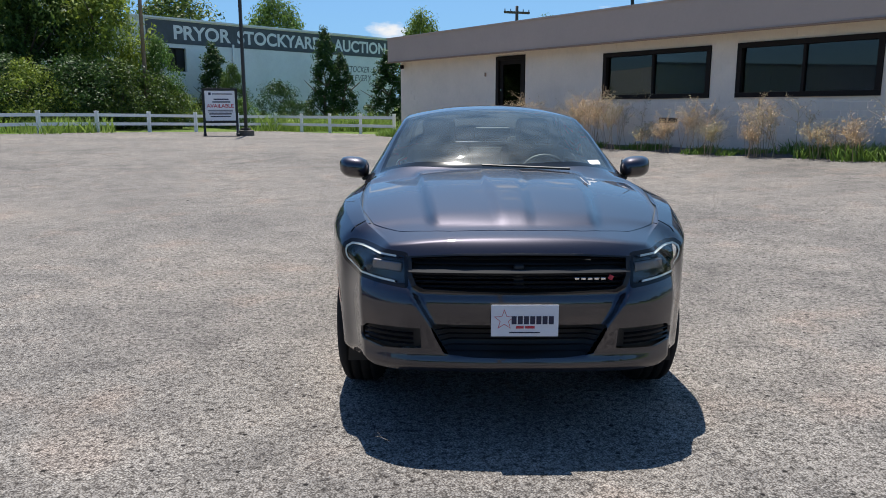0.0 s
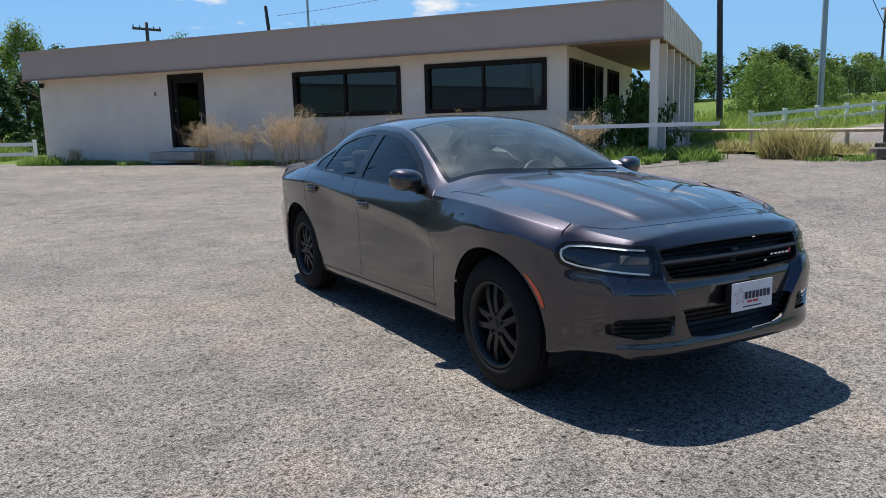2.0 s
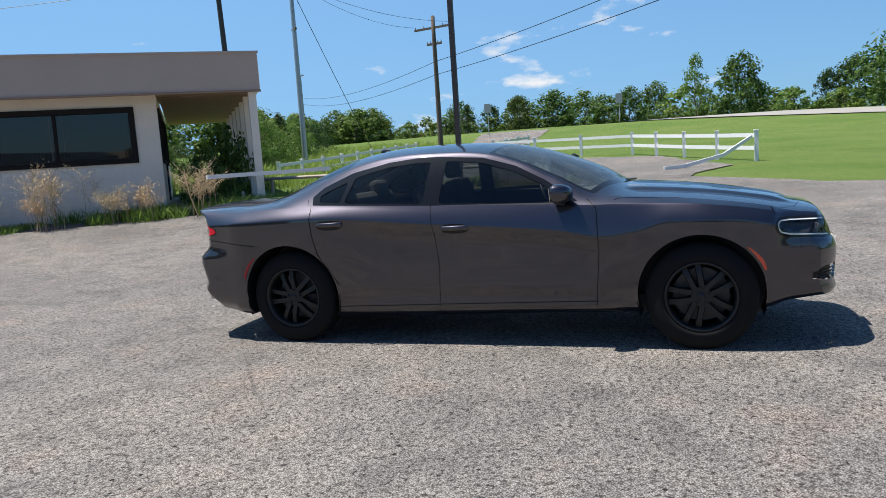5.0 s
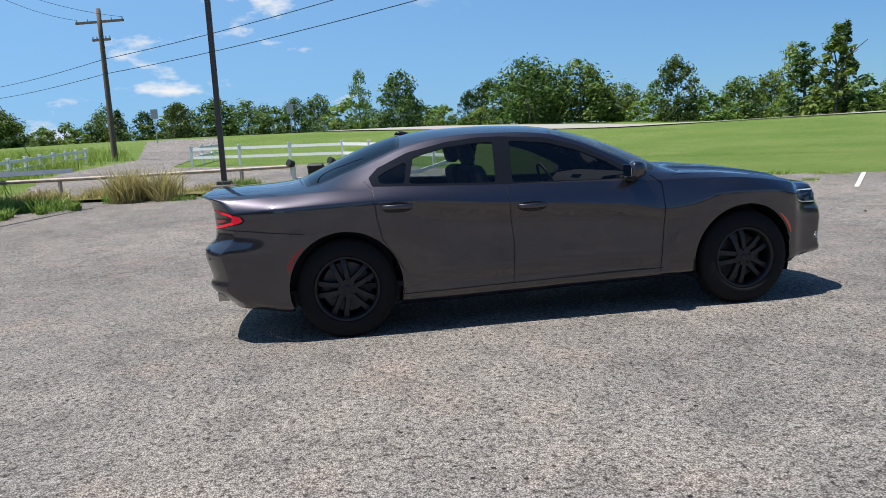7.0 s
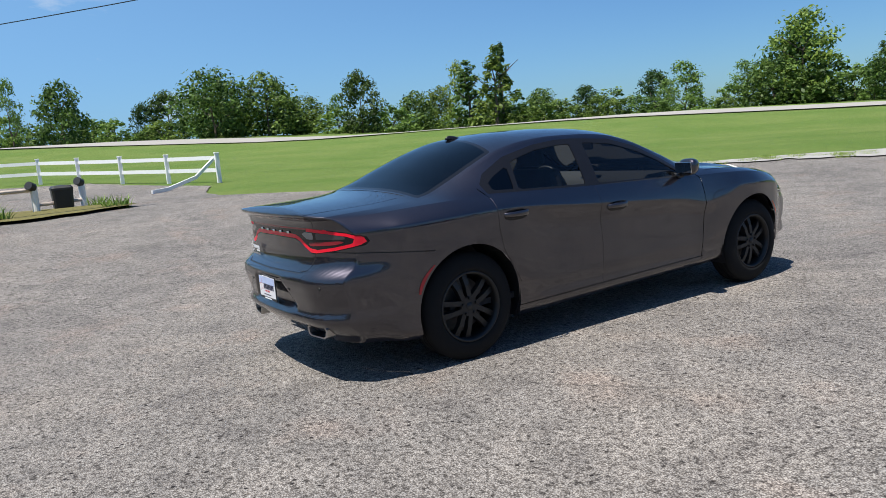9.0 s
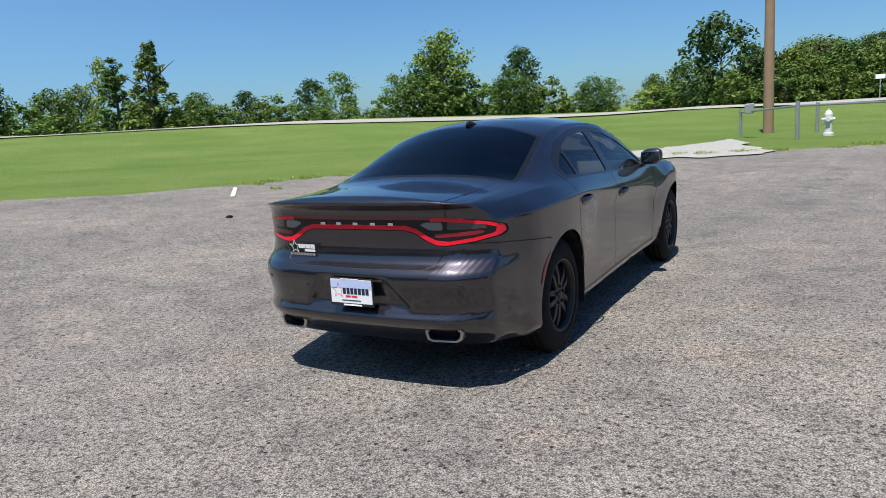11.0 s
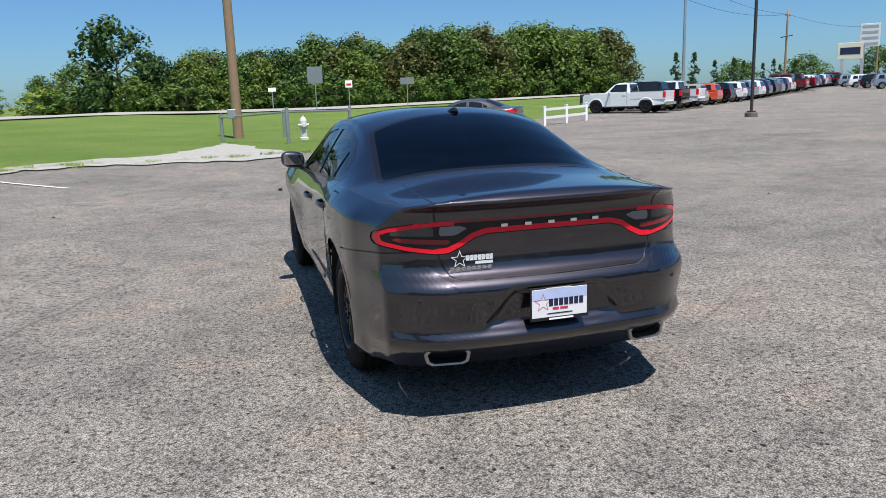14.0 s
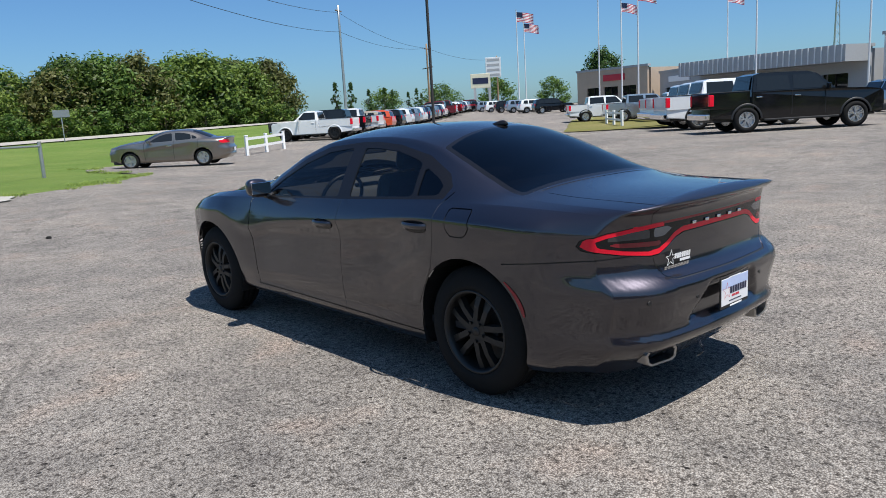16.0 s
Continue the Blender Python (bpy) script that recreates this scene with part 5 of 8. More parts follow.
    gaps += skin.strip(lambda x, y, z: y + 2.03 - 0.35 * (z - 0.75), lambda x, y, z: abs(x) > 0.66 and -2.2 < y < -1.85 and 0.885 < z < 0.96)
    s2 = line_side(LID_EDGE)
    gaps += skin.strip(lambda x, y, z: s2(abs(x), z), lambda x, y, z: y > 2.3 and 0.69 < z < 1.09 and not (0.83 < z < 0.985 and abs(x) > 0.6))
    gaps += skin.strip(lambda x, y, z: abs(x) - 0.575, lambda x, y, z: 1.84 < y < 2.5 and z > 1.03 and abs(x) > 0.4)
    gaps += skin.strip(lambda x, y, z: y - 1.835 + 0.04 * (x / 0.6) ** 2, lambda x, y, z: 1.7 < y < 1.95 and abs(x) < 0.58 and z > 1.08)
    gaps += skin.strip(lambda x, y, z: z - 0.79 - 0.1 * (y - 1.9), lambda x, y, z: abs(x) > 0.6 and 1.80 < y < 2.42 and 0.7 < z < 0.9)
    fd = [(1.40, 1.04), (1.57, 1.04), (1.58, 0.93), (1.54, 0.895), (1.44, 0.895), (1.40, 0.93)]
    gaps += skin.strip(lambda x, y, z: poly_sdf(y, z, fd), lambda x, y, z: x > 0.7 and 1.3 < y < 1.7 and 0.85 < z < 1.055, 0.003)
    skin.piece("panel_gap", gaps, BLACK_PLASTIC, car, "dark panel gaps", sink=0.006)
    s = line_side(HOOD_EDGE)
    panels = (
        ("hood", lambda x, y, z: y < -0.9 and z > 0.87 and s(abs(x), y) < 0 and y > -2.2 and abs(x) < 0.79 and y < cowl(x) + 0.02),
        ("boot_lid", lambda x, y, z: (y > 2.3 and s2(abs(x), z) < 0 and z > 0.705 and abs(x) < 0.62 and z < 1.09) or (y > 1.84 - 0.04 * (x / 0.6) ** 2 and z > 1.03 and abs(x) < 0.572)),
        ("rear_door", lambda x, y, z: abs(x) > 0.6 and z > 0.313 - 0.02 * (y - 0.1) and z < 1.08 and line_side(DOOR_MID)(y, z) > 0 and line_side(DOOR_REAR_EDGE)(y, z) < 0 and 0.2 < y < 1.32),
        ("front_door", lambda x, y, z: abs(x) > 0.6 and z > 0.313 - 0.02 * (y - 0.1) and z < 1.05 and line_side(DOOR_FRONT)(y, z) > 0 and line_side(DOOR_MID)(y, z) < 0 and -0.9 < y < 0.4),
        ("front_bumper", lambda x, y, z: y < -1.93 and (z < 0.89 or y < -2.03)),
        ("rear_bumper", lambda x, y, z: y > 1.86 and z < 0.79 + 0.1 * (y - 1.9) and not (y > 2.3 and s2(abs(x), z) < 0)),
    )
    for nm, test in panels:
        got = skin.take(test)
        if nm.endswith("door"):
            for sx in (-1, 1):
                skin.piece(nm, [f for f in got if skin.mid(f)[0] * sx > 0], PAINT, car, thick=0.012)
        elif got:
            skin.piece(nm, got, PAINT, car, thick=0.01)
    skin.piece("body_shell", skin.F, PAINT, car)
    # chrome-less trim, handles, mirrors, markers
    for sx in (-1, 1):
        for y, z in ((0.145, 0.868), (1.135, 0.925)):
            x = side_x(y, z)
            V, F = [(sx * (side_x(y, z) + 0.003), y, z)], []
            for i in range(28):
                a = 2 * math.pi * i / 28
                yy, zz = y + 0.105 * math.copysign(abs(math.cos(a)) ** 0.7, math.cos(a)), z + 0.036 * math.copysign(abs(math.sin(a)) ** 0.8, math.sin(a))
                V.append((sx * (side_x(yy, zz) + 0.003), yy, zz))
                F.append((0, 1 + i, 1 + (i + 1) % 28))
            # flat black patch on the skin paints the shade of the handle hollow
            hd = piece("handle_cup", V, F, GLOSS_BLACK, car, "flat black patch painted as shade behind the handle")
            bm = bmesh.new()
            V = []
            for i in range(13):
                t_ = i / 12
                yy = -0.108 + 0.216 * t_
                out = 0.006 + 0.034 * math.sin(math.pi * t_) ** 0.5
                hh = 0.020 - 0.004 * t_
                V.append([bm.verts.new((sx * (x + out - o), y + yy, z + 0.006 + dz * hh)) for o, dz in ((0.014, 1.0), (0.004, 0.9), (0.0, 0.2), (0.004, -0.8), (0.014, -1.0))])
            for p, q in zip(V, V[1:]):
                for i in range(5):
                    bm.faces.new((p[i], q[i], q[(i + 1) % 5], p[(i + 1) % 5]))
            part("pull_bar", bm, PAINT, hd, "body-coloured pull handle", smooth=True)
        m = new("wing_mirror")
        m.parent = car
        m.matrix_basis = Matrix.Translation((sx * 0.895, -0.62, 1.085))
        m["label"] = "dark grey wing mirror on a black stalk"
        bm = bmesh.new()
        bmesh.ops.create_uvsphere(bm, u_segments=24, v_segments=14, radius=1.0)
        for v in bm.verts:
            x, y, z = v.co
            sq = lambda c, p: math.copysign(abs(c) ** p, c)
            v.co = (sq(x, 0.75) * 0.098 + 0.012 * sx, (max(y, -1.0) * 0.095 if y < 0 else y * 0.045) + 0.02 * x * sx, sq(z, 0.7) * 0.068 + 0.01 * x * sx)
        part("mirror_cap", bm, PAINT, m, smooth=True)
        box("mirror_glass", (0.155, 0.006, 0.085), Matrix.Translation((0.012 * sx, 0.046, 0.0)) @ pose(0, 0, 0, -3, 0, 0), MIRROR, m, "mirror glass", 0.002)
        bm = bmesh.new()
        add_box(bm, (0.13, 0.07, 0.03), Matrix.Translation((-0.10 * sx, 0.0, -0.055)) @ pose(0, 0, 0, 0, 14 * sx, 0), 0.012)
        add_box(bm, (0.03, 0.12, 0.06), Matrix.Translation((-0.135 * sx, 0.02, -0.06)), 0.01)
        part("mirror_stalk", bm, BLACK_PLASTIC, m, "black plastic stalk")
        for y0, z0, z1, mt, nm, lb in ((-1.955, 0.53, 0.685, AMBER_RED, "side_marker", "orange-red front side marker"), (1.945, 0.52, 0.69, RED_DARK, "side_marker", "dark red rear side marker")):
            V, F = [], []
            for i in range(9):
                z = z0 + (z1 - z0) * i / 8
                sg = 1 if y0 > 0 else -1
                ya = (1.526 * sg) + sg * math.sqrt(max(0.0, 0.42 ** 2 - (z - 0.375) ** 2))
                for yy in (ya, ya + sg * (0.028 * math.sin(math.pi * (0.15 + 0.7 * i / 8)))):
                    V.append((sx * (C_WIDE(yy) - 0.02 - 0.02 * (1 - z) ** 2 + 0.004), yy, z))
            for i in range(8):
                F.append((2 * i, 2 * i + 1, 2 * i + 3, 2 * i + 2))
            piece(nm, V, F, mt, car, lb)
    # underside, wheel wells, wheels
    bm = bmesh.new()
    add_box(bm, (1.3, 3.7, 0.10), Matrix.Translation((0, 0.1, 0.29)))
    add_box(bm, (1.62, 2.0, 0.06), Matrix.Translation((0, 0.0, 0.285)))
    part("underbody", bm, BLACK_PLASTIC, car, "black underbody")
    for sx in (-1, 1):
        for cy in (-1.526, 1.526):
            V, F = [], []
            for i in range(17):
                a = math.pi * (-0.12 + 1.24 * i / 16)
                yy = cy + 0.415 * math.cos(a)
                for x in (0.55, C_WIDE(yy) - 0.055):
                    V.append((sx * x, yy, 0.375 + 0.415 * math.sin(a)))
            for i in range(16):
                F.append((2 * i, 2 * i + 1, 2 * i + 3, 2 * i + 2))
            k = len(V)
            V += [(sx * 0.55, cy - 0.42, 0.2), (sx * 0.55, cy + 0.42, 0.2), (sx * 0.55, cy + 0.42, 0.8), (sx * 0.55, cy - 0.42, 0.8)]
            F.append((k, k + 1, k + 2, k + 3))
            piece("wheel_liner", V, F, BLACK_PLASTIC, car, "black wheel well")
            car_wheel(car, sx * 0.754, cy, 0.362, 0.232, 0.225, RIM_BLACK, 5)
    # cabin
    seat(car, -0.37, 0.12, 0.52, 0.54)
    seat(car, 0.37, 0.12, 0.52, 0.54)
    seat(car, 0.0, 0.90, 0.46, 1.36)
    bm = bmesh.new()
    V = []
    for x in (-0.72, -0.4, 0.0, 0.4, 0.72):
        V.append([bm.verts.new((x, y, z)) for y, z in ((-1.0, 1.03), (-0.72, 1.055), (-0.50, 1.04), (-0.42, 0.97), (-0.46, 0.72))])
    for a, b in zip(V, V[1:]):
        for i in range(4):
            bm.faces.new((a[i], b[i], b[i + 1], a[i + 1]))
    part("dashboard", bm, CLOTH, car, "dark dashboard", smooth=True)
    box("cabin_floor", (1.6, 2.6, 0.04), Matrix.Translation((0, 0.35, 0.36)), CLOTH, car)
    box("parcel_shelf", (1.2, 0.5, 0.04), Matrix.Translation((0, 1.50, 1.02)), CLOTH, car)
    V, F = [], []
    for i in range(32):
        a = 2 * math.pi * i / 32
        for k in range(8):
            b = 2 * math.pi * k / 8
            V.append(((0.18 + 0.014 * math.cos(b)) * math.cos(a), (0.18 + 0.014 * math.cos(b)) * math.sin(a), 0.014 * math.sin(b)))
    for i in range(32):
        for k in range(8):
            F.append((i * 8 + k, ((i + 1) % 32) * 8 + k, ((i + 1) % 32) * 8 + (k + 1) % 8, i * 8 + (k + 1) % 8))
    ob = piece("steering_wheel", V, F, BLACK_PLASTIC, car, "black steering wheel", smooth=True)
    ob.matrix_basis = Matrix.Translation((0.37, -0.33, 0.97)) @ pose(0, 0, 0, 66, 0, 0)
    box("rear_view_mirror", (0.24, 0.03, 0.065), Matrix.Translation((0, -0.38, 1.30)), BLACK_PLASTIC, car, "", 0.012)
    box("screen_sticker", (0.07, 0.002, 0.05), Matrix.Translation((0.60, -0.845, 1.13)) @ pose(0, 0, 0, -62, 0, 12), WHITE_PRINT, car, "small white windscreen sticker")
    # wipers, aerial, plates, exhausts, sensors, tail sticker
    for x0, x1, y1 in ((0.42, -0.10, -1.005),):
        bm = bmesh.new()
        add_tube(bm, (x0, -1.04, 1.105), (x1, y1, C_TOP(y1) - 0.05 * x1 * x1 + 0.012), 0.008, 0.006, 6)
        part("wiper", bm, BLACK_PLASTIC, car, "black wiper")
    bm = bmesh.new()
    bmesh.ops.create_uvsphere(bm, u_segments=16, v_segments=8, radius=1.0)
    for v in bm.verts:
        x, y, z = v.co
        v.co = (x * 0.034 * (1 - 0.35 * y), y * 0.075, max(z, 0) * (0.030 + 0.016 * y))
    ob = part("roof_antenna", bm, GLOSS_BLACK, car, "black roof antenna fin", smooth=True)
    ob.location = (0, 0.98, 1.447)
    dealer_plate(car, Matrix.Translation((0.018, -2.436, 0.578)) @ pose(0, 0, 0, 90, 0, 0) @ Matrix.Scale(0.93, 4), False)
    dealer_plate(car, Matrix.Translation((0.0, 2.578, 0.575)) @ pose(0, 0, 0, 90, 0, 180) @ Matrix.Scale(0.93, 4), True)
    box("plate_bracket", (0.25, 0.035, 0.11), Matrix.Translation((0.018, -2.405, 0.578)), BLACK_PLASTIC, car)
    for sx in (-1, 1):
        e = new("exhaust_tip")
        e.parent = car
        e["label"] = "chrome trapezoid exhaust tip"
        prof = [(-0.105, 0.018), (-0.085, 0.034), (0.085, 0.040), (0.105, 0.022), (0.095, -0.022), (0.07, -0.036), (-0.07, -0.036), (-0.095, -0.024)]
        V, F = [], []
        for k, y in ((1.0, -0.10), (1.0, 0.0), (0.97, 0.008), (0.84, 0.006), (0.80, -0.10)):
            V += [(sx * px * k, y, pz * (k if k > 0.9 else k * 0.88)) for px, pz in prof]
        for j in range(4):
            for i in range(8):
                F.append((j * 8 + i, j * 8 + (i + 1) % 8, (j + 1) * 8 + (i + 1) % 8, (j + 1) * 8 + i))
        piece("tip_ring", V, F, STEEL, e, "", smooth=False)
        V = [(sx * px * 0.80, -0.06, pz * 0.7) for px, pz in prof]
        piece("tip_inside", V, [tuple(range(8))], BLACK_PLASTIC, e)
        e.matrix_basis = Matrix.Translation((sx * 0.53, 2.470, 0.336)) @ Matrix.Scale(1.08, 4) @ pose(0, 0, 0, 0, 0, -sx * 9)
        for x, z in ((0.33, 0.60), (0.66, 0.625)):
            V, F = lathe([(0.0, 0.003), (0.010, 0.003), (0.012, 0.0)], 12)
            ob = piece("parking_sensor", V, F, BLACK_PLASTIC, car)
            ob.matrix_basis = Matrix.Translation((sx * x, tail_y(x, z) + 0.001, z)) @ pose(0, 0, 0, -90, 0, -sx * 20 * x)
    st = new("dealer_sticker")
    st.parent = car
    st["label"] = "white star sticker with lettering bars"
    st.matrix_basis = Matrix.Translation((0.385, 2.485, 0.775)) @ pose(0, 0, 0, 96, 0, 180 - 4)
    V, F = star_outline(0.045, 0.2)
    piece("sticker_star", V, F, WHITE_PRINT, st).matrix_basis = Matrix.Translation((-0.075, 0.03, 0.003))
    bars("sticker_bar", [(x, x + 0.016, 0.022, 0.048) for x in (-0.045, -0.026, -0.008, 0.012, 0.03, 0.05, 0.068)] + [(-0.04, 0.085, 0.034, 0.041), (0.0, 0.085, 0.003, 0.017)], WHITE_PRINT, st, Matrix.Identity(4), 0.003)
    bars("model_badge", [(x, x + 0.018, -0.022, -0.006) for x in (-0.12, -0.09, -0.065, -0.04, -0.015, 0.01, 0.035, 0.06)] + [(-0.12, 0.08, -0.016, -0.012)], CHROME, st, Matrix.Identity(4), 0.003)
    return car


grey_sedan()

# ---- fences, poles, wires ----
def fence(points, height, group, label="white two-rail vinyl fence", gap=2.4, mat=None):
    mat = mat or WHITE_VINYL
    for seg, (a, b) in enumerate(zip(points, points[1:])):
        a, b = Vector(a), Vector(b)
        n = max(1, round((b - a).length / gap))
        f = thing("fence", Matrix.Translation((a.x, a.y, ground_z(a.x, a.y))), label, "fence", group)
        for i in range(n + 1):
            p = a.lerp(b, i / n)
            z = ground_z(p.x, p.y)
            if i or not seg:
                bm = bmesh.new()
                add_box(bm, (0.13, 0.13, height + 0.2), Matrix.Translation((p.x - a.x, p.y - a.y, z - f.location.z + height / 2 - 0.08)))
                add_box(bm, (0.16, 0.16, 0.04), Matrix.Translation((p.x - a.x, p.y - a.y, z - f.location.z + height + 0.03)), 0.01)
                part("post", bm, mat, f)
            if i < n:
                q = a.lerp(b, (i + 1) / n)
                zq = ground_z(q.x, q.y)
                for h in (0.42, 0.86):
                    d = Vector((q.x - p.x, q.y - p.y, zq - z))
                    bm = bmesh.new()
                    add_box(bm, (0.04, 0.13, d.length), Matrix.Translation((0, 0, -d.length / 2)))
                    bmesh.ops.transform(bm, matrix=Matrix.Translation((p.x - a.x, p.y - a.y, z - f.location.z + h * height)) @ look((0, 0, 0), d), verts=bm.verts)
                    part("rail", bm, mat, f)


fence([(-2.6, 27.6), (-9.2, 33.8), (-18, 22.6), (-30, 8)], 0.85, "white fences")
fence([(40.5, 8.4), (32.9, 8.7), (29.2, 1.2), (20.6, -3.4)], 0.95, "white fences", "white two-rail vinyl fence beside the drive")
fence([(42.8, 16.8), (28.9, 15.7), (22.5, 15.6)], 0.85, "white fences", "weathered white two-rail fence in tall weeds")
fence([(-14.5, -29.8), (-18.5, -33.0)], 0.95, "white fences", "short white fence beside the parked pickups")
fence([(-36.8, -22.9), (-41, -27)], 0.95, "white fences", "short white fence on the grass island")


def fallen_rail():
    """A loose rail: one end lies on the drive, the rest leans up to the last fence post."""
    pts = [Vector((17.9, -0.6, ground_z(17.9, -0.6) + 0.05)), Vector((18.5, -1.2, ground_z(18.5, -1.2) + 0.06)), Vector((19.6, -2.35, ground_z(19.6, -2.35) + 0.28)), Vector((20.55, -3.25, ground_z(20.55, -3.25) + 0.78))]
    f = thing("fallen_rail", Matrix.Translation(pts[0]), "loose white vinyl rail leaning on the fence end", "rail")
    bm = bmesh.new()
    for a, b in zip(pts, pts[1:]):
        d = b - a
        add_box(bm, (0.05, 0.11, d.length + 0.02), Matrix.Translation(a - pts[0]) @ look((0, 0, 0), d) @ Matrix.Translation((0, 0, -d.length / 2)))
    part("rail", bm, WHITE_VINYL, f)


fallen_rail()


def light_pole(x, y, h, foot=True, lean=0.0):
    p = thing("light_pole", Matrix.Translation((x, y, ground_z(x, y))) @ pose(0, 0, 0, 0, lean, 0), "dark bronze square steel light pole on a concrete foot", "light pole", "light poles")
    box("shaft", (0.125, 0.125, h), Matrix.Translation((0, 0, h / 2)), DARK_POLE, p, "", 0.01)
    box("base_plate", (0.34, 0.34, 0.12), Matrix.Translation((0, 0, 0.27)), DARK_POLE, p, "", 0.02)
    if foot:
        V, F = lathe([(0.0, 0.24), (0.30, 0.24), (0.33, 0.21), (0.34, -0.2)], 20)
        piece("footing", V, F, DARK_CONCRETE, p, "round stained concrete footing")
    return p


light_pole(12.5, 4.25, 10.5)
light_pole(-8.9, 26.8, 10.5)
light_pole(-26.4, -29.0, 10.5)


def utility_pole(x, y, h, r, mat, arms, label, lean=(0, 0)):
    p = thing("utility_pole", Matrix.Translation((x, y, ground_z(x, y))) @ pose(0, 0, 0, lean[0], lean[1], 0), label, "utility pole", "utility poles")
    V, F = lathe([(r * (1 - 0.05 * k), h * k / 6 - (0.3 if k == 0 else 0)) for k in range(7)] + [(0.0, h + 0.04)], 14)
    piece("shaft", V, F, mat, p, smooth=True)
    for z, half, turn in arms:
        box("crossarm", (half * 2, 0.12, 0.14), Matrix.Translation((0, 0, z)) @ pose(0, 0, 0, 0, 0, turn), WOOD_OLD, p)
        for s in (-0.95, -0.5, 0.5, 0.95):
            d = pose(0, 0, 0, 0, 0, turn) @ Vector((s * half, 0, 0))
            tube("insulator", (d.x, d.y, z + 0.07), (d.x, d.y, z + 0.22), 0.05, GALV, p, r1=0.03, sides=8)
    return p


utility_pole(44.6, 15.6, 9.5, 0.19, WOOD_OLD, [(8.7, 1.6, 75), (7.6, 0.6, 75)], "weathered wooden utility pole with crossarms")
utility_pole(35.2, 21.3, 11.6, 0.17, GALV, [(11.0, 0.45, 50), (8.3, 0.3, 50)], "grey wooden utility pole with a transformer")
utility_pole(24.8, 19.1, 10.0, 0.15, DARK_POLE, [], "dark leaning pole beside the office", (0, -2.5))
utility_pole(0.75, -25.7, 12.0, 0.20, WOOD_POLE, [], "orange-brown wooden utility pole by the hydrant")
utility_pole(-61.4, -87.0, 16.0, 0.22, GALV, [(15.2, 1.0, 30)], "grey utility pole along the highway")
utility_pole(-94.0, -105.0, 13.0, 0.22, WOOD_POLE, [(12.0, 1.2, 30), (8.5, 2.6, 70)], "wooden utility pole along the highway")
utility_pole(-138.0, -128.0, 13.0, 0.22, WOOD_POLE, [(12.0, 1.2, 30)], "wooden utility pole along the highway")
utility_pole(102.0, 58.0, 11.5, 0.2, WOOD_OLD, [(11.4, 1.0, 60)], "distant wooden utility pole")
utility_pole(-15.6, 33.2, 7.2, 0.12, WOOD_POLE, [], "wooden pole at the warehouse corner")
utility_pole(4.3, 45.0, 7.6, 0.14, WOOD_OLD, [(7.2, 0.9, 20)], "wooden utility pole behind the office")
utility_pole(12.2, 44.0, 8.6, 0.15, DARK_POLE, [], "dark leaning pole behind the office", (0, -5))
utility_pole(14.1, 43.5, 13.5, 0.09, GALV, [], "thin grey mast behind the office")


def wire(a, b, sag, r=0.012):
    """One thin swept tube that hangs between two points."""
    n, k = 24, 5
    a, b = Vector(a), Vector(b)
    d = (b - a).normalized()
    u = Vector((-d.y, d.x, 0)).normalized()
    w = d.cross(u)
    V, F = [], []
    for i in range(n + 1):
        p = a.lerp(b, i / n) - Vector((0, 0, sag * 4 * (i / n) * (1 - i / n)))
        V += [tuple(p + (u * math.cos(6.2832 * j / k) + w * math.sin(6.2832 * j / k)) * r) for j in range(k)]
    for i in range(n):
        F += [(i * k + j, i * k + (j + 1) % k, (i + 1) * k + (j + 1) % k, (i + 1) * k + j) for j in range(k)]
    tagged(piece("overhead_wire", V, F, BLACK_PLASTIC), "thin black overhead wire sagging between poles", "wire", "overhead wires")


zD, zC = ground_z(44.6, 15.6), ground_z(35.2, 21.3)
zE = ground_z(-61.4, -87)
wire((44.6, 15.6, zD + 6.4), (0.75, -25.7, 11.0), 0.9, 0.02)
wire((44.6, 15.6, zD + 5.5), (0.75, -25.7, 9.9), 0.9, 0.02)
wire((44.6, 15.6, zD + 6.4), (102, 58, ground_z(102, 58) + 8), 1.0, 0.02)
wire((44.6, 15.6, zD + 5.5), (102, 58, ground_z(102, 58) + 7), 1.0, 0.02)
wire((44.2, 14.1, zD + 8.9), (34.8, 21.3, zC + 11.1), 0.6, 0.012)
wire((45.0, 17.1, zD + 8.9), (35.6, 21.3, zC + 11.1), 0.6, 0.012)
wire((35.2, 21.3, zC + 10.8), (42.0, 19.5, ground_z(42, 19.5)), 0.1, 0.02)
wire((35.2, 21.3, zC + 10.8), (24.8, 19.1, ground_z(25, 19) + 9.6), 0.5, 0.012)
wire((24.8, 19.1, ground_z(25, 19) + 9.4), (12.2, 44, ground_z(12, 44) + 8.0), 0.5, 0.012)
for za, zb in ((15.0, 11.0), (12.3, 9.9)):
    wire((-61.4, -87, zE + za), (0.75, -25.7, zb), 1.2, 0.025)
    wire((-61.4, -87, zE + za), (-94, -105, ground_z(-94, -105) + min(za, 12.2)), 1.0, 0.025)
wire((-94, -105, ground_z(-94, -105) + 12.2), (-138, -128, ground_z(-138, -128) + 12.2), 1.0, 0.025)


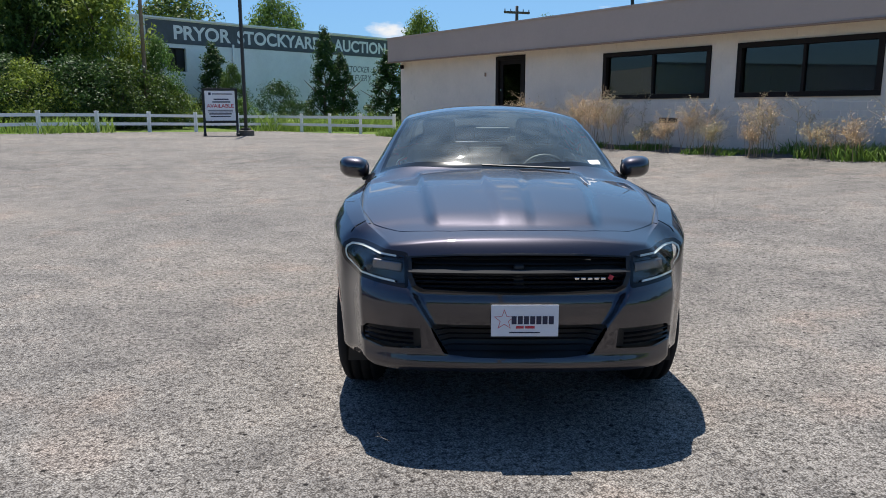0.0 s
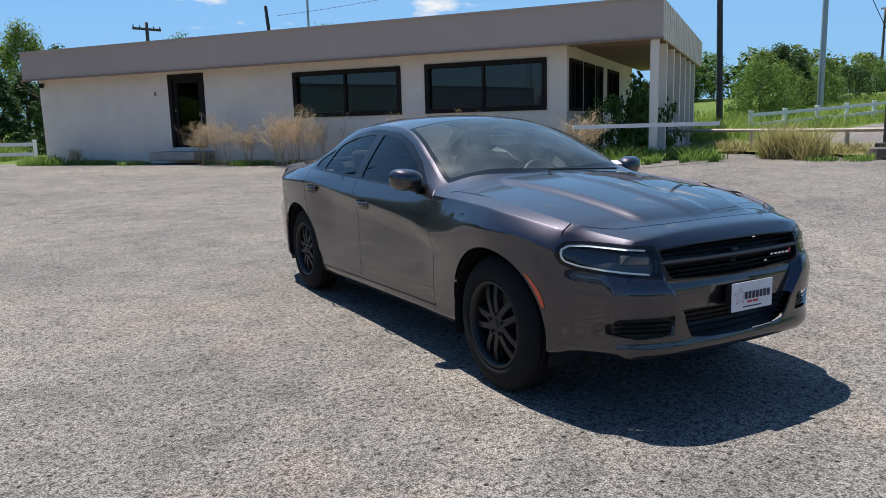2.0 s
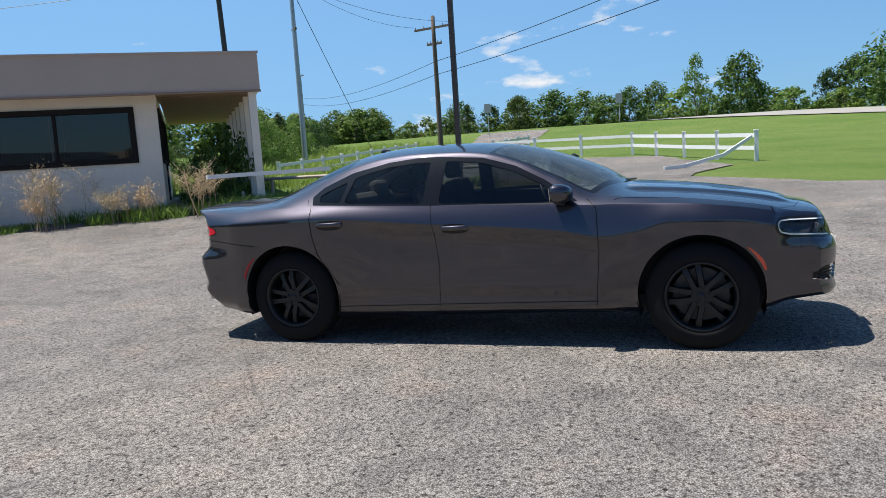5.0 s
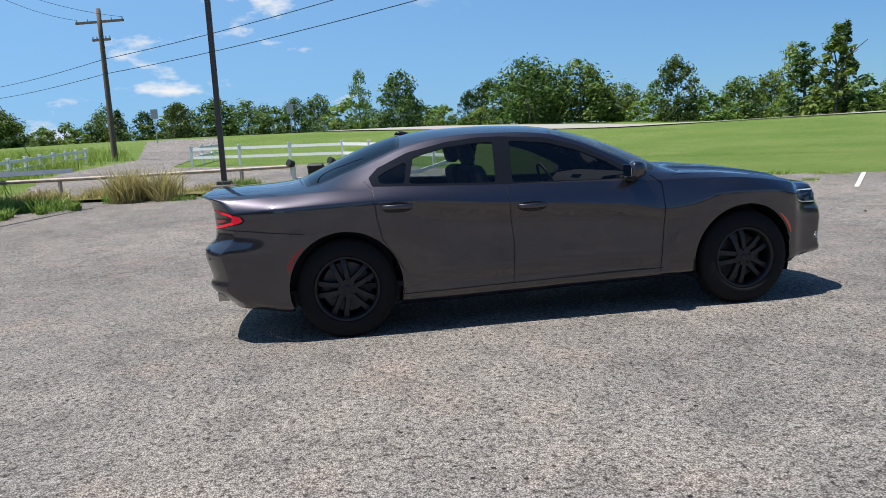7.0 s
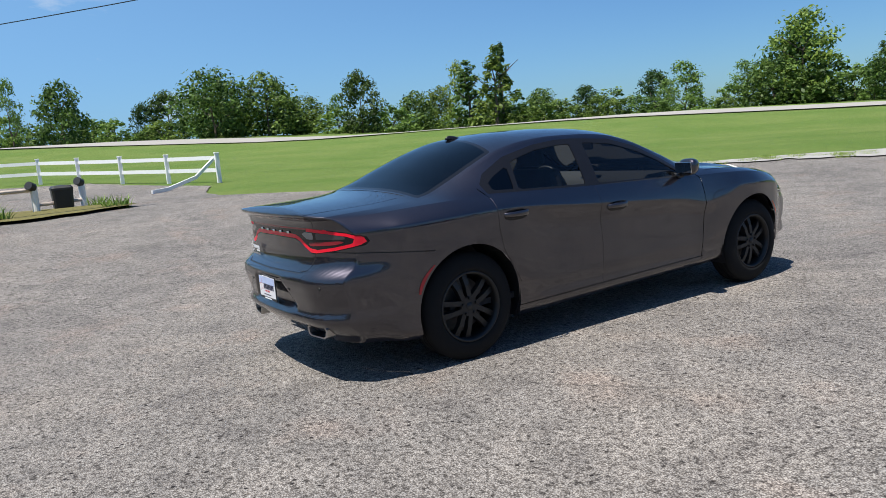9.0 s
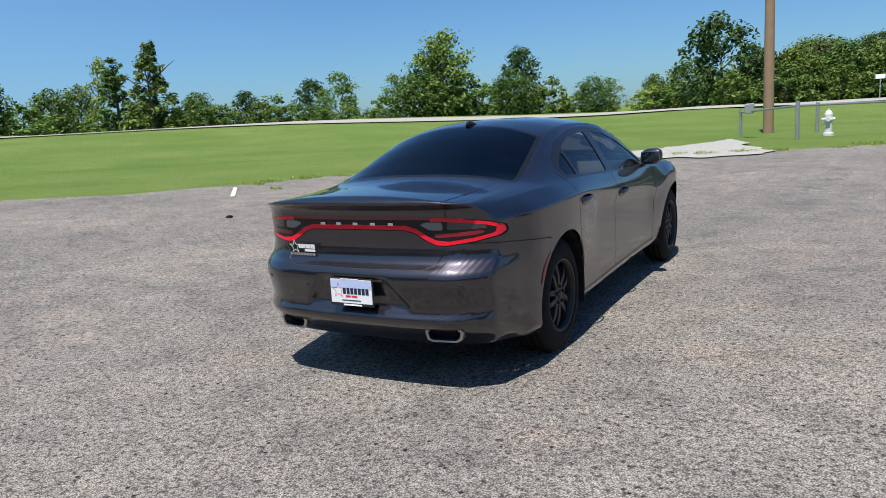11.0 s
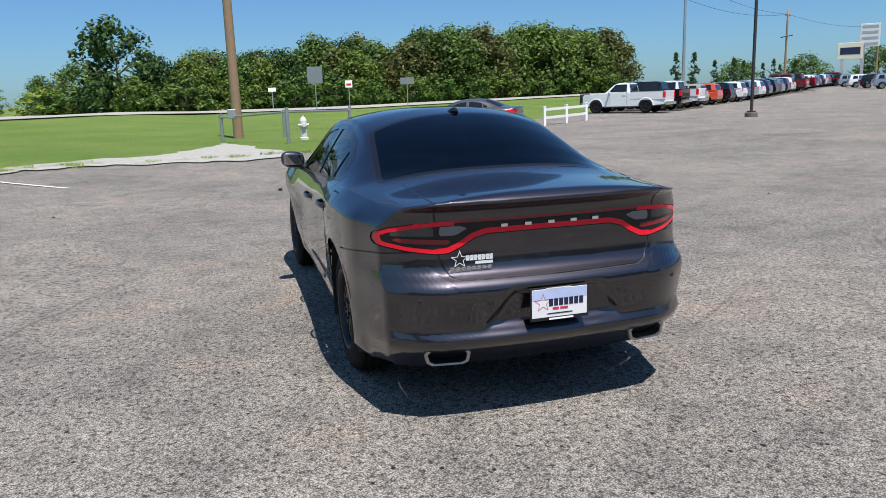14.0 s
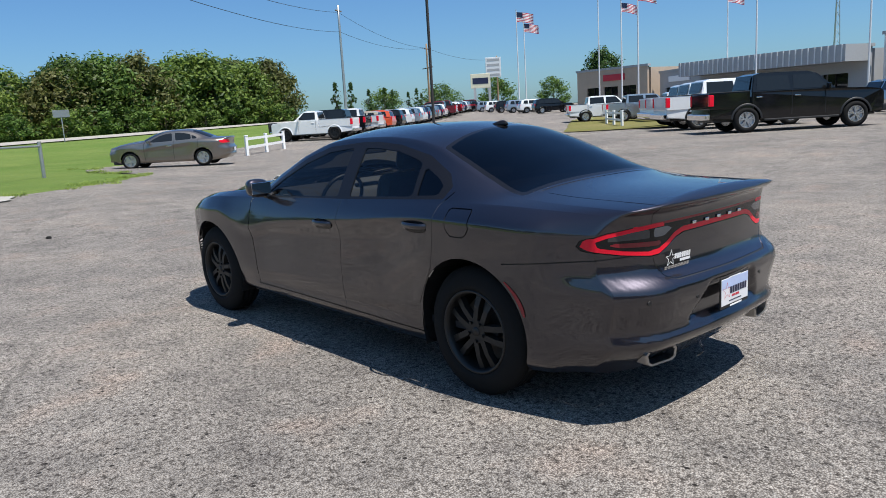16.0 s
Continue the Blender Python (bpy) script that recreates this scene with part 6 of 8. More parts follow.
# ---- hydrant, pipe rails, road signs ----
def hydrant():
    x, y = -1.46, -21.9
    h = thing("fire_hydrant", Matrix.Translation((x, y, ground_z(x, y))), "pale grey fire hydrant standing in the grass", "hydrant")
    PALE = plain("pale_hydrant_paint", (0.55, 0.55, 0.52), 0.5)
    V, F = lathe([(0.0, -0.1), (0.17, -0.1), (0.17, 0.05), (0.12, 0.07), (0.115, 0.45), (0.15, 0.47), (0.15, 0.52), (0.13, 0.55), (0.13, 0.66), (0.10, 0.74), (0.05, 0.79), (0.03, 0.80), (0.03, 0.85), (0.0, 0.85)], 20)
    piece("barrel", V, F, PALE, h, smooth=False)
    for a, r in ((90, 0.07), (0, 0.05), (180, 0.05)):
        d = Vector((math.cos(radians(a)), math.sin(radians(a)), 0))
        tube("nozzle", (d.x * 0.08, d.y * 0.08, 0.5), (d.x * 0.2, d.y * 0.2, 0.5), r, PALE, h, sides=12)


hydrant()


def pipe_rail():
    posts = [(1.38, -22.9, 1.0), (-0.7, -19.6, 1.15), (-1.0, -24.6, 1.05), (-3.27, -22.5, 1.15)]
    g = thing("pipe_rail", Matrix.Translation((-0.7, -19.6, ground_z(-0.7, -19.6))), "galvanised pipe rail guarding the hydrant", "railing")
    o = g.location
    tops = []
    for x, y, h in posts:
        z = ground_z(x, y) - o.z
        tube("post", (x - o.x, y - o.y, z - 0.2), (x - o.x, y - o.y, z + h), 0.06, GALV, g, sides=12)
        tops.append(Vector((x - o.x, y - o.y, z + h - 0.15)))
    for a, b in ((0, 1), (1, 3)):
        tube("rail", tops[a], tops[b], 0.035, GALV, g, sides=10)
    box("meter_box", (0.3, 0.16, 0.34), Matrix.Translation((1.0 - o.x, -22.2 - o.y, 0.98)), GALV, g, "grey meter box", 0.02)


pipe_rail()
SIGN_BACK = plain("bare_sign_back", (0.30, 0.31, 0.32), 0.4, 0.6)
SIGN_RED = plain("red_sign_paint", (0.5, 0.03, 0.03), 0.5)


def road_sign(x, y, h, w, ht, mat, label, turn=0):
    s = thing("road_sign", Matrix.Translation((x, y, ground_z(x, y))) @ pose(0, 0, 0, 0, 0, turn), label, "road sign", "road signs")
    box("post", (0.07, 0.05, h), Matrix.Translation((0, 0, h / 2 - 0.2)), GALV, s)
    box("blank", (w, 0.015, ht), Matrix.Translation((0, 0.04, h - ht / 2)), mat, s, "", 0.004)
    return s


road_sign(-6.5, -58.0, 3.6, 1.25, 1.35, SIGN_BACK, "grey back of a square road sign")
road_sign(-15.6, -63.0, 2.6, 1.3, 0.6, SIGN_BACK, "grey back of a wide road sign")
road_sign(-3.5, -66, 2.0, 0.7, 0.35, WHITE_PRINT, "small white road marker")
rs = road_sign(-11.5, -71, 2.6, 0.7, 0.7, WHITE_PRINT, "white and red wrong-way road sign")
box("red_disc", (0.5, 0.01, 0.22), Matrix.Translation((0, 0.055, 2.2)), SIGN_RED, rs, "red sign field", 0.004)
road_sign(74.6, 5.9, 3.0, 0.7, 1.0, SIGN_BACK, "grey back of a tall road sign", 80)
road_sign(64.3, 17.3, 3.0, 0.65, 0.85, SIGN_BACK, "grey back of a large road sign", 80)


# ---- gate with bin on the island ----
def pipe_gate():
    g = thing("pipe_gate", Matrix.Translation((14.3, 2.7, ground_z(14.3, 2.7))), "rusty white pipe gate on two posts", "gate")
    o = g.location
    RUSTY = plain("rusty_white_pipe", (0.46, 0.38, 0.32), 0.75, vary=0.35, scale=7)
    for x, y in ((14.3, 2.7), (15.0, 1.62)):
        tube("post", (x - o.x, y - o.y, -0.2), (x - o.x, y - o.y, 0.62), 0.075, WHITE_PAINT, g, sides=12)
        tube("post_cap", (x - o.x, y - o.y, 0.6), (x - o.x - 0.1, y - o.y + 0.1, 0.66), 0.10, BLACK_PLASTIC, g, sides=10)
    rail = [(14.3, 2.75), (13.6, 7.0), (13.3, 11.5)]
    for (ax, ay), (bx, by) in zip(rail, rail[1:]):
        za, zb = ground_z(ax, ay) - o.z, ground_z(bx, by) - o.z
        tube("long_pipe", (ax - o.x, ay - o.y, za + 0.55), (bx - o.x, by - o.y, zb + 0.55), 0.045, RUSTY, g, sides=10)
        for t in (0.3, 0.75):
            px, py = ax + (bx - ax) * t, ay + (by - ay) * t
            zp = ground_z(px, py) - o.z
            tube("short_post", (px - o.x, py - o.y, zp - 0.1), (px - o.x, py - o.y, zp + 0.52), 0.05, RUSTY, g, sides=8)
    tube("low_pipe", (14.35 - o.x, 2.7 - o.y, 0.2), (15.0 - o.x, 1.62 - o.y, 0.2), 0.04, RUSTY, g, sides=8)
    b = thing("trash_bin", Matrix.Translation((14.68, 2.1, ground_z(14.68, 2.1))) @ Matrix.Scale(0.86, 4), "dark plastic bin beside the gate", "bin")
    V, F = [], []
    prof = [(0.20, 0.0), (0.235, 0.05), (0.26, 0.55), (0.27, 0.56), (0.27, 0.62), (0.22, 0.68), (0.0, 0.70)]
    for r, z in prof:
        for sx, sy in ((-1, -0.8), (-0.8, -1), (0.8, -1), (1, -0.8), (1, 0.8), (0.8, 1), (-0.8, 1), (-1, 0.8)):
            V.append((r * sx, r * sy, z))
    for j in range(len(prof) - 1):
        for i in range(8):
            F.append((j * 8 + i, j * 8 + (i + 1) % 8, (j + 1) * 8 + (i + 1) % 8, (j + 1) * 8 + i))
    piece("bin_body", V, F, BLACK_PLASTIC, b)


pipe_gate()


# ---- trees and weeds ----
def crown_mesh(name, rng, height, width, clumps, leaves, size, cone=0.0, base=0.15):
    """Leaf quads in clumps, in an uneven crown that stands on z = base * height."""
    V, F = [], []
    fine = size < 0.1
    for c in range(clumps):
        u = rng.random()
        zz = base + (1 - base) * (u ** (0.95 if not cone else 1.2))
        k = (zz - base) / (1 - base)
        prof = (1 - k) ** 0.8 * 1.05 + 0.05 if cone else math.sin(math.pi * min(1, 0.22 + 0.78 * k) ** 0.95) ** 0.55
        a = rng.random() * 2 * math.pi
        rad = width / 2 * prof * (0.25 + 0.75 * math.sqrt(rng.random())) * (0.8 + 0.4 * rng.random())
        cx, cy, cz = rad * math.cos(a), rad * math.sin(a), zz * height
        cr = (0.10 + 0.12 * rng.random()) * min(width, height) * (0.7 if cone else 1.0)
        for _ in range(leaves):
            d = Vector((rng.gauss(0, 1), rng.gauss(0, 1), rng.gauss(0, 0.8)))
            d = d.normalized() * cr * rng.random() ** 0.4
            p = Vector((cx, cy, cz)) + d
            if p.z < 0.02 * height:
                continue
            n = (d.normalized() + Vector((rng.gauss(0, 0.6), rng.gauss(0, 0.6), 0.5 + rng.gauss(0, 0.5)))).normalized()
            t = n.orthogonal().normalized()
            t = Matrix.Rotation(rng.random() * 6.28, 3, n) @ t
            b = n.cross(t)
            s = size * (0.75 + 0.95 * rng.random())
            k0 = len(V)
            if fine:
                V += [p - t * s, p + t * s * 0.9 + b * s * 0.2, p + b * s * 0.9]
                F.append((k0, k0 + 1, k0 + 2))
            else:
                V += [p - t * s - b * s * 0.15, p + b * s * 0.5, p + t * s + b * s * 0.1, p - b * s * 0.5]
                F.append((k0, k0 + 1, k0 + 2, k0 + 3))
    return mesh_of(name, V, F)


def trunk_mesh(name, rng, height, r, limbs):
    bm = bmesh.new()
    pts = [Vector((0, 0, -0.3))]
    for k in range(1, 6):
        pts.append(Vector((rng.gauss(0, 0.03) * height * k / 5, rng.gauss(0, 0.03) * height * k / 5, height * 0.72 * k / 5)))
    for k in range(5):
        add_tube(bm, pts[k], pts[k + 1], r * (1 - 0.16 * k), r * (1 - 0.16 * (k + 1)), 7)
    for _ in range(limbs):
        k = rng.randint(1, 4)
        a = rng.random() * 6.28
        q = pts[k] + Vector((math.cos(a), math.sin(a), 0.9)) * height * (0.16 + 0.14 * rng.random())
        add_tube(bm, pts[k], q, r * 0.45, r * 0.12, 5)
    me = bpy.data.meshes.new(name)
    bm.to_mesh(me)
    bm.free()
    return me


rng = random.Random(7)
KINDS = {}
for key, h, w, cl, lv, size, cone, mat, label in (
        ("broad", 7.0, 6.5, 84, 42, 0.18, 0, LEAF, "broad green deciduous tree across the grass"), ("broad2", 7.0, 5.5, 76, 42, 0.17, 0, LEAF_DARK, "dark green dense deciduous tree"), ("broad3", 7.0, 7.5, 96, 42, 0.18, 0, LEAF, "wide green spreading deciduous tree"),
        ("airy", 7.0, 5.0, 52, 34, 0.14, 0, LEAF_LIGHT, "light green airy young tree"), ("cone", 6.0, 2.6, 60, 34, 0.11, 1, LEAF_DARK, "dark conical cedar tree"), ("cone2", 6.0, 3.0, 62, 34, 0.12, 1, LEAF, "green conical leafy tree"),
        ("shrub", 2.4, 3.4, 38, 34, 0.11, 0, LEAF, "rounded green leafy shrub"), ("shrub2", 2.2, 3.0, 34, 34, 0.10, 0, LEAF_LIGHT, "light green leafy shrub"),
        ("wood", 7.0, 6.8, 110, 46, 0.17, 0, LEAF, "tall green tree of the dense wood"), ("wood2", 7.0, 6.2, 104, 46, 0.16, 0, LEAF_DARK, "dark green tree of the dense wood"), ("wood3", 7.0, 6.6, 106, 46, 0.17, 0, LEAF_OLIVE, "olive-brown green tree of the dense wood"),
        ("thick", 7.0, 4.8, 150, 80, 0.095, 0, LEAF_LIGHT, "sunlit green tree of the thicket"), ("thick2", 7.0, 4.6, 150, 80, 0.095, 0, LEAF, "green tree of the thicket"), ("spire", 6.0, 2.8, 130, 70, 0.075, 1, LEAF_DARK, "dark green pointed young tree"),
        ("bush", 2.4, 3.2, 90, 70, 0.045, 0, LEAF_LIGHT, "sunlit green leafy bush"), ("bush2", 2.4, 3.2, 90, 70, 0.05, 0, LEAF_DARK, "green leafy bush among weeds")):
    KINDS[key] = (h, crown_mesh("crown_" + key, rng, h, w, cl, lv, size, cone, 0.02), trunk_mesh("trunk_" + key, rng, h, 0.13 if h > 3 else 0.05, 7), mat, label)
for key in KINDS:
    KINDS[key][1].materials.append(KINDS[key][3])
    KINDS[key][2].materials.append(BARK)


def tree(key, x, y, height, group="", turn=None, wide=1.0, lift=0.0):
    h, crown, trunk, mat, label = KINDS[key]
    s = height / h
    t = thing("tree" if key[:5] not in ("shrub", "bush", "bush2") else "shrub", Matrix.Translation((x, y, ground_z(x, y) + lift - 0.05)) @ pose(0, 0, 0, 0, 0, rng.random() * 360 if turn is None else turn), label, "tree" if key[:5] not in ("shrub", "bush", "bush2") else "shrub", group)
    for nm, me in (("trunk", trunk), ("crown", crown)):
        o = new(nm, me)
        o.parent = t
        o.scale = (s * wide, s * wide, s)
    return t


# single trees across the highway
for key, x, y, h, w in (("airy", 41.5, -73.5, 9.6, 1.15), ("broad", 43.5, -75.5, 8.4, 1.0), ("broad2", 33.7, -78.7, 7.4, 0.95), ("broad2", 59, -70, 5.2, 1.1), ("cone", 55.3, -73.2, 4.6, 1.2), ("cone2", 64.8, -46, 7.5, 1.5), ("airy", 67.5, -46.3, 7.6, 0.6),
                        ("broad2", 11.3, -81, 9.2, 1.15), ("airy", 81.8, -1.7, 6.6, 0.6), ("broad", 81.5, -6.3, 6.2, 0.85), ("broad3", 75, -20, 6.8, 1.1), ("broad", 74, -25.5, 6.4, 1.1), ("broad2", 69.6, -34.7, 6.4, 0.9),
                        ("cone2", 58.7, -45.2, 8.2, 1.3), ("cone", 60.5, -47.5, 8.8, 0.7), ("broad2", 96.9, 21.6, 4.6, 1.0), ("cone", 100, 30, 4.4, 1.4)):
    tree(key, x, y, h, "trees across the highway", wide=w)
# the far hedge of trees behind the highway
line = [(112, 74), (108, 40), (94, 8), (76, -26), (52, -60), (24, -80), (4, -86)]
for (ax, ay), (bx, by) in zip(line, line[1:]):
    n = int(math.hypot(bx - ax, by - ay) / 3.6)
    for i in range(n):
        t = (i + rng.random() * 0.8) / n
        key = rng.choice(("broad", "broad2", "broad3", "shrub", "shrub2", "airy", "shrub"))
        o = rng.random() * 9 + 2
        x, y = ax + (bx - ax) * t, ay + (by - ay) * t
        r = math.hypot(x, y)
        tree(key, x + x / r * o, y + y / r * o, (2.2 if "shrub" in key else 3.9) + 2.0 * rng.random(), "trees across the highway", wide=0.9 + 0.5 * rng.random())
for (ax, ay), (bx, by) in zip(line, line[1:]):
    n = int(math.hypot(bx - ax, by - ay) / 2.8)
    for i in range(n):
        t = (i + rng.random()) / n
        x, y = ax + (bx - ax) * t, ay + (by - ay) * t
        r = math.hypot(x, y)
        o = 0.5 + 3.5 * rng.random()
        tree(rng.choice(("shrub", "shrub2", "shrub")), x + x / r * o, y + y / r * o, 1.3 + 1.5 * rng.random(), "undergrowth across the highway", wide=1.3 + 0.5 * rng.random())
# the tall wood behind the highway
line = [(9, -78), (-6, -84), (-24, -90), (-42, -94), (-58, -98)]
for row in range(3):
    for seg, ((ax, ay), (bx, by)) in enumerate(zip(line, line[1:])):
        n = int(math.hypot(bx - ax, by - ay) / 4.0)
        for i in range(n):
            t = (i + rng.random()) / n
            key = rng.choice(("wood", "wood2", "wood3", "wood", "wood2"))
            tree(key, ax + (bx - ax) * t + rng.random() * 2 - row * 2, ay + (by - ay) * t - row * 5.0 - rng.random() * 2, (6.6 + 1.8 * rng.random() + 0.5 * row) * (0.80, 0.98, 1.12, 1.16)[seg], "tall wood along the highway", wide=1.0 + 0.25 * rng.random())
for k in range(14):
    tree("shrub", 8 - 5 * k + rng.random() * 2, -75 - 1.55 * k, 2.6 + rng.random(), "tall wood along the highway", wide=1.3)
for k in range(9):
    tree("cone", -70 - 9 * k, -104 - 7 * k + rng.random() * 3, 5.0 + 2 * rng.random(), "far cedars", wide=0.9)
for k in range(16):
    tree(rng.choice(("broad", "broad3")), -150 - 14 * k, -190 + 12 * k, 7 + 3 * rng.random(), "far trees", wide=1.3)
tree("broad2", -96, -66, 8.5, "far trees")
tree("broad2", -99, -68, 8.0, "far trees")
# thicket behind the fence and against the warehouse
for k in range(15):
    t = k / 14
    x, y = -19.6 - 16 * t + rng.random() * 2, 34.0 - 11.5 * t + rng.random() * 2.5
    tree(rng.choice(("thick2", "spire", "thick2", "thick", "thick2")), x, y, 7.0 + 2.4 * rng.random(), "thicket behind the fence", wide=0.85)
for k in range(16):
    t = k / 15
    tree(rng.choice(("bush2", "bush2", "bush")), -15.5 - 17 * t + rng.random(), 32.2 - 12.0 * t + rng.random() * 1.5, 2.4 + 1.2 * rng.random(), "thicket behind the fence", wide=1.0)
for key, x, y, h, w in (("spire", -13.6, 38.0, 4.6, 1.2), ("thick2", -12.2, 36.8, 3.4, 0.7), ("spire", -7.3, 38.5, 5.6, 0.95), ("spire", -6.4, 38.9, 4.2, 1.1), ("spire", -4.0, 42.4, 4.6, 1.5), ("spire", -2.6, 43.4, 4.4, 1.4), ("bush2", -10.0, 38.2, 2.6, 0.8), ("bush2", -8.8, 36.5, 1.6, 0.9),
                        ("thick", -15.3, 34.4, 4.4, 0.75), ("bush", -11.5, 36.0, 1.6, 1.0), ("bush", -14.2, 34.0, 1.8, 1.0), ("spire", -1.2, 36.5, 5.2, 1.2), ("thick2", -22, 56, 10.5, 1.1), ("thick", -30, 48, 10, 1.0), ("thick", -14.5, 58, 9.4, 0.9), ("thick", -2.5, 60, 8.6, 0.7), ("thick", 16, 46, 7.2, 0.9), ("thick", 6, 44, 6.4, 0.6)):
    tree(key, x, y, h, "trees round the warehouse", wide=w)
# bushes in the field east of the office
for key, x, y, h, w in (("bush", 30.4, 21.4, 4.2, 0.8), ("thick", 32.0, 22.6, 5.0, 0.9), ("bush", 34.4, 23.0, 4.0, 0.8), ("spire", 38.0, 24.6, 4.8, 1.2), ("bush", 40.5, 25.0, 3.8, 0.9), ("thick", 44, 27.0, 4.4, 1.0), ("bush2", 47, 27.2, 3.6, 1.0), ("thick2", 23.5, 22.5, 3.2, 0.9), ("bush2", 26, 23.5, 2.6, 1.0), ("bush", 21, 20.5, 1.8, 1.0)):
    tree(key, x, y, h * 0.72, "bushes in the field", wide=w)
for k in range(26):
    t = k / 25
    tree(rng.choice(("shrub", "broad", "airy", "broad2")), 50 + 45 * t + rng.random() * 4, 42 - 4 * t + rng.random() * 8, 2.6 + 2.2 * rng.random(), "bushes in the field", wide=1.2)


def blades(name, spots, height, width, count, mat, label, category, seed, lean=0.5):
    """Tufts of thin grass blades, joined."""
    r = random.Random(seed)
    V, F = [], []
    for x, y, rad, hk in spots:
        for _ in range(count):
            a, d = r.random() * 6.28, rad * math.sqrt(r.random())
            px, py = x + d * math.cos(a), y + d * math.sin(a)
            z = ground_z(px, py)
            h = height * hk * (0.5 + 0.7 * r.random())
            b = r.random() * 6.28
            w = width * (0.6 + 0.8 * r.random())
            tx, ty = math.cos(b), math.sin(b)
            lx, ly = r.gauss(0, lean) * h, r.gauss(0, lean) * h
            k = len(V)
            V += [(px - tx * w, py - ty * w, z), (px + tx * w, py + ty * w, z), (px + tx * w * 0.7 + lx * 0.4, py + ty * w * 0.7 + ly * 0.4, z + h * 0.6), (px - tx * w * 0.7 + lx * 0.4, py - ty * w * 0.7 + ly * 0.4, z + h * 0.6), (px + lx, py + ly, z + h)]
            F += [(k, k + 1, k + 2, k + 3), (k + 3, k + 2, k + 4)]
    return tagged(piece(name, V, F, mat), label, category, kind="stuff")


def at_wall(s, off):
    p = BA + BD * s + BN * off
    return p.x, p.y


r2 = random.Random(3)
spots = []
for k in range(70):
    s = -11 + 22.5 * r2.random()
    if -5.6 < s < -3.0:
        continue
    dense = 0.85 if s > 6 or s < -8.5 else 0.42
    x, y = at_wall(s, 0.4 + 0.95 * r2.random())
    spots.append((x, y, 0.35, dense * (0.6 + 0.6 * r2.random())))
for k in range(26):
    s = 8 + 4.5 * r2.random()
    x, y = at_wall(s, 0.6 + 0.9 * r2.random())
    spots.append((x, y, 0.4, 0.45 + 0.4 * r2.random()))
blades("wall_weeds", spots, 0.4, 0.012, 110, GRASS_TALL, "bright green weeds along the office wall", "weeds", 5)
spots = [(12.6 + 2.4 * r2.random(), 3.4 + 6.5 * r2.random(), 0.4, 0.25 + 0.35 * r2.random()) for k in range(26)] + [(11.75 + 0.5 * r2.random(), 5.4 + 1.5 * r2.random(), 0.3, 0.9 + 0.5 * r2.random()) for k in range(9)]
DRY_BLADE = leaf_material("dry_grass_blades", (0.20, 0.19, 0.07), (0.38, 0.34, 0.15), 0.2)
blades("island_dry_grass", spots, 0.6, 0.012, 120, DRY_BLADE, "dry yellow grass tufts on the island", "grass", 6)
spots = [(11.4 + 1.2 * r2.random(), 3.2 + 7.2 * r2.random(), 0.3, 0.15 + 0.35 * r2.random()) for k in range(12)] + [(12.7 + 0.5 * r2.random(), 3.5 + 0.7 * r2.random(), 0.25, 0.6) for k in range(4)] + [(9.0 + 0.35 * k, 9.3 - 1.0 * (k % 3) * 0.2 - 0.35 * k, 0.12, 0.35) for k in range(6)] + [(13.2, 1.2, 0.3, 0.5), (14.4, 1.4, 0.3, 0.5)]
blades("island_green_weeds", spots, 0.55, 0.014, 90, GRASS_TALL, "green weeds on the island and in cracks", "weeds", 8)
spots = [(18 + 36 * r2.random(), 12.5 + 18 * r2.random(), 1.6, 0.6 + 0.7 * r2.random()) for k in range(150)]
spots = [s for s in spots if poly_sdf(s[0], s[1], LOT) > 1.2]
blades("field_weeds", spots, 0.6, 0.016, 170, GRASS_TALL, "tall green weeds in the field beyond the office", "weeds", 9)
spots = []
for k in range(70):
    t = r2.random()
    i = r2.randint(0, 9)
    edge = LOT[11:26]
    (ax, ay), (bx, by) = edge[i], edge[i + 1]
    spots.append((ax + (bx - ax) * t + r2.gauss(0, 0.2), ay + (by - ay) * t + r2.gauss(0, 0.2), 0.25, 0.3 + 0.5 * r2.random()))
spots += [(8.3, -6.1, 0.14, 0.4), (7.7, -7.9, 0.16, 0.45), (6.7, -9.7, 0.22, 0.6)]
blades("edge_grass", spots, 0.13, 0.007, 90, GRASS_TALL, "grass tufts along the edge of the lot", "grass", 10)
spots = [(-14.5 - 14 * r2.random(), 30.5 - 12 * r2.random(), 0.8, 0.5 + 0.5 * r2.random()) for k in range(30)] + [(-3.5 - 6 * r2.random(), 33 + 3 * r2.random(), 0.8, 0.6 + 0.6 * r2.random()) for k in range(30)]
blades("fence_weeds", spots, 0.8, 0.025, 70, GRASS_TALL, "tall weeds behind the white fence", "weeds", 11)


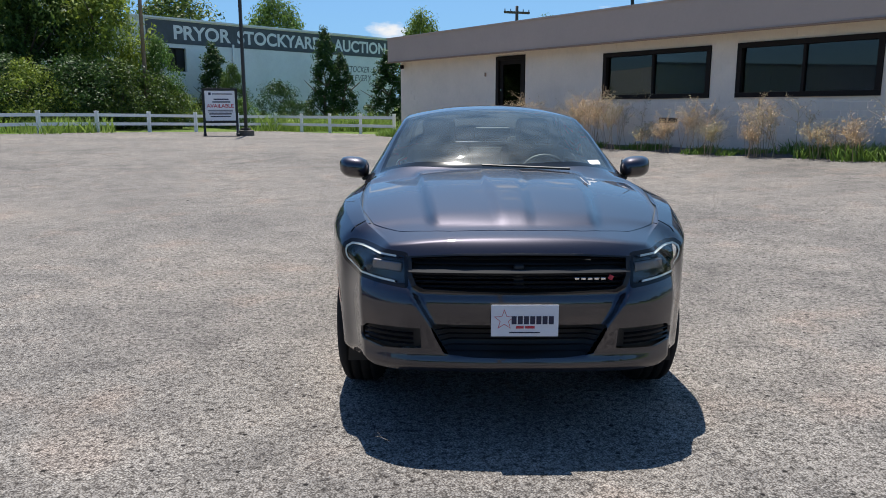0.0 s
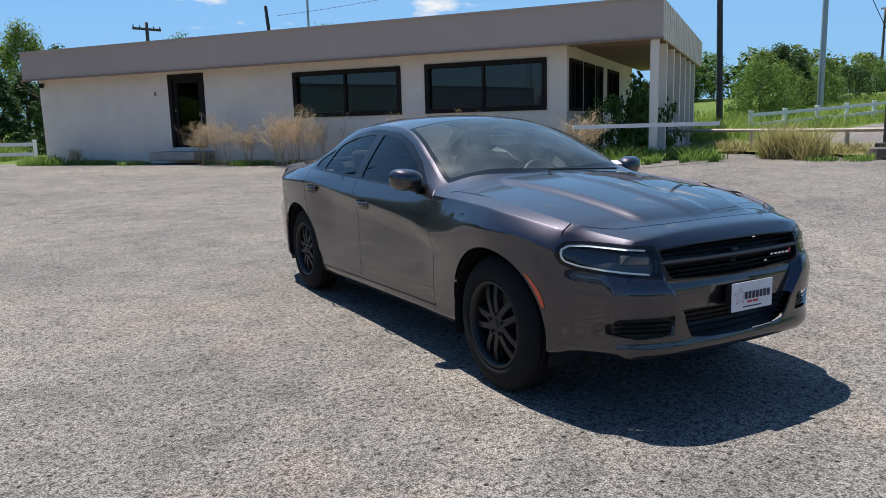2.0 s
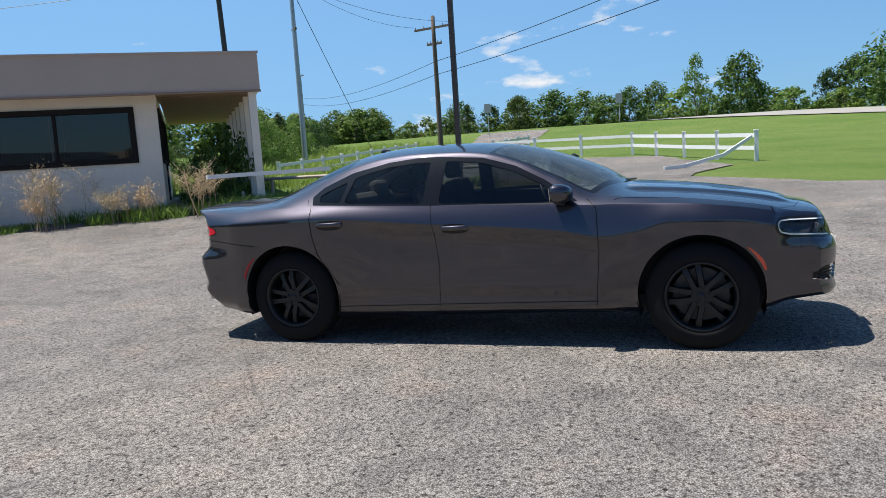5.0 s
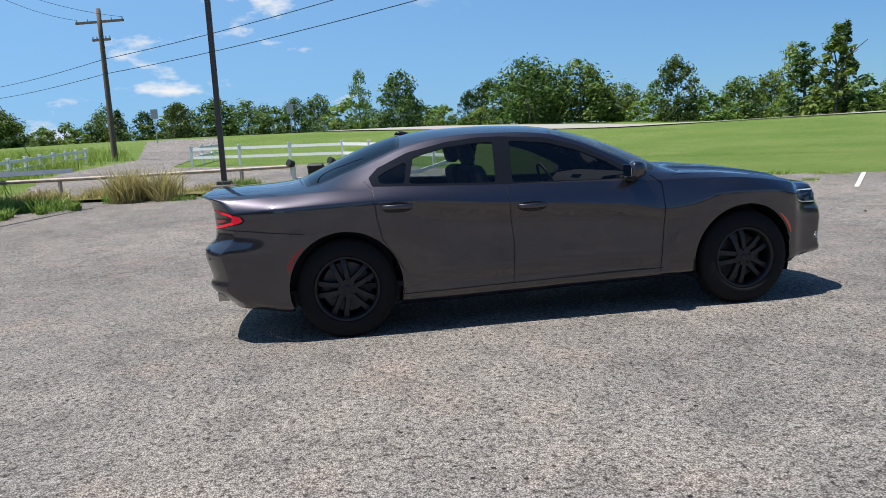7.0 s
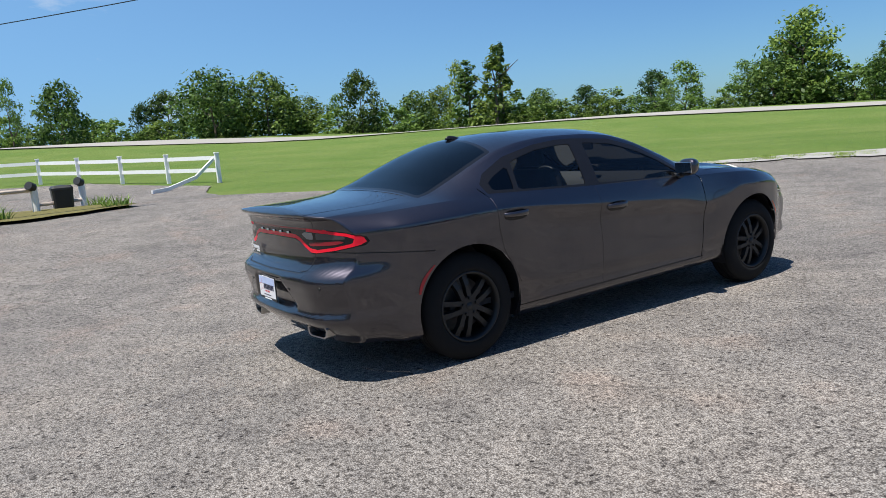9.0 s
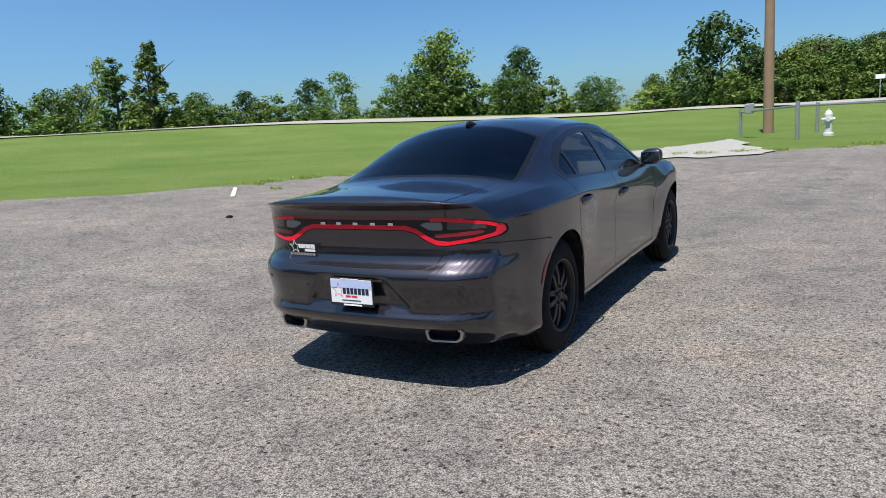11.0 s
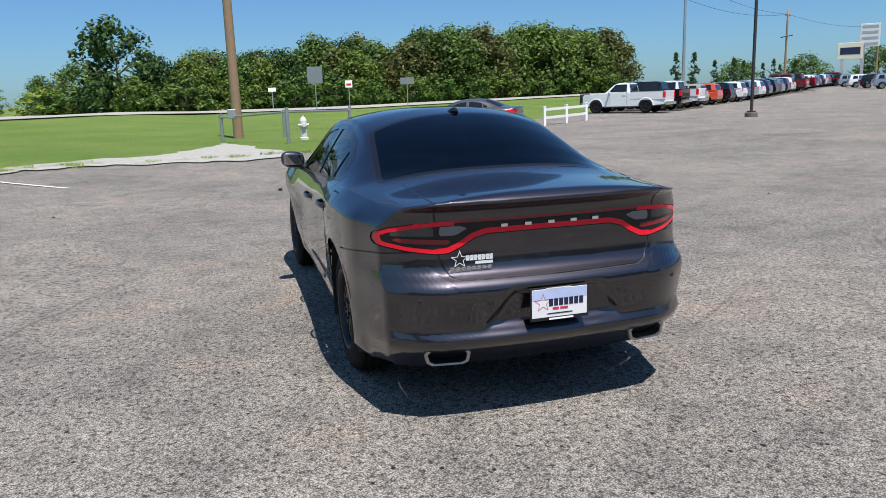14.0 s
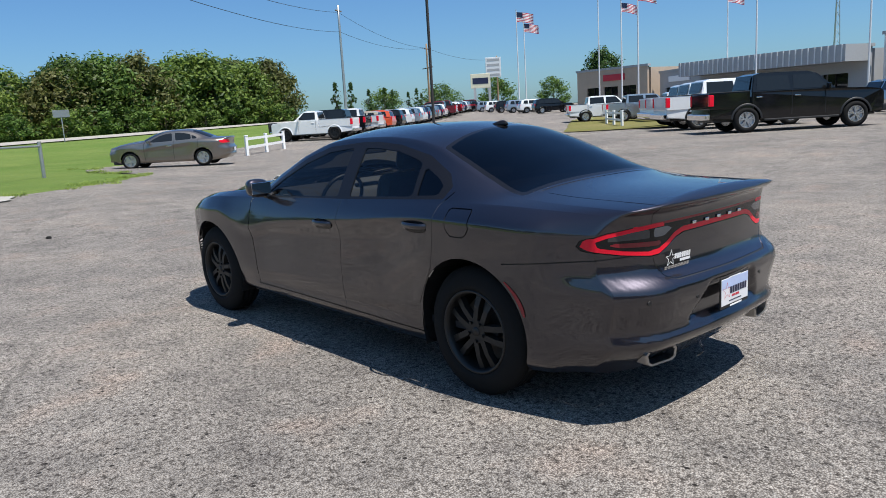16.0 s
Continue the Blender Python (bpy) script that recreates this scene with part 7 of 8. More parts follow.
def dry_bush(x, y, h, seed, green=False):
    """A dead weed: forked thin stems that carry fine tan seed heads."""
    r = random.Random(seed)
    b = thing("dry_weed", Matrix.Translation((x, y, ground_z(x, y) - 0.03)), "tan dried-out weed with feathery seed heads against the wall", "weed", "dry weeds along the wall")
    bm = bmesh.new()
    V, F = [], []
    for _ in range(int(7 * h) + 4):
        a = r.random() * 6.28
        base = Vector((0.14 * h * r.gauss(0, 1), 0.14 * h * r.gauss(0, 1), 0))
        tip = base + Vector((math.cos(a) * 0.26 * h * r.random(), math.sin(a) * 0.26 * h * r.random(), h * (0.55 + 0.35 * r.random())))
        mid = base.lerp(tip, 0.5) + Vector((r.gauss(0, 0.03), r.gauss(0, 0.03), 0)) * h
        add_tube(bm, base, mid, 0.008, 0.006, 4)
        add_tube(bm, mid, tip, 0.006, 0.004, 4)
        for _ in range(8):
            s = mid.lerp(tip, r.random())
            e = s + Vector((r.gauss(0, 0.15), r.gauss(0, 0.15), 0.10 + 0.16 * r.random())) * h
            add_tube(bm, s, e, 0.005, 0.003, 3)
            for _ in range(20):
                p = s.lerp(e, 0.4 + 0.7 * r.random()) + Vector((r.gauss(0, 1), r.gauss(0, 1), r.gauss(0, 0.8))) * 0.05
                n = Vector((r.gauss(0, 1), r.gauss(0, 1), r.gauss(0, 1))).normalized()
                t = n.orthogonal().normalized() * (0.009 + 0.022 * r.random())
                c = n.cross(t)
                k = len(V)
                V += [p - t, p + c * 0.7, p + t]
                F.append((k, k + 1, k + 2))
    part("stem", bm, LEAF_DRY if not green else LEAF, b)
    piece("seed_head", V, F, LEAF_DRY if not green else LEAF, b)


for k, (s, off, h) in enumerate(((-2.6, 1.3, 1.35), (-1.8, 1.4, 1.5), (-1.1, 1.3, 1.25), (0.2, 1.35, 1.5), (0.9, 1.4, 1.7), (1.5, 1.35, 1.6), (2.6, 1.2, 0.8), (3.2, 1.3, 0.9), (4.1, 1.35, 1.45), (4.7, 1.4, 1.0), (6.2, 1.35, 1.5), (5.9, 1.45, 0.8), (7.5, 1.35, 0.95), (8.1, 1.35, 1.0), (9.4, 1.6, 1.3), (-8.6, 1.0, 0.6))):
    x, y = at_wall(s, off)
    dry_bush(x, y, h, 40 + k)
for k, (s, off, h) in enumerate(((10.3, -1.0, 2.0), (10.6, -2.4, 1.8), (9.6, 0.2, 1.5), (10.2, -4.0, 1.9))):
    x, y = at_wall(s, off)
    tree("shrub", x, y, h, "shrubs on the porch", wide=0.55)

# ---- other vehicles ----
def simple_wheel(parent, x, y, r, rim_r, width, rim_mat):
    w = new("wheel")
    w.parent = parent
    w.matrix_basis = Matrix.Translation((x, y, r)) @ pose(0, 0, 0, 0, 90 if x > 0 else -90, 0)
    key = (r, rim_r, width, rim_mat.name)
    if key not in WHEELS:
        h = width / 2
        V, F = lathe([(rim_r, -h), (r - 0.05, -h), (r, -h + 0.05), (r, h - 0.05), (r - 0.05, h), (rim_r + 0.01, h), (rim_r - 0.01, h - 0.03)], 28)
        tyre = mesh_of("tyre", V, F, True)
        tyre.materials.append(RUBBER)
        bm = bmesh.new()
        V, F = lathe([(rim_r, h - 0.01), (rim_r - 0.02, h - 0.01), (rim_r - 0.03, h - 0.06), (rim_r - 0.03, h - 0.10), (0.0, h - 0.11)], 28)
        tmp = mesh_of("tmp", V, F)
        bm.from_mesh(tmp)
        bpy.data.meshes.remove(tmp)
        for k in range(10):
            a = 2 * math.pi * (k // 2) / 5 + (0.16 if k % 2 else -0.16)
            add_box(bm, (rim_r * 0.8, 0.035, 0.03), Matrix.Rotation(a, 4, "Z") @ Matrix.Translation((rim_r * 0.56, 0, h - 0.03)))
        c = bmesh.ops.create_cone(bm, cap_ends=True, segments=14, radius1=0.07, radius2=0.06, depth=0.05)
        bmesh.ops.translate(bm, vec=(0, 0, h - 0.03), verts=c["verts"])
        rim = bpy.data.meshes.new("rim")
        bm.to_mesh(rim)
        bm.free()
        rim.materials.append(rim_mat)
        WHEELS[key] = (tyre, rim)
    for nm, me in zip(("tyre", "rim"), WHEELS[key]):
        o = new(nm, me)
        o.parent = w
    return w


WHEELS = {}
RIM_SILVER = plain("silver_rim", (0.55, 0.55, 0.56), 0.25, 0.9, vary=0.05)
DARK_GLASS = plain("dark_vehicle_glass", (0.010, 0.011, 0.012), 0.03)


def slab(name, prof, half, mat, parent, tumble=0.0, belt=9.0, bevel=0.04, ends=0.0):
    """A side outline (y, z) drawn out across x, leaning in above the belt line and drawn in at its ends."""
    bm = bmesh.new()
    ys = [p[0] for p in prof]
    y0, y1 = min(ys), max(ys)
    sides = []
    for s in (-1, 1):
        row = []
        for y, z in prof:
            k = half - tumble * max(0, z - belt) - ends * (sm(y0 + 0.55, y0, y) + 0.7 * sm(y1 - 0.4, y1, y))
            row.append(bm.verts.new((s * k, y, z)))
        sides.append(row)
    n = len(prof)
    bm.faces.new(sides[0])
    bm.faces.new(list(reversed(sides[1])))
    for i in range(n):
        j = (i + 1) % n
        bm.faces.new((sides[0][j], sides[0][i], sides[1][i], sides[1][j]))
    bmesh.ops.recalc_face_normals(bm, faces=bm.faces)
    if bevel:
        es = [e for e in bm.edges if abs(abs(e.verts[0].co.x) - abs(e.verts[1].co.x)) < 0.5 and e.verts[0].co.x * e.verts[1].co.x > 0]
        bmesh.ops.bevel(bm, geom=es, offset=bevel, segments=2, affect="EDGES", clamp_overlap=True)
    return part(name, bm, mat, parent)


def arch(cy, r, zc, rev=False):
    pts = [(cy + r * math.cos(math.pi * k / 8), zc + r * math.sin(math.pi * k / 8)) for k in range(9)]
    return pts if rev else pts[::-1]


def quad(name, pts, mat, parent, label=""):
    return piece(name, pts, [tuple(range(len(pts)))], mat, parent, label)


def pickup(paint, m, label, crew=False, rim=None, group="", low=0.0):
    v = thing("pickup_truck", m, label, "pickup truck", group)
    rim = rim or RIM_SILVER
    wb = 3.65 if crew else 3.4
    fy, ry = -wb / 2 - 0.05, wb / 2 - 0.05
    y0, y1 = fy - 0.98, ry + 1.25
    zc, r = 0.44, 0.47
    cab_y = 1.05 if crew else 0.0
    body = [(y0 + 0.05, 0.50)] + [(y0, 0.62), (y0 + 0.02, 1.12), (y0 + 0.12, 1.22), (y0 + 0.6, 1.28), (fy + 0.75, 1.33), (cab_y + 0.55, 1.33), (cab_y + 0.62, 0.85), (y1 - 0.02, 0.85), (y1, 0.62), (y1 - 0.05, 0.52)] + \
        [(y, z) for y, z in arch(ry, r, zc, True)] + [(ry - r - 0.02, 0.42), (fy + r + 0.02, 0.42)] + [(y, z) for y, z in arch(fy, r, zc, True)]
    slab("body", body, 0.98, paint, v, bevel=0.03, ends=0.06)
    cab = [(fy + 0.62, 1.30), (fy + 1.22, 1.84), (fy + 1.55, 1.94), (cab_y + 0.20, 1.95), (cab_y + 0.44, 1.88), (cab_y + 0.56, 1.30)]
    slab("cab", cab, 0.94, paint, v, tumble=0.28, belt=1.26, bevel=0.03)
    for sx in (-1, 1):
        box("bed_side", (0.07, y1 - cab_y - 0.62, 0.54), Matrix.Translation((sx * 0.945, (y1 + cab_y + 0.62) / 2, 1.09)), paint, v, "", 0.02)
        box("bed_rail", (0.09, y1 - cab_y - 0.64, 0.03), Matrix.Translation((sx * 0.945, (y1 + cab_y + 0.62) / 2, 1.375)), BLACK_PLASTIC, v, "black bed rail", 0.008)
        box("side_step", (0.14, ry - fy - 1.15, 0.07), Matrix.Translation((sx * 0.97, (fy + ry) / 2, 0.40)), BLACK_PLASTIC, v, "black side step", 0.02)
        for cy in (fy, ry):
            V, F = [], []
            for k in range(13):
                a = math.pi * (0.02 + 0.96 * k / 12)
                for q, o in ((r, 0.985), (r + 0.06, 0.998), (r + 0.07, 0.97)):
                    V.append((sx * o, cy + q * math.cos(a), zc + q * math.sin(a)))
            for k in range(12):
                for j in range(2):
                    F.append((3 * k + j, 3 * k + j + 1, 3 * k + j + 4, 3 * k + j + 3))
            piece("wheel_arch", V, F, BLACK_PLASTIC if crew else paint, v, smooth=True)
        for yy in ((fy + 1.02, (fy + cab_y) / 2 + 0.68, cab_y + 0.5) if crew else (fy + 0.95, cab_y + 0.4)):
            box("door_gap", (0.008, 0.014, 0.78), Matrix.Translation((sx * 0.979, yy, 0.93)), BLACK_PLASTIC, v)
        for yy in (((fy + cab_y) / 2 + 0.5, cab_y + 0.32) if crew else (cab_y + 0.2,)):
            box("door_handle", (0.04, 0.2, 0.04), Matrix.Translation((sx * 0.985, yy, 1.16)), CHROME if crew else paint, v, "", 0.012)
        box("belt_trim", (0.012, cab_y - fy - 0.5, 0.025), Matrix.Translation((sx * 0.938, (fy + cab_y) / 2 + 0.66, 1.325)), BLACK_PLASTIC, v)
        x = lambda z: sx * (0.947 - 0.28 * (z - 1.26))
        ya, yb = fy + 0.92, cab_y + 0.42
        mids = [ya + (yb - ya) * 0.5] if crew else []
        cuts = [ya] + mids + [yb]
        for k, (a, b) in enumerate(zip(cuts, cuts[1:])):
            a0 = a + (0.0 if k else -0.08)
            a1 = a + (0.06 if k else 0.36)
            quad("side_window", [(x(1.37), a0 + 0.04, 1.37), (x(1.37), b - 0.05, 1.37), (x(1.84), b - 0.08, 1.84), (x(1.84), a1 + 0.04, 1.84)], DARK_GLASS, v)
        box("head_light", (0.34, 0.06, 0.18), Matrix.Translation((sx * 0.72, y0 + 0.05, 0.98)), PALE_LENS, v, "", 0.02)
        box("tail_light", (0.14, 0.16, 0.38), Matrix.Translation((sx * 0.92, y1 - 0.062, 1.12)), RED_LENS, v, "", 0.015)
        box("door_mirror", (0.18, 0.10, 0.2), Matrix.Translation((sx * 1.08, fy + 0.98, 1.40)), paint, v, "", 0.03)
        for cy in (fy, ry):
            simple_wheel(v, sx * 0.86, cy, 0.43, 0.27, 0.28, rim)
    quad("windscreen", [(-0.82, fy + 0.655, 1.35), (0.82, fy + 0.655, 1.35), (0.72, fy + 1.165, 1.81), (-0.72, fy + 1.165, 1.81)], DARK_GLASS, v)
    quad("rear_window", [(-0.70, cab_y + 0.568, 1.42), (0.70, cab_y + 0.568, 1.42), (0.64, cab_y + 0.475, 1.84), (-0.64, cab_y + 0.475, 1.84)], DARK_GLASS, v)
    box("tailgate", (1.8, 0.07, 0.54), Matrix.Translation((0, y1 - 0.04, 1.09)), paint, v, "", 0.02)
    box("rear_bumper", (1.9, 0.16, 0.2), Matrix.Translation((0, y1 + 0.06, 0.58)), CHROME, v, "", 0.03)
    box("front_bumper", (1.9, 0.2, 0.24), Matrix.Translation((0, y0 - 0.02, 0.60)), CHROME if not crew else BLACK_PLASTIC, v, "", 0.05)
    box("grille", (1.1, 0.06, 0.3), Matrix.Translation((0, y0 + 0.02, 0.95)), BLACK_PLASTIC, v, "", 0.02)
    box("chassis", (1.4, y1 - y0 - 0.4, 0.2), Matrix.Translation((0, (y0 + y1) / 2, 0.48)), BLACK_PLASTIC, v)
    return v


def suv(paint, m, label, group=""):
    v = thing("suv", m, label, "suv", group)
    fy, ry = -1.38, 1.38
    r, zc = 0.41, 0.37
    body = [(-2.2, 0.42), (-2.28, 0.6), (-2.25, 0.92), (-2.0, 1.02), (-1.1, 1.08), (1.9, 1.10), (2.2, 1.06), (2.26, 0.7), (2.2, 0.42)] + arch(ry, r, zc, True) + [(ry - r - 0.02, 0.33), (fy + r + 0.02, 0.33)] + arch(fy, r, zc, True)
    slab("body", body, 0.93, paint, v, bevel=0.04, ends=0.10)
    slab("cabin", [(-1.15, 1.06), (-0.5, 1.55), (-0.2, 1.64), (1.5, 1.66), (1.95, 1.55), (2.12, 1.06)], 0.89, paint, v, tumble=0.3, belt=1.06, bevel=0.04)
    for sx in (-1, 1):
        x = lambda z: sx * (0.895 - 0.3 * (z - 1.06))
        for a, b in ((-0.75, 0.2), (0.28, 1.1), (1.18, 1.8)):
            quad("side_window", [(x(1.12), a, 1.12), (x(1.12), b, 1.12), (x(1.52), b - (0.12 if b > 1.5 else 0.02), 1.52), (x(1.52), a + (0.40 if a < 0 else 0.03), 1.52)], DARK_GLASS, v)
        box("tail_light", (0.16, 0.05, 0.3), Matrix.Translation((sx * 0.78, 2.2, 0.98)), RED_LENS, v, "", 0.015)
        box("head_light", (0.3, 0.06, 0.15), Matrix.Translation((sx * 0.66, -2.2, 0.86)), PALE_LENS, v, "", 0.02)
        for cy in (fy, ry):
            simple_wheel(v, sx * 0.80, cy, 0.36, 0.24, 0.22, RIM_SILVER)
    quad("windscreen", [(-0.76, -1.10, 1.12), (0.76, -1.10, 1.12), (0.68, -0.55, 1.53), (-0.68, -0.55, 1.53)], DARK_GLASS, v)
    quad("rear_window", [(-0.7, 2.115, 1.12), (0.7, 2.115, 1.12), (0.62, 1.975, 1.52), (-0.62, 1.975, 1.52)], DARK_GLASS, v)
    box("chassis", (1.4, 4.0, 0.14), Matrix.Translation((0, 0, 0.36)), BLACK_PLASTIC, v)
    return v


def far_sedan(paint, m, label, group="", rim=None):
    """A sedan with a smooth shell, cut for its glass, lamps and wheels."""
    v = thing("sedan", m, label, "sedan", group)
    skin = Skin(*car_shell(76, (16, 18), 2))
    for cy in (-1.45, 1.45):
        skin.cut(lambda x, y, z: math.hypot(y - cy, z - 0.35) - 0.385, lambda x, y, z: abs(x) > 0.5 and z < 0.9 and abs(y - cy) < 0.6)
    for sx in (-1, 1):
        on = lambda x, y, z: x * sx > 0.3
        lamp = skin.cut(lambda x, y, z: poly_sdf(abs(x), z, HEAD), lambda x, y, z: y < -1.7 and on(x, y, z) and 0.6 < z < 0.95)
        skin.piece("head_light", lamp, PALE_LENS, v)
        lamp = skin.cut(lambda x, y, z: poly_sdf(abs(x), z, [(0.42, 0.86), (0.42, 0.97), (0.70, 0.99), (0.84, 0.98), (0.84, 0.86)]), lambda x, y, z: y > 1.9 and on(x, y, z) and 0.7 < z < 1.02)
        skin.piece("tail_light", lamp, RED_LENS, v)
        side = lambda x, y, z: x * sx > 0.5 and -0.85 < y < 1.45 and z > 0.98 and z < C_RAIL(y) + 0.001
        for nm, out in (("front_side_window", GLASS_FRONT), ("rear_side_window", GLASS_REAR), ("quarter_window", GLASS_QUARTER)):
            p = skin.cut(lambda x, y, z: poly_sdf(y, z, out), side)
            skin.piece(nm, p, DARK_GLASS, v)
        gaps = []
        for ln, lo, hi, za, zb in ((DOOR_REAR_EDGE, 1.0, 1.4, 0.44, 1.12), (DOOR_MID, 0.2, 0.42, 0.30, 1.05), (DOOR_FRONT, -0.97, -0.72, 0.30, 1.035)):
            s = line_side(ln)
            gaps += skin.strip(lambda x, y, z: s(y, z), lambda x, y, z: x * sx > 0.55 and lo < y < hi and za < z < zb, 0.006)
        skin.piece("door_gap", gaps, BLACK_PLASTIC, v, sink=0.004)
        for y, z in ((0.15, 0.86), (1.14, 0.92)):
            box("door_handle", (0.03, 0.2, 0.035), Matrix.Translation((sx * 0.885, y, z)), CHROME, v, "", 0.01)
        box("door_mirror", (0.18, 0.10, 0.12), Matrix.Translation((sx * 0.95, -0.64, 1.06)), paint, v, "", 0.03)
        for cy in (-1.45, 1.45):
            simple_wheel(v, sx * 0.78, cy, 0.34, 0.235, 0.21, rim or RIM_SILVER)
    cowl = lambda x: -1.0 + 0.17 * (x / 0.7) ** 2
    ws = skin.cut(lambda x, y, z: max(abs(x) - (C_RAILX(y) - 0.03), cowl(x) - y, y + 0.12), lambda x, y, z: -1.1 < y < 0.0 and z > C_RAIL(y) - 0.002)
    skin.piece("windscreen", ws, DARK_GLASS, v)
    bl = skin.cut(lambda x, y, z: max(abs(x) - (0.505 + 0.135 * (y - 1.08) / 0.7), 1.05 - y, y - 1.79), lambda x, y, z: 0.9 < y < 1.9 and z > C_RAIL(y) - 0.002)
    skin.piece("rear_window", bl, DARK_GLASS, v)
    gr = skin.cut(lambda x, y, z: poly_sdf(x, z, GRILLE), lambda x, y, z: y < -1.85 and abs(x) < 0.6 and 0.62 < z < 0.9)
    skin.piece("grille", gr, BLACK_PLASTIC, v)
    skin.piece("body", skin.F, paint, v)
    box("underbody", (1.5, 4.3, 0.12), Matrix.Translation((0, 0, 0.28)), BLACK_PLASTIC, v)
    box("plate", (0.3, 0.01, 0.15), Matrix.Translation((0, 2.575, 0.58)), PLATE_WHITE, v)
    box("front_badge", (0.06, 0.01, 0.04), Matrix.Translation((0, -2.45, 0.66)), CHROME, v)
    return v


P_TAUPE = car_paint("taupe_grey_paint", (0.19, 0.168, 0.145), 0.8, 0.3)
P_WHITE = plain("white_car_paint", (0.74, 0.74, 0.74), 0.3, coat=1.0, vary=0.03)
P_BLACK = plain("black_car_paint", (0.006, 0.006, 0.007), 0.06)
P_SILVER = car_paint("silver_paint", (0.42, 0.43, 0.44), 0.9, 0.3)
P_NAVY = car_paint("navy_paint", (0.02, 0.03, 0.07), 0.7, 0.3)
P_RED = car_paint("dark_red_paint", (0.22, 0.012, 0.016), 0.6, 0.3)
P_ORANGE = plain("orange_paint", (0.62, 0.08, 0.02), 0.3, coat=1.0, vary=0.05)
P_TAN = plain("tan_paint", (0.38, 0.33, 0.26), 0.35, coat=0.8)


def heading(x, y, fx, fy, lift=0.0):
    """The pose of a vehicle at (x, y) whose nose points along (fx, fy)."""
    a = math.degrees(math.atan2(fy, fx)) + 90
    return Matrix.Translation((x, y, ground_z(x, y) + lift)) @ pose(0, 0, 0, 0, 0, a)


far_sedan(P_TAUPE, heading(-8.86, -25.39, 0.774, -0.633) @ Matrix.Diagonal((0.97, 0.975, 0.985, 1)), "taupe grey four-door sedan parked by the grass")
ROW = "vehicles parked along the highway"
first = {}


def parked(kind, paint, m, label, group, **more):
    """A vehicle, copied from the first of its kind and colour."""
    key = ("pickup" if kind is pickup else "suv", paint.name, tuple(sorted((k, str(x)) for k, x in more.items())))
    if key in first:
        o = copy_thing(first[key], m)
        o["group"] = group
        return o
    first[key] = kind(paint, m, label, group=group, **more)
    return first[key]


pk = heading(-24.6, -39.1, 0.632, -0.775)
parked(pickup, P_WHITE, pk, "white regular-cab pickup truck with black wheels", ROW, rim=RIM_BLACK)
guard = box("brush_guard", (1.7, 0.12, 0.7), Matrix.Translation((0, -2.9, 0.95)), BLACK_PLASTIC, first[list(first)[0]], "black brush guard", 0.05)
order = [(pickup, P_BLACK, "black crew-cab pickup truck", {"crew": True}), (pickup, P_WHITE, "white crew-cab pickup truck", {"crew": True}), (suv, P_TAN, "tan boxy suv in the row", {}), (suv, P_ORANGE, "orange compact suv in the row", {}),
         (suv, P_BLACK, "black suv parked in the row", {}), (suv, P_WHITE, "white suv parked in the row", {}), (suv, P_SILVER, "silver suv parked in the row", {}), (suv, P_WHITE, "white suv parked in the row", {}), (suv, P_NAVY, "navy suv parked in the row", {}),
         (suv, P_BLACK, "black suv parked in the row", {}), (suv, P_SILVER, "silver suv parked in the row", {}), (suv, P_NAVY, "navy suv parked in the row", {}), (suv, P_WHITE, "white suv parked in the row", {}), (pickup, P_RED, "dark red crew-cab pickup truck", {"crew": True}),
         (suv, P_BLACK, "black suv parked in the row", {})]
for k in range(36):
    kind, paint, label, more = order[k] if k < 15 else order[4 + (k * 5) % 11]
    d = 3.0 + 3.05 * k
    parked(kind, paint, heading(-24.6 - 0.775 * d - 0.9 * min(k, 6) / 6, -39.1 - 0.632 * d + 1.2 * min(k, 6) / 6, 0.632, -0.775), label, ROW, **more)
NEAR = "pickups parked nose in beside the building"
parked(pickup, P_BLACK, heading(-23.09, -6.92, -0.734, 0.68), "black crew-cab pickup truck with chrome wheels", NEAR, crew=True)
for k, (dx, dy) in enumerate(((-3.0, -3.4), (-5.9, -5.6), (-8.8, -7.8))):
    parked(pickup, P_WHITE, heading(-23.09 + dx, -6.92 + dy, -0.734, 0.68), "white crew-cab pickup truck", NEAR, crew=True)
for k, (x, y, kind, paint, label) in enumerate(((-46, -30.5, pickup, P_WHITE, "white crew-cab pickup truck"), (-45.2, -26.5, pickup, P_SILVER, "silver crew-cab pickup truck"), (-44.5, -22.8, pickup, P_WHITE, "white crew-cab pickup truck"), (-49, -21, pickup, P_WHITE, "white crew-cab pickup truck"),
                                                 (-33, -2.5, suv, P_RED, "dark red suv near the building"), (-37, -6, suv, P_SILVER, "silver suv near the building"), (-41, -8, suv, P_BLACK, "black suv near the building"), (-36, -0.5, suv, P_WHITE, "white suv near the building"), (-46, -9.5, suv, P_WHITE, "white suv near the building"))):
    parked(kind, paint, heading(x, y, -0.7, 0.71), label, "vehicles in front of the dealership", **({"crew": True} if kind is pickup else {}))
for k in range(12):
    kind, paint, label, more = order[4 + (k * 3) % 9]
    parked(kind, paint, heading(-64 - 3.6 * k, -50.5 - 5.4 * k, -0.8, 0.6), label, "vehicles in front of the dealership", **more)


# ---- dealership buildings, pylons, flags ----
SHOP_TAN = plain("tan_stucco", (0.42, 0.33, 0.25), 0.9, vary=0.08, scale=1)
METAL_WALL = plain("pale_metal_wall", (0.62, 0.63, 0.64), 0.5, vary=0.05)
METAL_GREY = plain("grey_metal_canopy", (0.33, 0.34, 0.35), 0.5, vary=0.06)


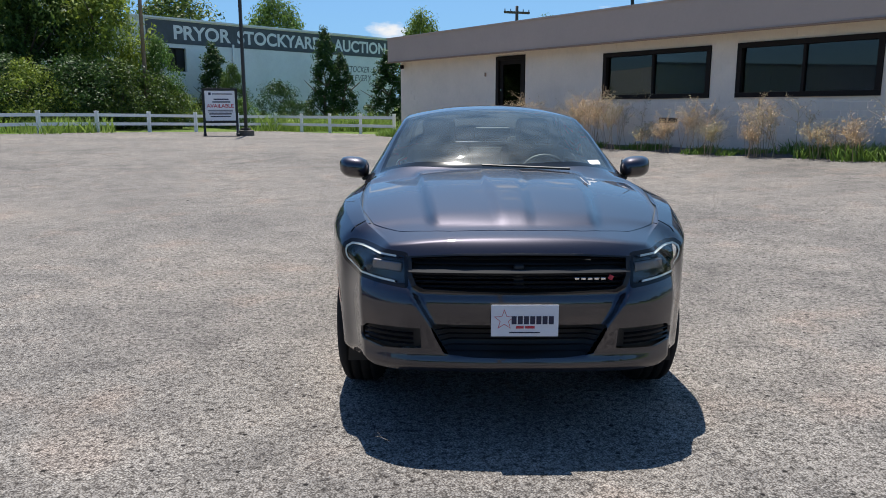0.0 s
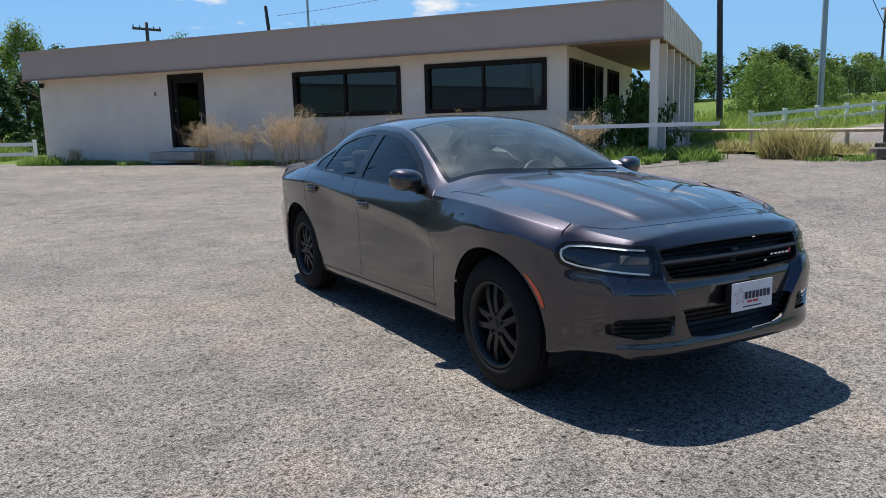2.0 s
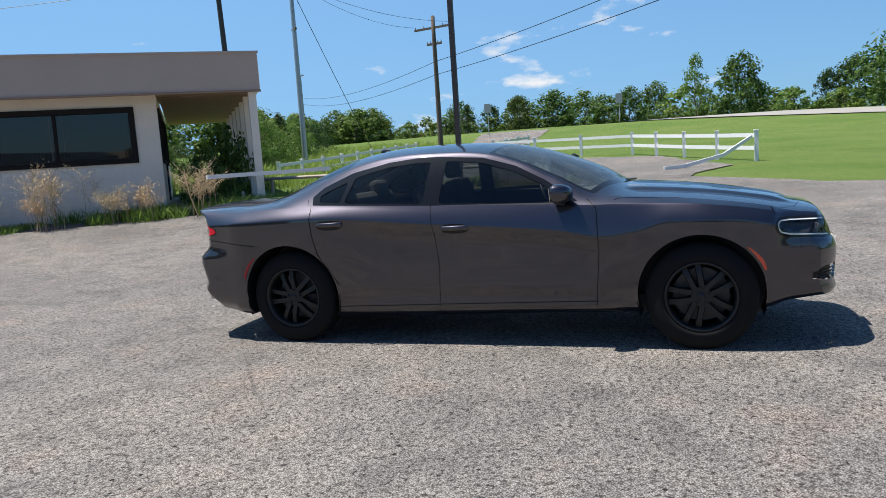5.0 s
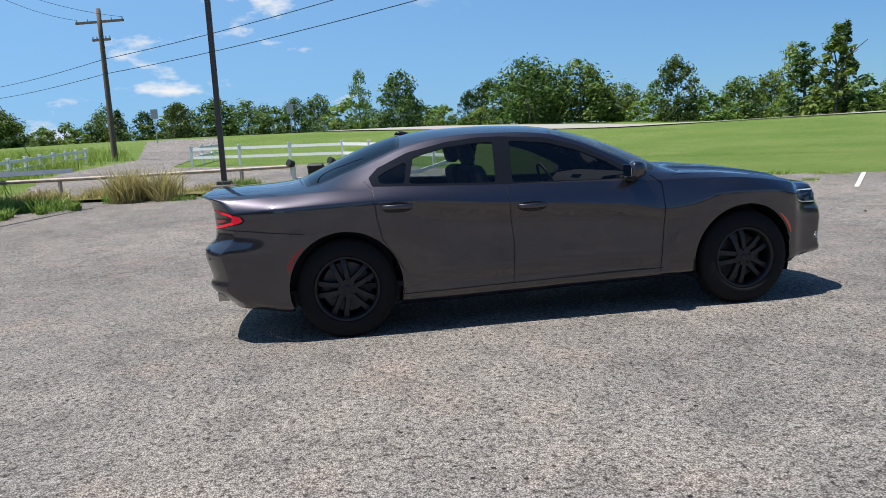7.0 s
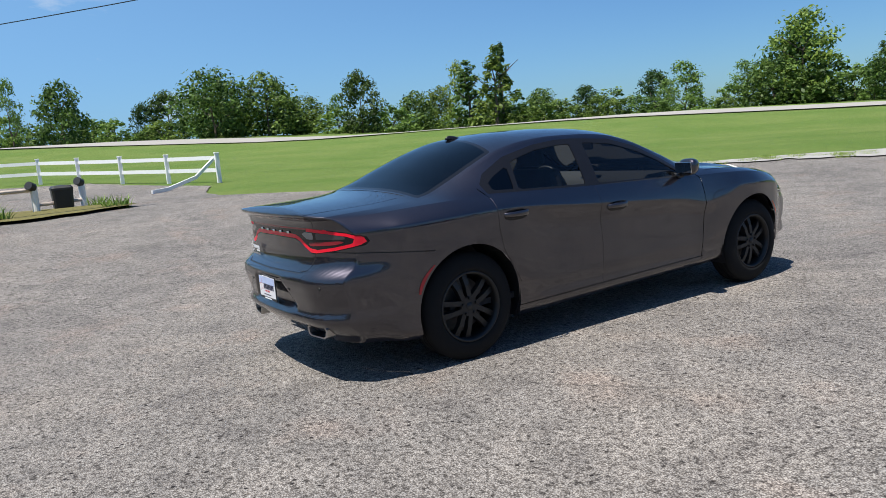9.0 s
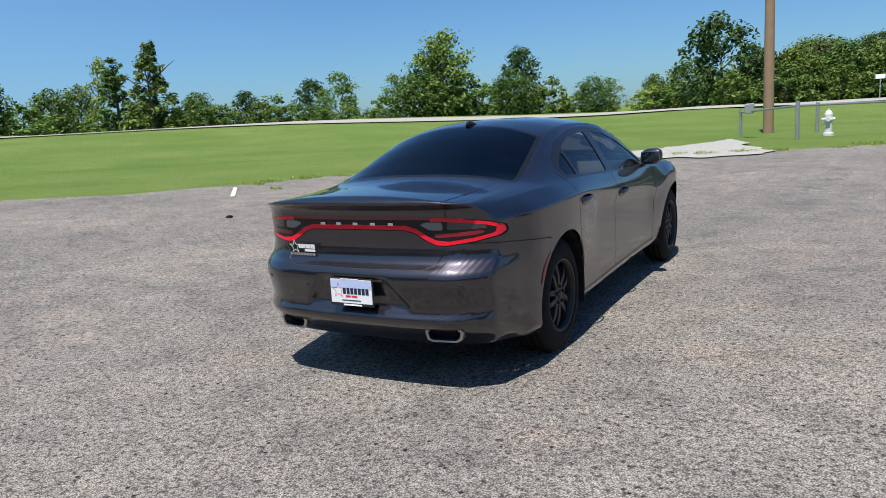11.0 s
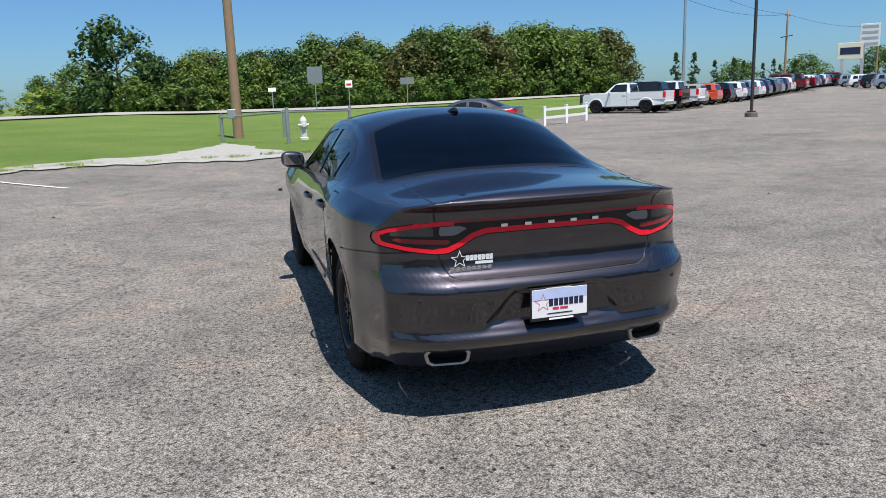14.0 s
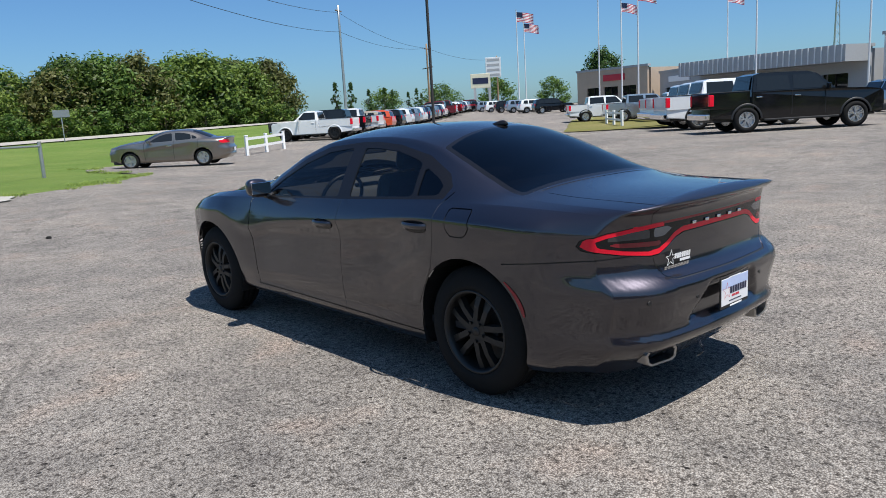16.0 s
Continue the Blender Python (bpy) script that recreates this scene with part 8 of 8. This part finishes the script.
def shop(name, a, b, h, depth, mat, label, bays, band=None):
    """A flat-roofed block whose front runs from a to b, with bays of dark glazing."""
    a, b = Vector((*a, 0)), Vector((*b, 0))
    d = (b - a).normalized()
    ln = (b - a).length
    z = ground_z((a.x + b.x) / 2, (a.y + b.y) / 2)
    m = Matrix(((d.x, -d.y, 0, a.x), (d.y, d.x, 0, a.y), (0, 0, 1, z), (0, 0, 0, 1)))
    s = thing(name, m, label, "building")
    w = ln / (bays + 1)
    holes = [(w * (k + 0.6), w * (k + 1.4), 0.3, h * 0.55) for k in range(bays)]
    wall_with_openings("front_wall", 0, ln, -1.0, h, 0.3, holes, mat, s, Matrix.Identity(4))
    box("rear_block", (ln, depth, h + 0.7), Matrix.Translation((ln / 2, depth / 2 + 0.6, h / 2 - 0.55)), mat, s)
    for x0, x1, z0, z1 in holes:
        win = new("window")
        win.parent = s
        box("pane", (x1 - x0, 0.03, z1 - z0), Matrix.Translation(((x0 + x1) / 2, 0.2, (z0 + z1) / 2)), DARK_GLASS, win)
        box("mullion", (0.08, 0.1, z1 - z0), Matrix.Translation(((x0 + x1) / 2, 0.15, (z0 + z1) / 2)), FRAME_BROWN, win)
    box("parapet", (ln + 0.3, 0.5, 0.25), Matrix.Translation((ln / 2, 0.15, h + 0.05)), METAL_GREY, s)
    if band:
        box("sign_band", (ln * band[0], 0.1, h * 0.16), Matrix.Translation((ln * band[2], -0.06, h * 0.78)), band[1], s)
    return s, ln


shop("shop_building", (-74, -54.5), (-72.5, -43.5), 4.6, 12, SHOP_TAN, "tan flat-roofed shop with a red sign band", 3, (0.3, RED_PRINT, 0.55))
shop("showroom", (-73.5, -42.5), (-68, -34.5), 3.8, 14, METAL_GREY, "low grey showroom with dark glazing", 3, (0.5, WHITE_PRINT, 0.5))
sb, ln = shop("service_building", (-67, -34), (-62, -17), 4.4, 16, METAL_GREY, "long grey metal service building with a canopy", 5)
box("canopy", (ln, 3.0, 1.3), Matrix.Translation((ln / 2, -1.4, 3.9)), METAL_GREY, sb, "ribbed grey canopy")
for k in range(30):
    box("canopy_rib", (0.08, 0.08, 1.3), Matrix.Translation((ln * (k + 0.5) / 30, -2.93, 3.9)), METAL_WALL, sb)
sb, ln = shop("warehouse_shed", (-62, -16), (-46, 16), 5.4, 20, METAL_WALL, "large pale ribbed metal shed", 0)
for k in range(60):
    box("wall_rib", (0.06, 0.06, 6.2), Matrix.Translation((ln * (k + 0.5) / 60, -0.03, 2.3)), METAL_WALL, sb)


def pylon(x, y, h, w, ht, mat, rows, label, turn):
    s = thing("pylon_sign", Matrix.Translation((x, y, ground_z(x, y))) @ pose(0, 0, 0, 0, 0, turn), label, "sign")
    box("mast", (0.5, 0.4, h - ht + 0.3), Matrix.Translation((w * 0.3, 0, (h - ht) / 2)), METAL_GREY, s)
    box("cabinet", (w, 0.4, ht), Matrix.Translation((0, 0, h - ht / 2)), mat, s, "", 0.05)
    for k in range(rows):
        box("panel_bar", (w * 0.8, 0.03, ht / rows * 0.42), Matrix.Translation((0, 0.215, h - ht * (k + 0.5) / rows)), METAL_GREY if rows > 1 else NAVY, s)


pylon(-105.8, -98.9, 10.0, 3.0, 3.8, METAL_WALL, 4, "tall white pylon sign with grey panels", -45)
pylon(-96.8, -93.8, 6.6, 3.6, 2.6, plain("cream_sign_face", (0.62, 0.58, 0.44), 0.5), 1, "cream dealership pylon sign with dark bar", -45)


def flag_pole(x, y, h, flags=1, size=2.4):
    p = thing("flag_pole", Matrix.Translation((x, y, ground_z(x, y))), "tall white flag pole with a striped flag", "flag pole", "flag poles")
    tube("pole", (0, 0, -0.2), (0, 0, h), 0.09, METAL_WALL, p, r1=0.05, sides=10)
    V, F = lathe([(0.0, 0.12), (0.09, 0.06), (0.09, -0.02), (0.0, -0.08)], 10)
    piece("finial", V, F, CHROME, p).location.z = h
    for k in range(flags):
        f = new("flag")
        f.parent = p
        f.matrix_basis = Matrix.Translation((0, 0, h - 0.3 - 3.4 * k)) @ pose(0, 0, 0, 0, 0, 128)
        f["label"] = "red and white striped flag with a blue corner"
        hh = size * 0.55
        for i in range(13):
            V, F = [], []
            for j in range(9):
                x_ = size * j / 8
                for e in (i, i + 1):
                    V.append((x_, 0.12 * math.sin(3.2 * j / 8 * math.pi) * j / 8, -hh * e / 13 - 0.42 * (j / 8) ** 1.4))
            for j in range(8):
                F.append((2 * j, 2 * j + 1, 2 * j + 3, 2 * j + 2))
            piece("stripe", V, F, RED_PRINT if i % 2 == 0 else WHITE_PRINT, f)
        V, F = [], []
        for j in range(4):
            x_ = size * j / 8
            for e in (0, 7):
                V.append((x_, 0.12 * math.sin(3.2 * j / 8 * math.pi) * j / 8 + 0.012, -hh * e / 13 - 0.42 * (j / 8) ** 1.4))
        for j in range(3):
            F.append((2 * j, 2 * j + 1, 2 * j + 3, 2 * j + 2))
        piece("canton", V, F, NAVY, f)
        V = [(a, b - 0.024, c) for a, b, c in V]
        piece("canton", V, F, NAVY, f)


flag_pole(-71.3, -61.9, 13.0, 1, 2.2)
flag_pole(-75.7, -64.5, 12.0, 1, 2.0)
flag_pole(-69.6, -48.0, 13.5, 0)
flag_pole(-59.5, -36.3, 11.5, 1, 1.7)
flag_pole(-63.0, -40.5, 11.0, 1, 1.6)
flag_pole(-72.3, -33.9, 11.5, 1, 1.6)
flag_pole(-59.9, -25.1, 12.0, 1, 1.9)
flag_pole(-58.2, -15.8, 11.5, 1, 1.6)


def lattice_tower(x, y, h):
    t = thing("radio_tower", Matrix.Translation((x, y, ground_z(x, y))), "distant steel lattice radio tower", "tower")
    for k in range(3):
        a = 2.094 * k
        tube("leg", (1.4 * math.cos(a), 1.4 * math.sin(a), 0), (0.35 * math.cos(a), 0.35 * math.sin(a), h), 0.12, GALV, t, sides=6)
    for i in range(12):
        z0, z1 = h * i / 12, h * (i + 1) / 12
        for k in range(3):
            a, b = 2.094 * k, 2.094 * (k + 1)
            r0, r1 = 1.4 - 1.05 * z0 / h, 1.4 - 1.05 * z1 / h
            tube("brace", (r0 * math.cos(a), r0 * math.sin(a), z0), (r1 * math.cos(b), r1 * math.sin(b), z1), 0.06, GALV, t, sides=4)
    box("antenna_panel", (1.6, 1.6, 2.0), Matrix.Translation((0, 0, h - 1.5)), GALV, t, "", 0.1)


lattice_tower(-231, -81, 30)

# ---- painted blocks of the office front ----
def wall_blocks():
    """Running courses of block, a few millimetres proud of their joints; those under the windows are pieces of their own."""
    house = bpy.data.objects["office_building"]
    wall = bpy.data.objects["front_wall"]
    holes = [(-0.02, 3.72, 1.74, 3.13), (4.5, 8.1, 1.74, 3.13), (-5.02, -3.52, 0.30, 3.3), (2.14, 2.76, 1.04, 1.20)]
    L, H, gap, proud = 0.40, 0.20, 0.009, 0.006

    def block(a, b, c, d):
        bm = bmesh.new()
        add_box(bm, (b - a, proud + 0.004, d - c), Matrix.Translation(((a + b) / 2, -proud / 2 + 0.002, (c + d) / 2)), 0.003)
        return bm
    whole = None
    rest = bmesh.new()
    for row in range(17):
        z0, z1 = 0.02 + H * row + gap / 2, 0.02 + H * (row + 1) - gap / 2
        x = -11.15 - (row % 2) * L / 2
        while x < 8.65:
            a, b = max(x + gap / 2, -11.14), min(x + L - gap / 2, 8.64)
            x += L
            spans = [(a, b)]
            for h0, h1, k0, k1 in holes:
                if z1 > k0 and z0 < k1:
                    spans = [s for p, q in spans for s in ((p, min(q, h0 - 0.006)), (max(p, h1 + 0.006), q)) if s[1] - s[0] > 0.03]
            for p, q in spans:
                full = q - p > L - gap - 0.001
                if full and -0.8 < a and z1 < 1.76 and z0 > 0.4:
                    if whole is None:
                        bm = block(-L / 2 + gap / 2, L / 2 - gap / 2, -H / 2 + gap / 2, H / 2 - gap / 2)
                        whole = bpy.data.meshes.new("block")
                        bm.to_mesh(whole)
                        bm.free()
                        whole.materials.append(WALL_TAN)
                    o = new("block", whole)
                    o.parent = wall
                    o.matrix_basis = BM @ Matrix.Translation(((p + q) / 2, 0, (z0 + z1) / 2))
                else:
                    add_box(rest, (q - p, proud + 0.004, z1 - z0), BM @ Matrix.Translation(((p + q) / 2, -proud / 2 + 0.002, (z0 + z1) / 2)))
    o = part("block_course", rest, WALL_TAN, wall)
    o["kind"] = "stuff"


wall_blocks()


# ---- scraps on the asphalt ----
def rubber_scrap(x, y, size, seed):
    r = random.Random(seed)
    bm = bmesh.new()
    bmesh.ops.create_icosphere(bm, subdivisions=2, radius=1.0)
    for v in bm.verts:
        k = 1 + 0.25 * noise.noise(v.co * 1.7 + Vector((seed, 0, 0)))
        v.co = Vector((v.co.x * size * k, v.co.y * size * 0.7 * k, max(v.co.z, -0.25) * size * 0.55 * k))
    o = part("rubber_scrap", bm, RUBBER)
    o.matrix_basis = Matrix.Translation((x, y, ground_z(x, y) + size * 0.12)) @ pose(0, 0, 0, 0, 0, r.random() * 180)
    tagged(o, "small black scrap of rubber lying on the asphalt", "debris", "scraps on the asphalt")


for k, (x, y, size) in enumerate(((6.39, -2.8, 0.07), (0.51, -7.97, 0.06), (3.9, -6.2, 0.025), (-4.5, 6.5, 0.02), (-6.2, -3.4, 0.02))):
    rubber_scrap(x, y, size, 11 + k)
